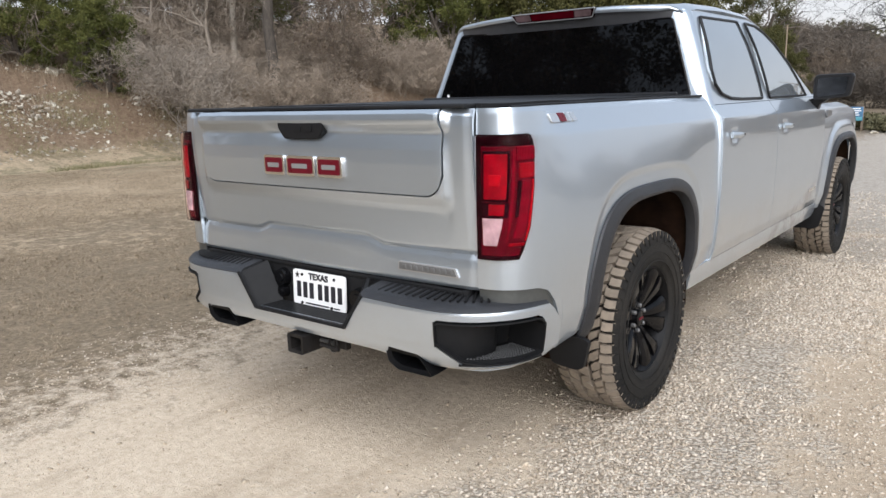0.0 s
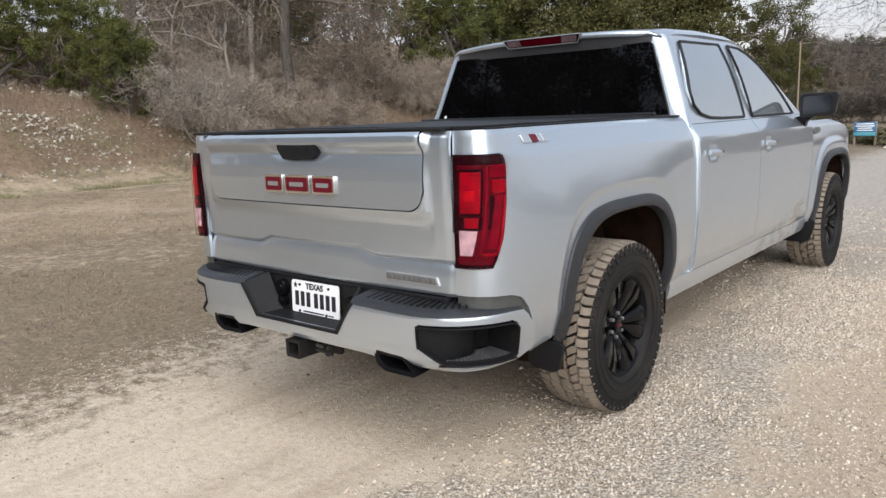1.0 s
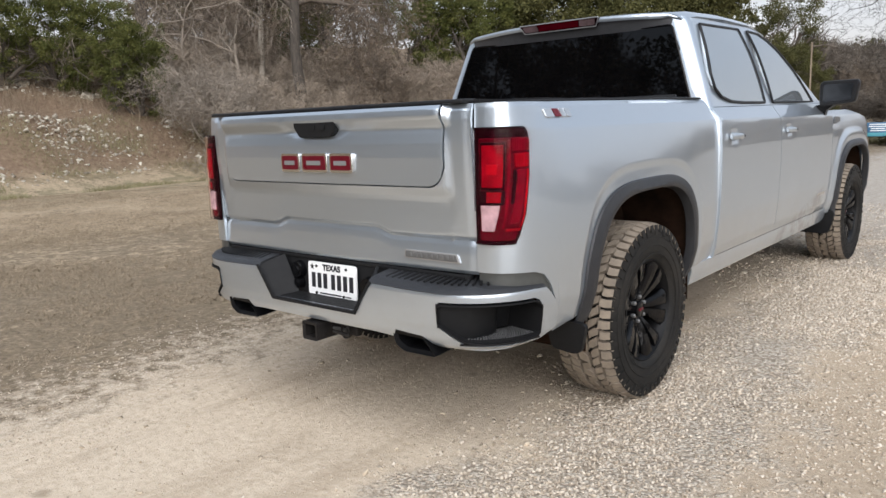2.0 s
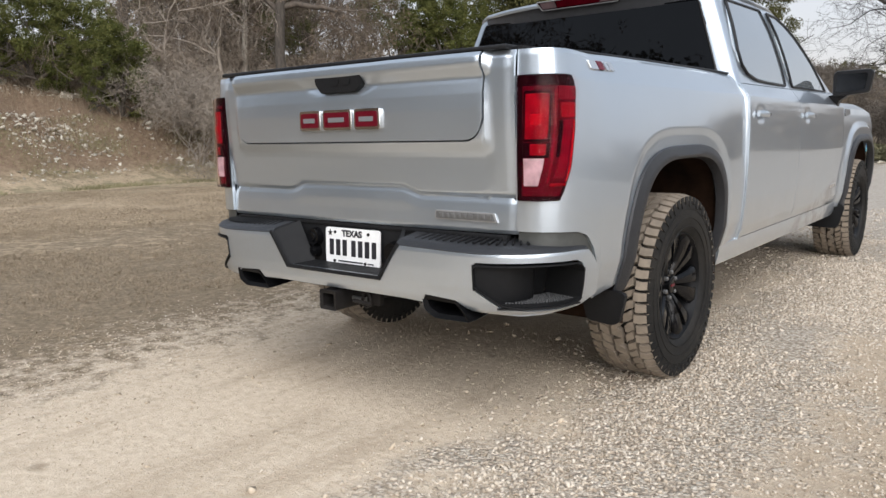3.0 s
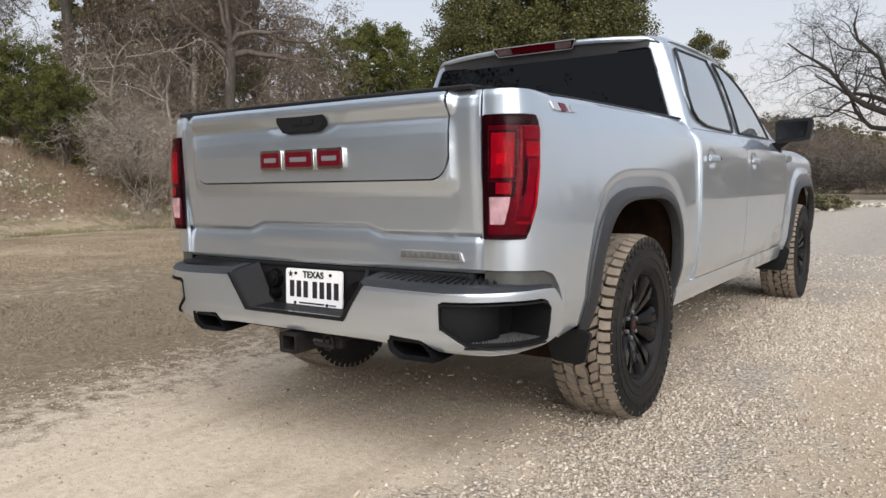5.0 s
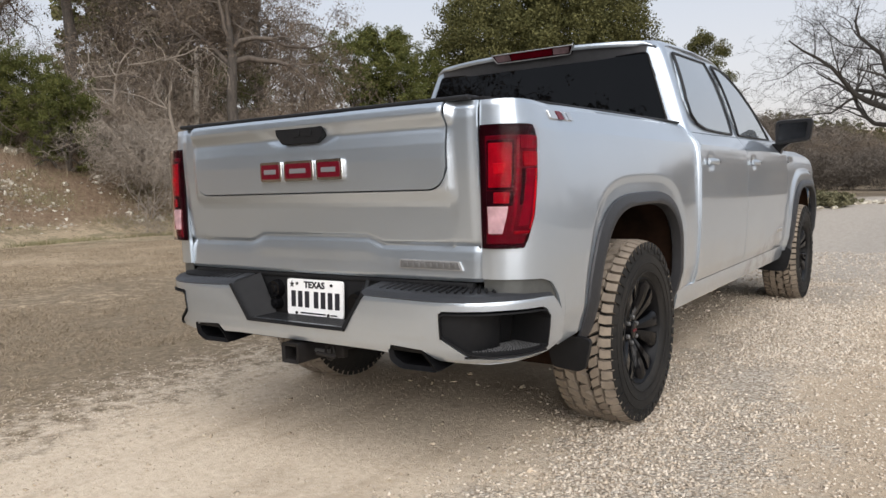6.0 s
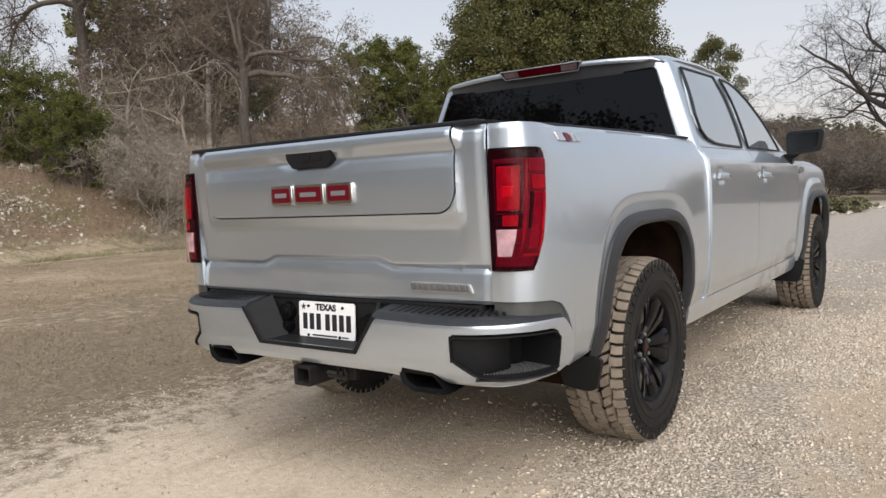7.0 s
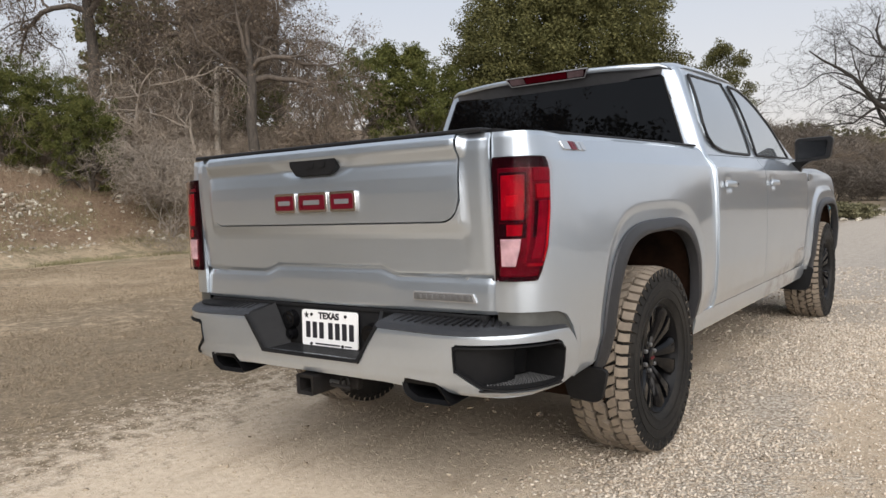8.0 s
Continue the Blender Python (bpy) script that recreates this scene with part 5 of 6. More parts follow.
    green = maths(nt, "MULTIPLY", maprange(nt, mid, 0.40, 0.66), maprange(nt, pos["X"], -11.0, -14.0, 0.0, 0.75))
    lawn = mixc(nt, green, lawn, (0.165, 0.15, 0.088))
    # leaf litter and rubble on the bank
    litter = ramp(nt, noise_tex(nt, 9, 6, 0.75, P), [(0.25, (0.085, 0.055, 0.036)), (0.5, (0.19, 0.13, 0.085)), (0.75, (0.30, 0.225, 0.15))])
    up = maprange(nt, maths(nt, "ADD", pos["Z"], maths(nt, "MULTIPLY", maths(nt, "SUBTRACT", mid, 0.5), 0.6)), 0.12, 0.6)
    lawn = mixc(nt, maths(nt, "MULTIPLY", up, maprange(nt, pos["X"], -11.0, -13.0)), lawn, litter)
    lawnmask = maprange(nt, maths(nt, "ADD", edge_x, maprange(nt, noise_tex(nt, 9, 5, 0.7, P), 0.3, 0.7, -0.45, 0.45)), -0.92, -1.95)
    farfield = maths(nt, "MAXIMUM", lawnmask, maprange(nt, maths(nt, "ADD", pos["Y"], maths(nt, "MULTIPLY", mid, 4.0)), 34, 36))
    lawn = mixc(nt, maths(nt, "MULTIPLY", maprange(nt, pos["Y"], 26, 40), 0.6), lawn, soil)
    c = mixc(nt, farfield, road, lawn)
    nt.links.new(c, b.inputs["Base Color"])
    b.inputs["Roughness"].default_value = 0.95
    b.inputs["Specular IOR Level"].default_value = 0.2
    h = maths(nt, "ADD", maths(nt, "MULTIPLY", fine, 0.8), maths(nt, "MULTIPLY", maths(nt, "SUBTRACT", 1.0, vor.outputs["Distance"]), maths(nt, "MULTIPLY", st, 1.2)))
    h = maths(nt, "ADD", h, maths(nt, "MULTIPLY", grit, 0.4))
    bump(nt, b, h, 0.9, 0.016)
    return m


GROUND = ground_mat()
xs = spaced(-420, 420, -4, 4.2, 0.09, 1.10)
ys = spaced(-320, 520, -3.2, 6.5, 0.09, 1.10)
bm = bmesh.new()
patch(bm, xs, ys, lambda x, y: (x, y, ground_z(x, y)))
bmesh.ops.recalc_face_normals(bm, faces=bm.faces)
if sum(f.normal.z for f in bm.faces) < 0:
    bmesh.ops.reverse_faces(bm, faces=bm.faces)
ground = part("ground", bm, GROUND)
tagged(ground, "pale dusty gravel drive, dry straw-coloured lawn and rocky bank", "ground", kind="structure")


# ---- plants ----
def bark(name, a, b_):
    m, nt, b = nodes_of(name)
    v = coords(nt, "Object", (1, 1, 0.3))
    f = noise_tex(nt, 14, 6, 0.7, v)
    info = nt.nodes.new("ShaderNodeNewGeometry")
    c = ramp(nt, f, [(0.3, a), (0.7, b_)])
    k = maprange(nt, info.outputs["Random Per Island"], 0, 1, 0.75, 1.3, False)
    c = mixc(nt, 1.0, c, k, "MULTIPLY")
    nt.links.new(c, b.inputs["Base Color"])
    b.inputs["Roughness"].default_value = 0.9
    bump(nt, b, f, 0.6, 0.02)
    return m


def foliage(name, cols):
    m, nt, b = nodes_of(name)
    info = nt.nodes.new("ShaderNodeNewGeometry")
    v = coords(nt)
    f = noise_tex(nt, 1.1, 4, 0.6, v)
    s = maths(nt, "ADD", maths(nt, "MULTIPLY", info.outputs["Random Per Island"], 0.32), maths(nt, "MULTIPLY", f, 0.72))
    c = ramp(nt, s, [(0.2, cols[0]), (0.5, cols[1]), (0.8, cols[2])])
    nt.links.new(c, b.inputs["Base Color"])
    b.inputs["Roughness"].default_value = 0.7
    b.inputs["Specular IOR Level"].default_value = 0.15
    b.inputs["Subsurface Weight"].default_value = 0.0
    b.inputs["Transmission Weight"].default_value = 0.0
    return m


BARK_GREY = bark("grey_bark", (0.068, 0.053, 0.042), (0.165, 0.131, 0.103))
BARK_DARK = bark("dark_bark", (0.055, 0.045, 0.036), (0.14, 0.115, 0.09))
BARK_PALE = bark("pale_bark", (0.23, 0.20, 0.165), (0.42, 0.375, 0.315))
TWIG = bark("twigs", (0.088, 0.066, 0.048), (0.20, 0.154, 0.114))
OAK_LEAF = foliage("oak_leaves", ((0.028, 0.030, 0.010), (0.072, 0.071, 0.024), (0.135, 0.124, 0.048)))
PECAN_BARK = bark("pecan_bark", (0.018, 0.015, 0.012), (0.05, 0.042, 0.034))
CEDAR_LEAF = foliage("cedar_leaves", ((0.026, 0.034, 0.010), (0.072, 0.080, 0.021), (0.145, 0.138, 0.042)))
BROWN_LEAF = foliage("brown_leaves", ((0.08, 0.060, 0.041), (0.14, 0.108, 0.076), (0.21, 0.166, 0.118)))


class Sticks:
    """Tapered branches gathered into one mesh."""

    def __init__(self):
        self.v, self.f = [], []

    def limb(self, pts, radii, n):
        base = len(self.v)
        for i, p in enumerate(pts):
            d = (pts[min(i + 1, len(pts) - 1)] - pts[max(i - 1, 0)]).normalized()
            s = d.cross(Vector((0.3, 0.2, 0.93)))
            s = s.normalized() if s.length > 1e-4 else Vector((1, 0, 0))
            t = d.cross(s)
            for k in range(n):
                a = k * math.tau / n
                q = p + radii[i] * (math.cos(a) * s + math.sin(a) * t)
                self.v.append((q.x, q.y, q.z))
        for i in range(len(pts) - 1):
            for k in range(n):
                a, b = base + i * n + k, base + i * n + (k + 1) % n
                self.f.append((a, b, b + n, a + n))

    def mesh(self, name, mat):
        me = bpy.data.meshes.new(name)
        me.from_pydata(self.v, [], self.f)
        me.materials.append(mat)
        me.shade_smooth()
        return me


def grow(st, rnd, p, d, length, r, level, levels, kids, tips, wander=0.22, droop=0.0, up=0.05, angle=(25, 60), shrink=0.62, sides=None, first=0.28, thin=0.0042, steady=1.0, bends=0):
    n = 5 if level < 2 else 4 if level < levels else 3
    seg = max(2, n - 1) + (1 if level == 0 else 0) + (bends if level < 4 else bends // 3)
    pts, radii = [p.copy()], [r]
    q, dd = p.copy(), d.copy()
    end = r * (0.18 if bends else 0.5 if level < levels else 0.25)
    for i in range(seg):
        w = Vector((rnd.gauss(0, 1), rnd.gauss(0, 1), rnd.gauss(0, 1))) * (wander if level else wander * steady)
        dd = (dd + w + Vector((0, 0, up - droop * level))).normalized()
        q = q + dd * (length / seg)
        pts.append(q.copy())
        radii.append(r + (end - r) * (i + 1) / seg)
    sides_n = (7, 6, 5, 4, 3, 3, 3)[min(6, level)] if sides is None else sides
    st.limb(pts, radii, sides_n)
    if level >= levels:
        tips.append(pts[-1])
        return
    k = kids[min(level, len(kids) - 1)]
    for i in range(k):
        t = first + (1 - first) * (i + rnd.random() * 0.9) / k
        t = min(0.999, t)
        j = min(seg - 1, int(t * seg))
        fr = t * seg - j
        pos = pts[j].lerp(pts[j + 1], fr)
        rr = (radii[j] + (radii[j + 1] - radii[j]) * fr)
        axis = (pts[j + 1] - pts[j]).normalized()
        side = axis.cross(Vector((rnd.gauss(0, 1), rnd.gauss(0, 1), rnd.gauss(0, 1)))).normalized()
        a = radians(rnd.uniform(*angle))
        nd = (axis * math.cos(a) + side * math.sin(a)).normalized()
        grow(st, rnd, pos, nd, length * shrink * rnd.uniform(0.7, 1.2), max(thin, rr * rnd.uniform(0.38, 0.6)), level + 1, levels, kids, tips, wander, droop, up, angle, shrink, sides, 0.28, thin, 1.0, bends)


def leaf_mesh(name, centres, spread, per, size, mat, seed, flat=0.75, long=1.6):
    rs = np.random.RandomState(seed)
    c = np.repeat(np.asarray(centres, float), per, axis=0)
    n = len(c)
    off = rs.normal(0, 1, (n, 3))
    off *= spread * (rs.rand(n, 1) ** 0.4) / np.maximum(0.5, np.linalg.norm(off, axis=1, keepdims=True))
    off[:, 2] *= flat
    c = c + off
    a = rs.normal(0, 1, (n, 3))
    a /= np.linalg.norm(a, axis=1, keepdims=True)
    b = np.cross(a, rs.normal(0, 1, (n, 3)))
    b /= np.linalg.norm(b, axis=1, keepdims=True)
    s = size * rs.uniform(0.6, 1.4, (n, 1))
    v = np.stack([c - a * s * long / 2, c + b * s / 2, c + a * s * long / 2, c - b * s / 2], axis=1).reshape(-1, 3)
    me = bpy.data.meshes.new(name)
    me.vertices.add(n * 4)
    me.vertices.foreach_set("co", v.ravel())
    me.loops.add(n * 4)
    me.loops.foreach_set("vertex_index", np.arange(n * 4))
    me.polygons.add(n)
    me.polygons.foreach_set("loop_start", np.arange(0, n * 4, 4))
    me.polygons.foreach_set("loop_total", np.full(n, 4))
    me.update()
    me.validate()
    me.materials.append(mat)
    return me


def mesh_child(name, me, parent, label=""):
    o = new(name, me)
    o.parent = parent
    if label:
        o["label"] = label
    return o


PALETWIG = bark("pale_twigs", (0.15, 0.125, 0.10), (0.31, 0.262, 0.21))


SHRUBTWIG = bark("shrub_twigs", (0.165, 0.131, 0.099), (0.345, 0.28, 0.214))


def shrub(seed, h, label="leafless grey-brown shrub with a dense haze of twigs", mat=SHRUBTWIG, stems=5, kids=(4, 4, 3, 1), per=22, fine=0.011, reach=0.24, splay=0.5, bare=0.28):
    rnd = random.Random(seed)
    ob = thing("shrub", label, "shrub", "bare shrubs")
    st, tips = Sticks(), []
    for k in range(stems):
        a = rnd.random() * math.tau
        d = Vector((math.cos(a) * splay, math.sin(a) * splay, 1)).normalized()
        grow(st, rnd, Vector((0.08 * math.cos(a), 0.08 * math.sin(a), -0.1)), d, h * 0.5, 0.020 * h / 2.5, 0, 4, kids, tips, 0.30, 0.01, 0.06, (25, 65), 0.62, 3, bare)
    mesh_child("stem", st.mesh("stem", mat), ob)
    mesh_child("twig_haze", leaf_mesh("twig_haze", [tuple(t) for t in tips], reach, per, fine, mat, seed, 0.9, 22), ob)
    return ob


def bare_tree(seed, h, r, mat, label, levels=5, kids=(6, 5, 4, 4, 2), lean=(0, 0), wander=0.19, droop=0.0, angle=(25, 65), trunk=0.42, leaves=3, thin=0.0042, up=0.04, first=0.28, steady=0.4, shrink=0.70, crown=None):
    rnd = random.Random(seed)
    ob = thing("bare_tree", label, "tree", "bare trees")
    st, tips = Sticks(), []
    grow(st, rnd, Vector((0, 0, -0.3)), Vector((lean[0], lean[1], 1)).normalized(), h * trunk, r, 0, levels, kids, tips, wander, droop, up, angle, shrink, None, first, thin, steady)
    stem = Sticks()
    n0 = 7 * 6
    stem.v, stem.f = st.v[:n0], [f for f in st.f if max(f) < n0]
    st.f = [f for f in st.f if max(f) >= n0]
    mesh_child("trunk", stem.mesh("trunk", mat), ob)
    mesh_child("crown", st.mesh("crown", crown or mat), ob)
    if leaves:
        mesh_child("twig_haze", leaf_mesh("twig_haze", [tuple(t) for t in tips], 0.30, leaves, 0.014, TWIG, seed, 0.9, 20), ob)
        mesh_child("dead_leaf", leaf_mesh("dead_leaf", [tuple(t) for t in tips], 0.30, leaves, 0.06, BROWN_LEAF, seed + 1), ob, "few brown leaves left on the twigs")
    return ob


def evergreen(seed, h, w, leaf, label, name="evergreen_tree", clumps=260, per=150, size=0.07, low=0.1, spread=0.5, cone=False, nlobes=9, fat=1.0, long=1.6):
    rnd = random.Random(seed)
    ob = thing(name, label, "tree", "evergreen trees")
    st, tips = Sticks(), []
    for k in range(4):
        a = rnd.random() * math.tau
        grow(st, rnd, Vector((0.2 * math.cos(a), 0.2 * math.sin(a), -0.2)), Vector((math.cos(a) * 0.45, math.sin(a) * 0.45, 1)).normalized(), h * 0.45, h * 0.022, 0, 2, (6, 5), tips, 0.22, 0, 0.05, (25, 60), 0.62)
    mesh_child("trunk", st.mesh("trunk", BARK_DARK), ob)
    lobes = []
    for k in range(nlobes):
        a = k * 2.4 + rnd.uniform(-0.4, 0.4)
        zz = low + 0.06 + (0.86 - low) * ((k + 0.5) / nlobes) ** 0.9
        rad = (1 - zz) ** 0.8 * 0.5 if cone else 0.42 * math.sqrt(max(0.05, 1 - ((zz - 0.42) / 0.58) ** 2))
        rr = rad * rnd.uniform(0.75, 1.0)
        lobes.append((Vector((math.cos(a) * w * rr, math.sin(a) * w * rr, zz * h)), w * fat * rnd.uniform(0.09, 0.17) * (0.6 if cone and zz > 0.6 else 1)))
    lobes.append((Vector((0, 0, 0.86 * h)), w * (0.08 if cone else 0.16)))
    lobes.append((Vector((0, 0, 0.55 * h)), w * 0.25))
    cs = []
    for k in range(clumps):
        c, r = lobes[rnd.randrange(len(lobes))]
        d = Vector((rnd.gauss(0, 1), rnd.gauss(0, 1), rnd.gauss(0, 1))).normalized()
        cs.append(tuple(c + d * r * rnd.uniform(0.45, 1.2)))
    mesh_child("crown", leaf_mesh("crown", cs, spread, per, size, leaf, seed, 0.75, long), ob)
    return ob


EYE = Vector((2.11, -2.0, 1.09))


def at(az, dist, dz=0.0):
    """A place on the ground at a bearing from the middle of the walk."""
    x, y = EYE.x + dist * math.sin(radians(az)), EYE.y + dist * math.cos(radians(az))
    return x, y, ground_z(x, y) + dz


def put(ob, az, dist, turn=0.0, size=1.0, dz=0.0):
    x, y, z = at(az, dist, dz)
    ob.matrix_basis = pose(x, y, z, 0, 0, turn) @ Matrix.Diagonal((size, size, size, 1))
    return ob


def again(ob, az, dist, turn=0.0, size=1.0, dz=0.0):
    x, y, z = at(az, dist, dz)
    ob2 = copy_thing(ob, pose(x, y, z, 0, 0, turn))
    ob2.scale = (size, size, size)
    return ob2


# front shrub and the thicket along the bank
rnd = random.Random(11)
front = shrub(8, 2.7, "rounded pale grey leafless shrub on the bank", PALETWIG, 9, (5, 4, 3, 2), 16, 0.0075, 0.20, 0.42, 0.55)
put(front, -56.4, 21.8, 0, 1.28)
sh = [shrub(s, 2.7) for s in (1, 2, 3)]
put(sh[0], -61.0, 25.5, 0, 0.8)
put(sh[1], -50.5, 23.5, 40, 1.0)
put(sh[2], -46.0, 24.5, 80, 0.9)
for i in range(21):
    az = -60 + i * 1.12 + rnd.uniform(-0.6, 0.6)
    dist = rnd.uniform(23.8, 27.0) + (5 if az > -45 else 0)
    again(sh[i % 3], az, dist, rnd.uniform(0, 360), rnd.uniform(0.75, 1.1))
for az, dist, size in ((-36.0, 33, 1.1), (-34.2, 34, 1.0), (-32.0, 33, 1.2), (-30.0, 34, 1.1), (-28.0, 33, 1.0), (-25.5, 34, 1.1), (-38.3, 31, 1.0), (-40.2, 30.5, 0.8), (-37.0, 32, 0.9), (-57.5, 28.5, 1.35), (-54.5, 28, 1.4), (-47.5, 28, 1.3)):
    again(sh[1], az, dist, az * 31, size)
# bare trees behind
def spreading_tree(seed, label, mat, trunk, radii, boughs, levels=5, kids=(0, 7, 5, 5, 3), thin=0.0085, bends=3, wander=0.24, droop=0.0, shrink=0.56, crown=None, haze=0):
    """A trunk that parts into long boughs (start height, direction, length, radius, rise)."""
    rnd = random.Random(seed)
    ob = thing("bare_tree", label, "tree", "bare trees")
    stem = Sticks()
    stem.limb([Vector(p) for p in trunk], radii, 10)
    mesh_child("trunk", stem.mesh("trunk", mat), ob)
    ends = []
    for z, d, length, rad, up in boughs:
        k = max(j for j in range(len(trunk) - 1) if trunk[j][2] <= z)
        root = Vector(trunk[k]).lerp(Vector(trunk[k + 1]), (z - trunk[k][2]) / (trunk[k + 1][2] - trunk[k][2]))
        st, tips = Sticks(), []
        grow(st, rnd, root, Vector(d).normalized(), length, rad, 1, levels, kids, tips, wander, droop, up, (30, 74), shrink, None, 0.2, thin, 1.0, bends)
        mesh_child("bough", st.mesh("bough", crown or mat), ob)
        ends += [tuple(t) for t in tips]
    if haze:
        mesh_child("twig_haze", leaf_mesh("twig_haze", ends, 0.26, haze, 0.012, TWIG, seed, 0.9, 20), ob)
        mesh_child("dead_leaf", leaf_mesh("dead_leaf", ends, 0.24, max(2, haze // 2), 0.05, MOSS, seed + 1), ob, "grey-brown tufts of moss and dead leaves on the twigs")
    return ob


MOSS = foliage("grey_moss", ((0.064, 0.048, 0.034), (0.118, 0.090, 0.064), (0.19, 0.150, 0.109)))
TRUNK_BARK = bark("trunk_bark", (0.03, 0.025, 0.02), (0.085, 0.07, 0.056))
LIMB_BARK = bark("limb_bark", (0.048, 0.038, 0.030), (0.125, 0.10, 0.078))
t1 = spreading_tree(21, "leafless grey tree with crooked limbs and hanging mossy twigs", TRUNK_BARK, ((0, 0, -0.4), (0.05, 0, 1.3), (-0.05, 0.03, 2.7), (0.05, 0, 4.3), (-0.03, 0, 5.2)), (0.23, 0.185, 0.165, 0.15, 0.11), (
    (4.0, (-0.75, 0.1, 0.75), 3.4, 0.105, 0.0), (5.0, (0.02, 0.1, 1.0), 3.4, 0.10, 0.03), (4.1, (0.62, 0.1, 0.75), 4.0, 0.11, -0.07), (4.4, (0.6, -0.5, 0.65), 3.8, 0.09, -0.08),
    (4.7, (-0.45, 0.6, 0.8), 3.2, 0.08, -0.02), (4.5, (0.35, 0.75, 0.6), 3.4, 0.08, -0.05), (4.8, (-0.35, -0.6, 0.8), 2.8, 0.075, -0.04)),
    kids=(0, 8, 5, 4, 2), thin=0.0055, bends=4, wander=0.32, droop=0.03, shrink=0.52, crown=LIMB_BARK, haze=6)
t2 = bare_tree(22, 8.0, 0.13, BARK_GREY, "leafless grey tree with drooping twigs", droop=0.03, kids=(6, 5, 4, 3, 2))
tf = bare_tree(25, 9.5, 0.17, BARK_GREY, "leafless grey tree deep in the woods", levels=4, kids=(7, 5, 4, 3), leaves=6, first=0.45)
put(t1, -50.1, 24.6, 50, 1.0)
again(t1, -60.6, 30.0, 235, 1.15)
again(t1, -48.2, 31.5, 130, 0.98)
again(t1, -54.0, 32.0, 250, 1.05)
put(t2, -55.5, 27, 0, 0.9)
again(t2, -46.0, 29, 100, 0.9)
put(tf, -52.5, 35, 310, 1.05)
for az, dist, turn, size in ((-57.2, 33, 80, 0.85), (-48, 34, 140, 0.95), (-48.0, 36, 10, 0.9), (-55, 38, 60, 1.0), (-43.0, 36, 200, 0.40), (-62.8, 33, 120, 0.36)):
    again(tf, az, dist, turn, size)
snag = bare_tree(31, 4.4, 0.12, BARK_PALE, "pale dead trunk with broken drooping branches", levels=2, kids=(4, 4), angle=(40, 80), shrink=0.16, droop=0.10, trunk=0.80, leaves=0, wander=0.13, first=0.72, steady=0.25)
put(snag, -52.8, 26.6, 70, 1.12)
LIMB_PALE = bark("pale_limb_bark", (0.15, 0.122, 0.096), (0.31, 0.262, 0.21))
limbs = spreading_tree(35, "dead tree with pale arching limbs and hanging twigs", LIMB_PALE, ((0, 0, -0.3), (0.05, 0, 0.6), (-0.06, 0.05, 1.3), (0.03, 0, 1.9)), (0.06, 0.045, 0.04, 0.03), (
    (1.3, (-0.75, -0.2, 0.75), 2.6, 0.028, -0.11), (1.5, (0.6, -0.4, 0.8), 2.6, 0.028, -0.10), (1.8, (-0.2, -0.5, 0.9), 2.4, 0.026, -0.10), (1.8, (0.35, 0.3, 0.9), 2.4, 0.026, -0.10), (1.2, (-0.9, 0.1, 0.45), 2.3, 0.025, -0.10), (1.8, (-0.1, 0.4, 1.0), 2.2, 0.026, -0.06)),
    levels=4, kids=(0, 6, 4, 3), thin=0.0065, bends=4, wander=0.30, droop=0.075, shrink=0.40)
put(limbs, -58.0, 25.8, 58, 1.2)
again(limbs, -54.4, 25.8, 30, 1.4)
again(limbs, -60.6, 25.2, 75, 1.0)
pole = bare_tree(36, 3.4, 0.055, BARK_PALE, "pale dead trunk leaning on its neighbours", levels=2, kids=(4, 3), lean=(-0.85, 0), shrink=0.3, trunk=0.95, leaves=0, wander=0.05, first=0.5, up=0.0, steady=0.5)
put(pole, -58.3, 25.2, 58, 1.15)
# dark pecan beyond the road
pecan = spreading_tree(47, "large leafless dark tree with long level boughs beyond the road", PECAN_BARK, ((0.85, 0, -0.3), (0.72, 0, 0.8), (0.42, 0.03, 2.0), (0.0, 0, 3.3), (-0.1, 0, 3.7)), (0.46, 0.38, 0.33, 0.28, 0.16), (
    (3.2, (-0.75, 0.1, 0.72), 5.6, 0.16, -0.05), (3.3, (-0.42, -0.2, 1.0), 5.0, 0.15, 0.0), (3.4, (-0.05, 0.2, 1.0), 5.4, 0.17, 0.0), (3.0, (-1.0, 0.1, 0.02), 5.4, 0.12, 0.01),
    (3.3, (0.50, 0.0, 1.0), 5.0, 0.16, 0.0), (3.1, (0.9, 0.2, 0.5), 4.6, 0.15, -0.02), (3.2, (-0.30, -0.9, 0.55), 4.0, 0.13, -0.02), (3.3, (0.1, 0.9, 0.55), 4.0, 0.13, -0.02),
    (3.3, (-0.60, 0.5, 0.9), 5.0, 0.14, -0.02), (2.9, (0.7, -0.6, 0.25), 4.0, 0.12, 0.0)), kids=(0, 8, 6, 5, 3), bends=4, wander=0.23, thin=0.0065, shrink=0.50)
put(pecan, -3.4, 35, 4, 1.0)
# evergreens
oak = evergreen(51, 10.9, 12.6, OAK_LEAF, "large live oak with a dense olive-green crown", "live_oak", clumps=3000, per=90, size=0.075, low=0.0, spread=0.50, nlobes=46, fat=1.15)
put(oak, -26.9, 41, 0)
far_oak = evergreen(61, 11.0, 13.0, OAK_LEAF, "distant live oak with an olive-green crown", "live_oak", clumps=220, per=26, size=0.30, low=0.0, spread=0.65, nlobes=24, fat=1.2)
put(far_oak, -20, 72, 90, 0.6)
mid_oak = evergreen(66, 11.0, 5.6, OAK_LEAF, "slender live oak beyond the field", "live_oak", clumps=430, per=60, size=0.085, low=0.0, spread=0.5, nlobes=18)
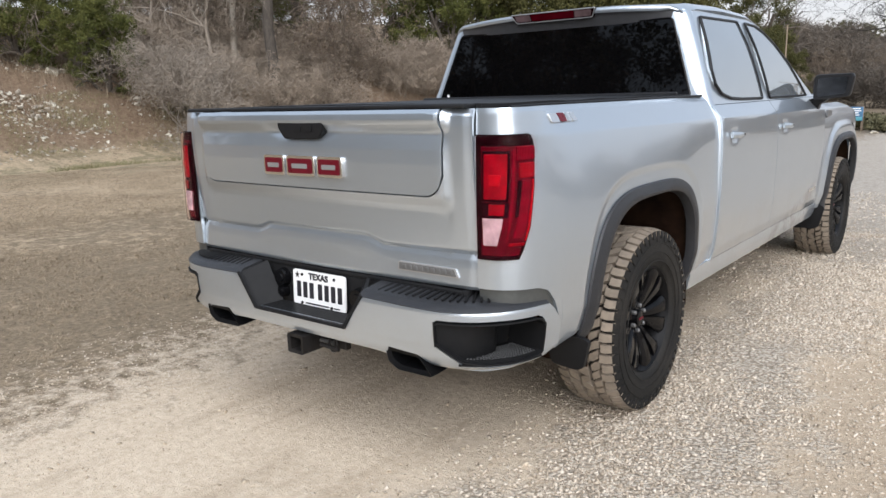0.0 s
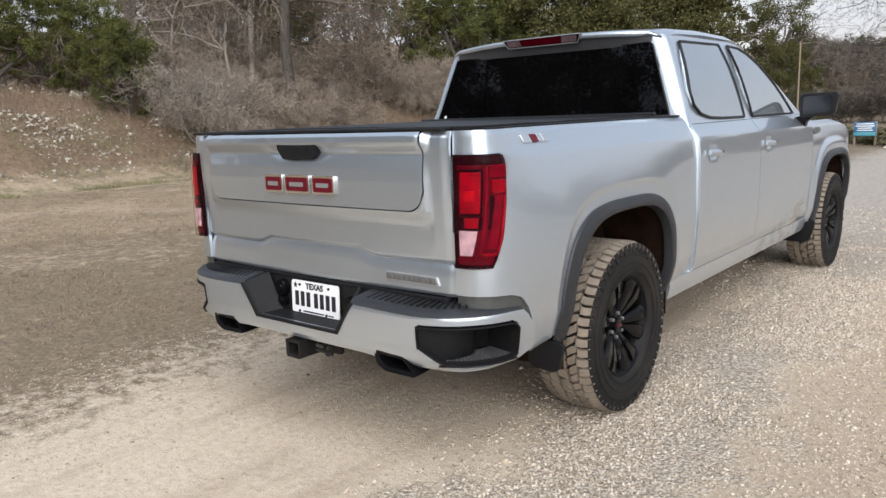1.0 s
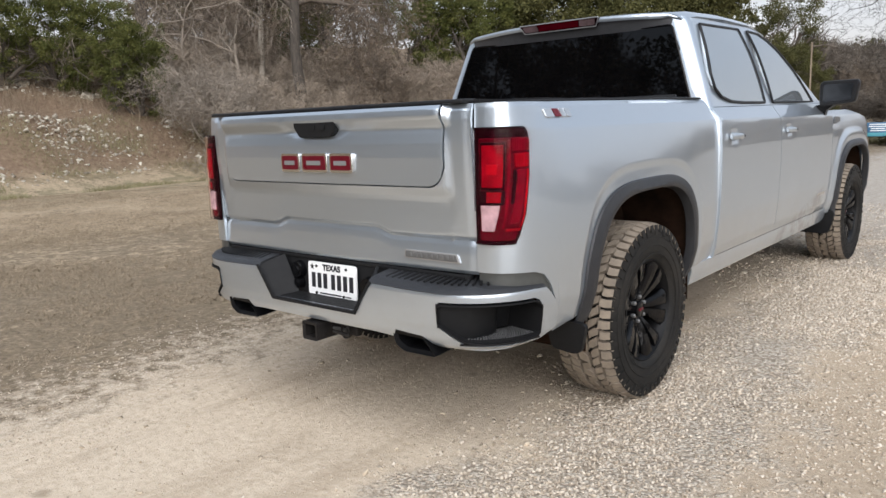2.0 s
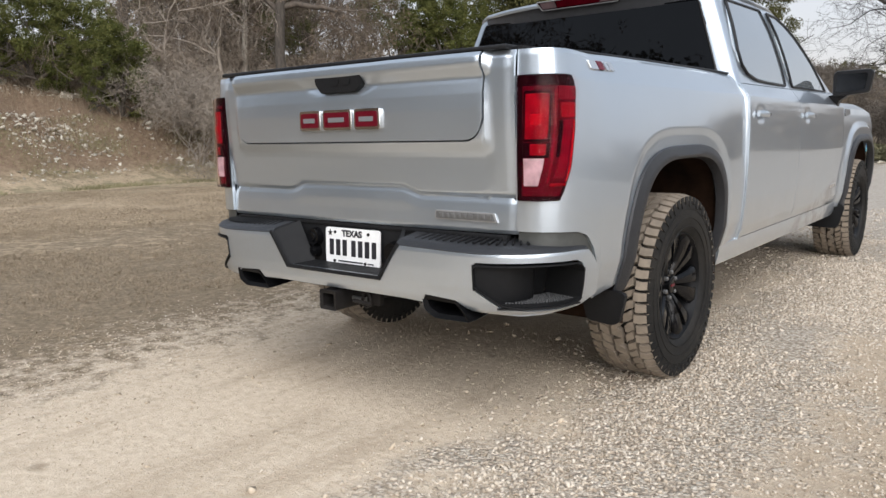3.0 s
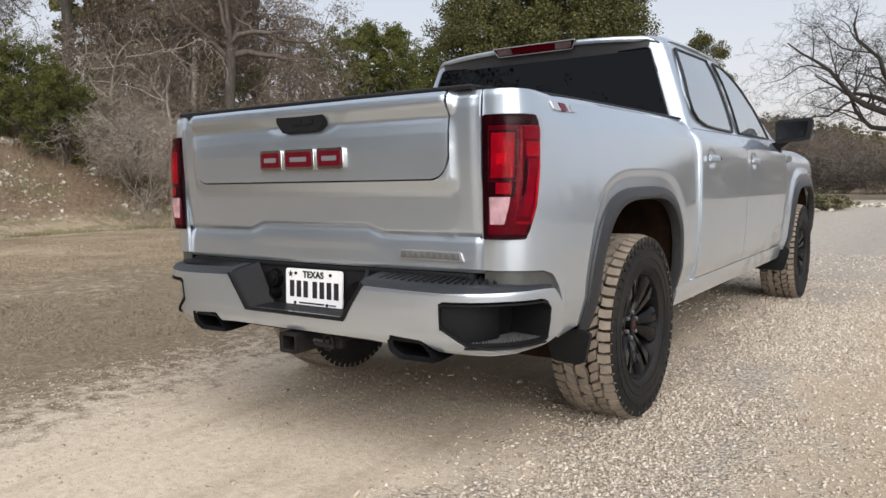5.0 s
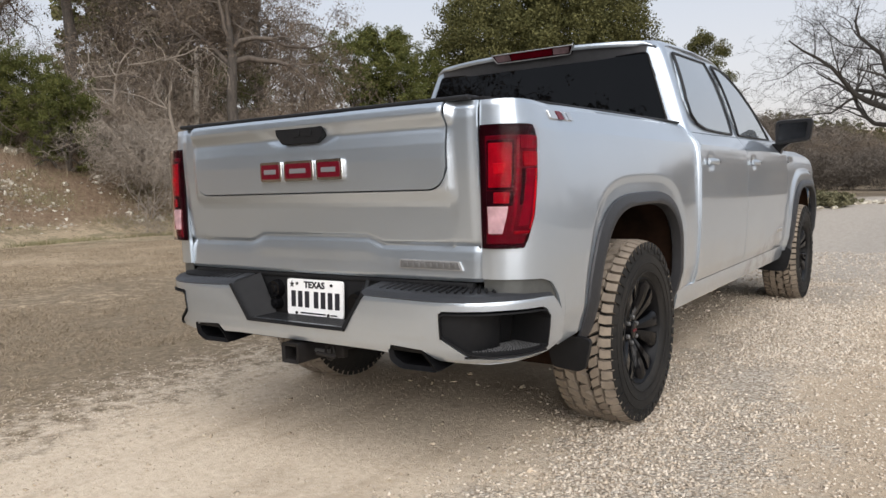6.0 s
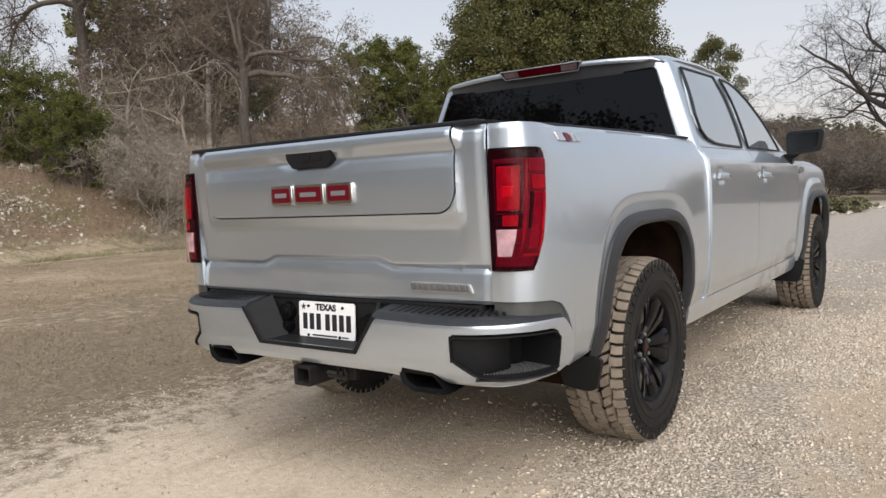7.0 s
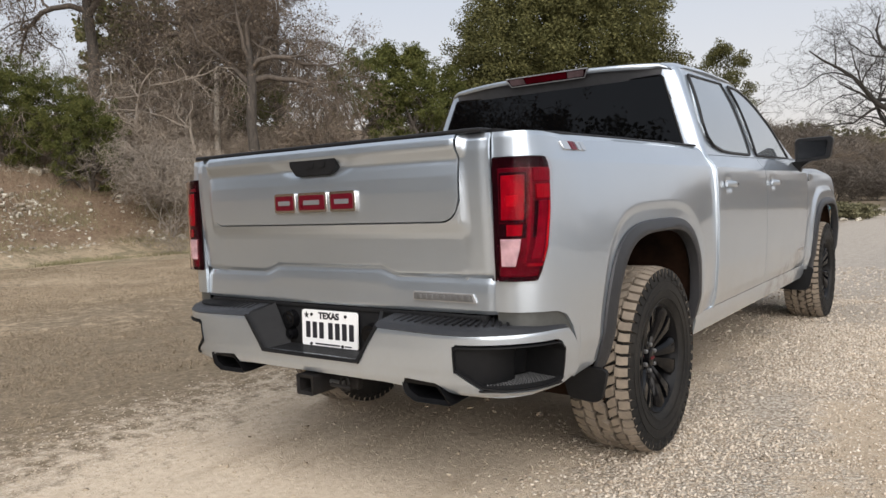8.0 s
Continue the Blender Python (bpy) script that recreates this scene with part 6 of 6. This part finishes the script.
put(mid_oak, -15.6, 66, 90, 0.93)
again(mid_oak, -13.3, 46, 200, 0.30)
again(mid_oak, -14.6, 47, 100, 0.44)
again(mid_oak, -15.2, 45, 10, 0.42)
cedar = evergreen(52, 5.0, 4.4, CEDAR_LEAF, "dark green cedar on the bank", "cedar", clumps=360, per=84, size=0.040, low=0.0, spread=0.27, nlobes=18, fat=1.15, long=2.6)
put(cedar, -66.4, 25.0, 0, 0.63)
cedar2 = evergreen(53, 6.0, 3.8, CEDAR_LEAF, "dark green cedar with a ragged pointed top", "cedar", clumps=360, per=78, size=0.044, low=0.0, spread=0.30, cone=True, nlobes=18, fat=1.15, long=2.4)
put(cedar2, -38.0, 36, 0, 0.95)
again(cedar2, -39.9, 37.5, 120, 0.95)
again(cedar, -36.0, 38, 50, 0.95)
again(cedar, -69.8, 25, 150, 0.66)
again(cedar, -63.3, 24.4, 90, 0.58)
again(cedar, -61.4, 23.8, 30, 0.52)
again(cedar, -49.6, 31, 90, 0.62)
again(cedar, -42.0, 36, 210, 1.0)
for az, dist, s in ((-6.5, 130, 0.40), (-9.0, 118, 0.42), (-7.4, 122, 0.38), (-5.0, 118, 0.42), (-11.0, 120, 0.40), (-2, 125, 0.5), (4, 110, 0.6), (-34.6, 56, 0.42), (-56.6, 40, 0.62), (-53.4, 42, 0.6)):
    again(far_oak, az, dist, az * 37, s)
# brown woods beyond the field
brown = shrub(4, 2.7, "dense brown thicket of bare stems beyond the field", BARK_DARK, 6, (4, 3, 3, 1), 18, 0.020, 0.36)
put(brown, -11.6, 49, 0, 1.0)
for i in range(11):
    again(brown, -11 + i * 1.15, 50 + 5 * math.sin(i * 2.9), i * 61, 1.0 + 0.25 * math.sin(i * 4.1))
for i in range(6):
    again(tf, -11.5 + i * 2.2, 64 + 9 * math.sin(i * 1.9), i * 61, 0.55)
for i in range(9):
    again(brown, -13.5 + i * 1.5, 104 + 5 * math.sin(i * 2.7), i * 67, 2.0 + 0.3 * math.sin(i * 3.7))
for i in range(6):
    again(brown, -14.5 + i * 1.5, 78 + 6 * math.sin(i * 2.2), i * 83, 1.9 + 0.3 * math.sin(i * 3.1))
# woods behind the camera and to the sides
back_oak = evergreen(67, 11.0, 6.0, OAK_LEAF, "tall live oak with an olive-green crown", "live_oak", clumps=300, per=40, size=0.12, low=0.0, spread=0.5, nlobes=16)
put(back_oak, 172, 29, 0, 1.14)
for i in range(1, 15):
    again(back_oak, 172 + i * 5.2, 29 + 3 * math.sin(i * 2.3), i * 47, 1.14 + 0.18 * math.sin(i * 1.7))
for i in range(9):
    again(tf, 178 + i * 7, 26 + 2 * math.sin(i * 3.3), i * 47, 1.62 + 0.15 * math.sin(i * 2.1))
# added oaks out of view on the right; they only shape light and reflections
for i in range(4):
    again(far_oak, 92 + i * 22, 60 + 6 * math.sin(i * 2.3), i * 53, 0.5)
hedge = shrub(6, 2.7, "tall bare thicket along the far side of the field", SHRUBTWIG, 6, (4, 3, 2, 1), 12, 0.03, 0.34)
put(hedge, 4, 44, 0, 2.3)
for i in range(1, 28):
    again(hedge, 4 + i * 3.1, 44 + 3 * math.sin(i * 2.6), i * 71, (2.3 if i < 9 else 1.5) + 0.35 * math.sin(i * 1.9))


# ---- loose stuff ----
def blobs(name, places, radii, mat, seed, squash=0.6, jag=0.28):
    """Many small angular stones as one mesh."""
    rs = np.random.RandomState(seed)
    base = np.array([(-1, -1, -1), (1, -1, -1), (1, 1, -1), (-1, 1, -1), (-1, -1, 1), (1, -1, 1), (1, 1, 1), (-1, 1, 1)], float) * 0.62
    quads = np.array([(0, 3, 2, 1), (4, 5, 6, 7), (0, 1, 5, 4), (1, 2, 6, 5), (2, 3, 7, 6), (3, 0, 4, 7)])
    n = len(places)
    v = base[None] + rs.normal(0, jag, (n, 8, 3))
    v *= np.asarray(radii)[:, None, None] * rs.uniform(0.7, 1.3, (n, 1, 3))
    v[:, :, 2] *= squash
    q = rs.normal(0, 1, (n, 4)) * np.array([1, 0.25, 0.25, 1])
    q /= np.linalg.norm(q, axis=1, keepdims=True)
    w, x, y, z = q.T
    R = np.stack([1 - 2 * (y * y + z * z), 2 * (x * y - z * w), 2 * (x * z + y * w), 2 * (x * y + z * w), 1 - 2 * (x * x + z * z), 2 * (y * z - x * w), 2 * (x * z - y * w), 2 * (y * z + x * w), 1 - 2 * (x * x + y * y)], axis=1).reshape(n, 3, 3)
    v = np.einsum("nij,nkj->nki", R, v) + np.asarray(places)[:, None]
    f = (quads[None] + 8 * np.arange(n)[:, None, None]).reshape(-1)
    me = bpy.data.meshes.new(name)
    me.vertices.add(n * 8)
    me.vertices.foreach_set("co", v.ravel())
    me.loops.add(n * 24)
    me.loops.foreach_set("vertex_index", f)
    me.polygons.add(n * 6)
    me.polygons.foreach_set("loop_start", np.arange(0, n * 24, 4))
    me.polygons.foreach_set("loop_total", np.full(n * 6, 4))
    me.update()
    me.validate()
    me.materials.append(mat)
    return new(name, me)


def stone_mat(name, lo, mid, hi):
    m, nt, b = nodes_of(name)
    g = nt.nodes.new("ShaderNodeNewGeometry")
    f = noise_tex(nt, 60, 4, 0.6, g.outputs["Position"])
    s = maths(nt, "ADD", maths(nt, "MULTIPLY", g.outputs["Random Per Island"], 0.75), maths(nt, "MULTIPLY", f, 0.25))
    nt.links.new(ramp(nt, s, [(0.1, lo), (0.45, mid), (0.85, hi)]), b.inputs["Base Color"])
    b.inputs["Roughness"].default_value = 0.9
    bump(nt, b, f, 0.4, 0.004)
    return m


GRAVEL = stone_mat("gravel_stone", (0.28, 0.225, 0.162), (0.52, 0.435, 0.337), (0.65, 0.57, 0.47))
ROCK = stone_mat("limestone", (0.20, 0.17, 0.125), (0.36, 0.32, 0.25), (0.54, 0.495, 0.40))
RUBBLE = stone_mat("rubble_stone", (0.20, 0.168, 0.127), (0.36, 0.315, 0.25), (0.56, 0.515, 0.425))
rs = np.random.RandomState(3)
places, radii = [], []


def strew(n, x0, x1, y0, y1, r0, r1, soft=0.0, hole=0.0):
    for _ in range(n):
        x, y = rs.uniform(x0, x1), rs.uniform(y0, y1)
        if soft:
            x = rs.normal((x0 + x1) / 2, (x1 - x0) * soft)
        if hole and noise.noise((x * 1.3, y * 1.3, 1.5)) < hole - 1 + rs.uniform(-0.3, 0.3):
            continue
        r = r0 + (r1 - r0) * rs.rand() ** 2.2
        places.append((x, y, ground_z(x, y) + r * 0.25))
        radii.append(r)


strew(46000, 0.75, 1.65, -0.6, 6.0, 0.003, 0.0100, 0.34, 0.86)
strew(1200, -1.9, -0.9, -1.6, 2.5, 0.003, 0.008, 0.36)
strew(12000, 1.3, 2.8, 0.2, 4.5, 0.003, 0.009)
strew(5500, -1.0, 2.2, 3.5, 9.0, 0.006, 0.015)
tagged(blobs("gravel", places, radii, GRAVEL, 4), "loose pale crushed limestone gravel on the drive", "gravel", kind="stuff")

GRIT = stone_mat("grit", (0.34, 0.265, 0.185), (0.48, 0.39, 0.285), (0.58, 0.49, 0.375))
places, radii = [], []
strew(5000, -1.9, -0.8, -1.6, 2.5, 0.002, 0.0065, 0.36)
strew(4000, -1.3, 0.95, -0.95, 1.4, 0.002, 0.0052)
strew(7000, 1.4, 3.0, -0.4, 2.6, 0.002, 0.0055)
strew(60, -1.0, 1.0, -0.8, 1.8, 0.008, 0.018)
tagged(blobs("grit", places, radii, GRIT, 14, 0.45), "fine tan grit and small clods in the wheel tracks", "grit", kind="stuff")

# limestone rubble on the bank
places, radii = [], []
for _ in range(11000):
    az = rs.uniform(-77, -61) if rs.rand() < 0.7 else rs.uniform(-62, -38)
    d = rs.uniform(17, 25)
    x, y, z = at(az, d)
    u = bank_u(x, y)
    if u < 0.3 or noise.noise((x * 0.5, y * 0.5, 4)) < -0.06 + rs.uniform(-0.2, 0.2):
        continue
    r = 0.011 + 0.065 * rs.rand() ** 4.0
    places.append((x, y, z + r * 0.2))
    radii.append(r)
tagged(blobs("rubble", places, radii, RUBBLE, 5), "pale limestone rubble scattered over the bank", "rubble", kind="stuff")


def boulder(seed, r):
    b = bmesh.new()
    bmesh.ops.create_icosphere(b, subdivisions=2, radius=r)
    for v in b.verts:
        k = 1 + 0.55 * noise.noise(v.co * (1.6 / r) + Vector((seed, 0, 0))) + 0.40 * noise.noise(v.co * (3.4 / r))
        v.co = v.co * k
        v.co.z *= 0.62
    me = finish("rock", b, ROCK, 18)
    return me


rocks = [boulder(s, 0.24) for s in (1, 5, 9)]
for i, (az, d, s) in enumerate(((-64.6, 20.2, 1.1), (-65.4, 20.6, 0.7), (-63.9, 20.4, 0.6), (-57.6, 17.6, 0.6), (-56.9, 17.2, 0.5), (-55.6, 17.5, 0.7), (-54.6, 17.9, 0.6), (-53.5, 18.6, 0.6), (-59.5, 19.2, 0.5),
                                (-68.5, 21.0, 1.0), (-67.2, 21.6, 0.9), (-69.6, 21.9, 1.2), (-71.0, 20.8, 0.9), (-50.0, 19.5, 0.6), (-48.0, 20.0, 0.8), (-46.5, 20.8, 0.6), (-44.0, 21.5, 0.8), (-42.5, 22.5, 0.6), (-61.5, 18.4, 0.4))):
    o = new("rock", rocks[i % 3])
    x, y, z = at(az, d + 4.2)
    o.matrix_basis = pose(x, y, z - 0.01, 0, 0, i * 70) @ Matrix.Diagonal((s, s * 0.8, s, 1))
    tagged(o, "pale grey limestone rock half sunk in the bank", "rock", "rocks on the bank")

# dry grass and brush
STRAW = foliage("straw", ((0.15, 0.115, 0.075), (0.265, 0.207, 0.142), (0.39, 0.315, 0.218)))
BRUSH = foliage("brush", ((0.13, 0.095, 0.065), (0.23, 0.175, 0.12), (0.34, 0.275, 0.195)))


def blades(name, pts, hts, width, mat, seed, lean=0.5):
    rs2 = np.random.RandomState(seed)
    p = np.asarray(pts)
    n = len(p)
    h = np.asarray(hts)[:, None]
    a = rs2.uniform(0, math.tau, n)
    s = np.stack([np.cos(a), np.sin(a), np.zeros(n)], 1) * width * rs2.uniform(0.6, 1.4, (n, 1))
    tip = p + np.concatenate([rs2.normal(0, lean, (n, 2)) * h, h], 1)
    v = np.stack([p - s, p + s, tip], 1).reshape(-1, 3)
    me = bpy.data.meshes.new(name)
    me.vertices.add(n * 3)
    me.vertices.foreach_set("co", v.ravel())
    me.loops.add(n * 3)
    me.loops.foreach_set("vertex_index", np.arange(n * 3))
    me.polygons.add(n)
    me.polygons.foreach_set("loop_start", np.arange(0, n * 3, 3))
    me.polygons.foreach_set("loop_total", np.full(n, 3))
    me.update()
    me.materials.append(mat)
    return new(name, me)


pts, hts = [], []
while len(pts) < 210000:
    az, d = rs.uniform(-78, -40), 3.5 + 14.5 * rs.rand() ** 0.8
    x, y = EYE.x + d * math.sin(radians(az)), EYE.y + d * math.cos(radians(az))
    if x > -1.75 + 0.25 * noise.noise((x, y, 0)) or bank_u(x, y) > 1.0:
        continue
    if noise.noise((x * 0.6, y * 0.6, 9)) + 0.5 * noise.noise((x * 2.5, y * 2.5, 3)) < 0.5 * sm(-8.0, -2.6, x) + rs.uniform(-0.7, 0.5):
        continue
    pts.append((x, y, ground_z(x, y) - 0.003))
    hts.append(rs.uniform(0.010, 0.036))
tagged(blades("dry_grass", pts, hts, 0.0026, STRAW, 7, 1.3), "short dry straw-coloured lawn grass", "grass", kind="stuff")
pts, hts = [], []
while len(pts) < 26000:
    az, d = rs.uniform(-78, -30), rs.uniform(19, 36)
    x, y, z = at(az, d)
    u = bank_u(x, y)
    if u < 0.2 or noise.noise((x * 0.45, y * 0.45, 12)) < 0.30 - 0.12 * u + rs.uniform(-0.3, 0.2):
        continue
    pts.append((x, y, z - 0.01))
    hts.append(rs.uniform(0.1, 0.35) + min(0.8, max(0, u - 3) * 0.10) * rs.rand())
tagged(blades("brush", pts, hts, 0.007, BRUSH, 8, 0.35), "dry brown brush and weeds on the bank", "brush", kind="stuff")


# ---- beyond the drive ----
SIGNBLUE = simple("sign_blue", (0.04, 0.12, 0.22), 0.5)
SIGNTEAL = simple("sign_teal", (0.07, 0.26, 0.30), 0.5)
WOOD = simple("post_wood", (0.22, 0.17, 0.12), 0.8, var=0.3)
GLOBE = foliage("shrub_leaves", ((0.055, 0.052, 0.028), (0.115, 0.108, 0.06), (0.19, 0.172, 0.10)))

sign = thing("sign", "blue and teal notice board on two posts beside the road", "sign", loc=at(-9.6, 25.0))
bm = bmesh.new()
box(bm, -0.29, 0.29, -0.02, 0.02, 0.30, 0.70, 0.008)
board = part("board", bm, SIGNBLUE, sign)
bm = bmesh.new()
box(bm, -0.275, 0.275, -0.026, -0.018, 0.31, 0.41, 0.002)
part("lower_panel", bm, SIGNTEAL, board)
for k, (w, z0) in enumerate(((0.22, 0.635), (0.24, 0.575), (0.18, 0.515), (0.20, 0.455))):
    bm = bmesh.new()
    box(bm, -w, w, -0.026, -0.018, z0, z0 + 0.026, 0.002)
    part("text_bar", bm, WHITEPLATE, board)
for x0 in (-0.27, 0.27):
    bm = bmesh.new()
    box(bm, x0 - 0.03, x0 + 0.03, 0.02, 0.07, -0.1, 0.72, 0.006)
    part("post", bm, WOOD, sign)

pole = thing("pole", "thin weathered wooden pole standing in the field", "pole", loc=at(-13.9, 32.0))
bm = bmesh.new()
tube(bm, [(0, 0, -0.2), (0.01, 0, 2.0), (0.02, 0, 3.6)], [0.034, 0.030, 0.026], 10)
part("shaft", bm, WOOD, pole)
bm = bmesh.new()
tube(bm, [(0.02, 0, 3.6), (0.02, 0, 3.64)], [0.032, 0.02], 10)
part("pole_cap", bm, STEEL, pole)


def low_bush(seed, w, h):
    ob = thing("low_bush", "low green bush in a stony bed beside the road", "bush", "bushes beside the road")
    r2 = random.Random(seed)
    st, tips = Sticks(), []
    for k in range(6):
        a = r2.random() * math.tau
        grow(st, r2, Vector((0, 0, -0.05)), Vector((math.cos(a) * 0.8, math.sin(a) * 0.8, 1)).normalized(), h * 0.6, 0.012, 0, 2, (4, 3), tips, 0.25, 0, 0.05, (25, 60), 0.6, 3)
    mesh_child("stem", st.mesh("stem", TWIG), ob)
    cs = [(r2.gauss(0, w * 0.3), r2.gauss(0, w * 0.3), h * r2.uniform(0.2, 0.9)) for _ in range(90)]
    mesh_child("crown", leaf_mesh("crown", cs, 0.12, 45, 0.045, GLOBE, seed), ob)
    return ob


lb = low_bush(71, 0.8, 0.42)
put(lb, -7.6, 24.5, 0, 1.0)
again(lb, -7.0, 25.5, 120, 0.9)
again(lb, -8.6, 26.0, 220, 1.1)
again(lb, -9.9, 27.0, 60, 1.0)
again(lb, -11.2, 28.0, 160, 1.2)
for i, (az, d, s) in enumerate(((-6.2, 27, 0.9), (-5.6, 27.5, 1.1), (-5.0, 28, 0.8), (-4.4, 27.3, 1.0), (-7.3, 23.6, 0.6), (-8.2, 23.8, 0.5))):
    o = new("rock", rocks[i % 3])
    x, y, z = at(az, d)
    o.matrix_basis = pose(x, y, z + 0.03, 0, 0, i * 70) @ Matrix.Diagonal((s * 0.9, s * 0.7, s * 0.6, 1))
    tagged(o, "pale limestone rock edging a bed beside the road", "rock", "rocks beside the road")

GREENSTRAW = foliage("bank_grass", ((0.11, 0.105, 0.05), (0.21, 0.19, 0.10), (0.35, 0.31, 0.18)))
pts, hts = [], []
while len(pts) < 26000:
    az, d = rs.uniform(-78, -46), rs.uniform(17.5, 24)
    x, y, z = at(az, d)
    u = bank_u(x, y)
    if u < -0.8 or u > 3.5 or noise.noise((x * 0.7, y * 0.7, 21)) < rs.uniform(-0.4, 0.3):
        continue
    pts.append((x, y, z - 0.005))
    hts.append(rs.uniform(0.04, 0.13))
tagged(blades("bank_grass", pts, hts, 0.006, GREENSTRAW, 18, 0.6), "sparse greenish grass at the foot of the bank", "grass", kind="stuff")
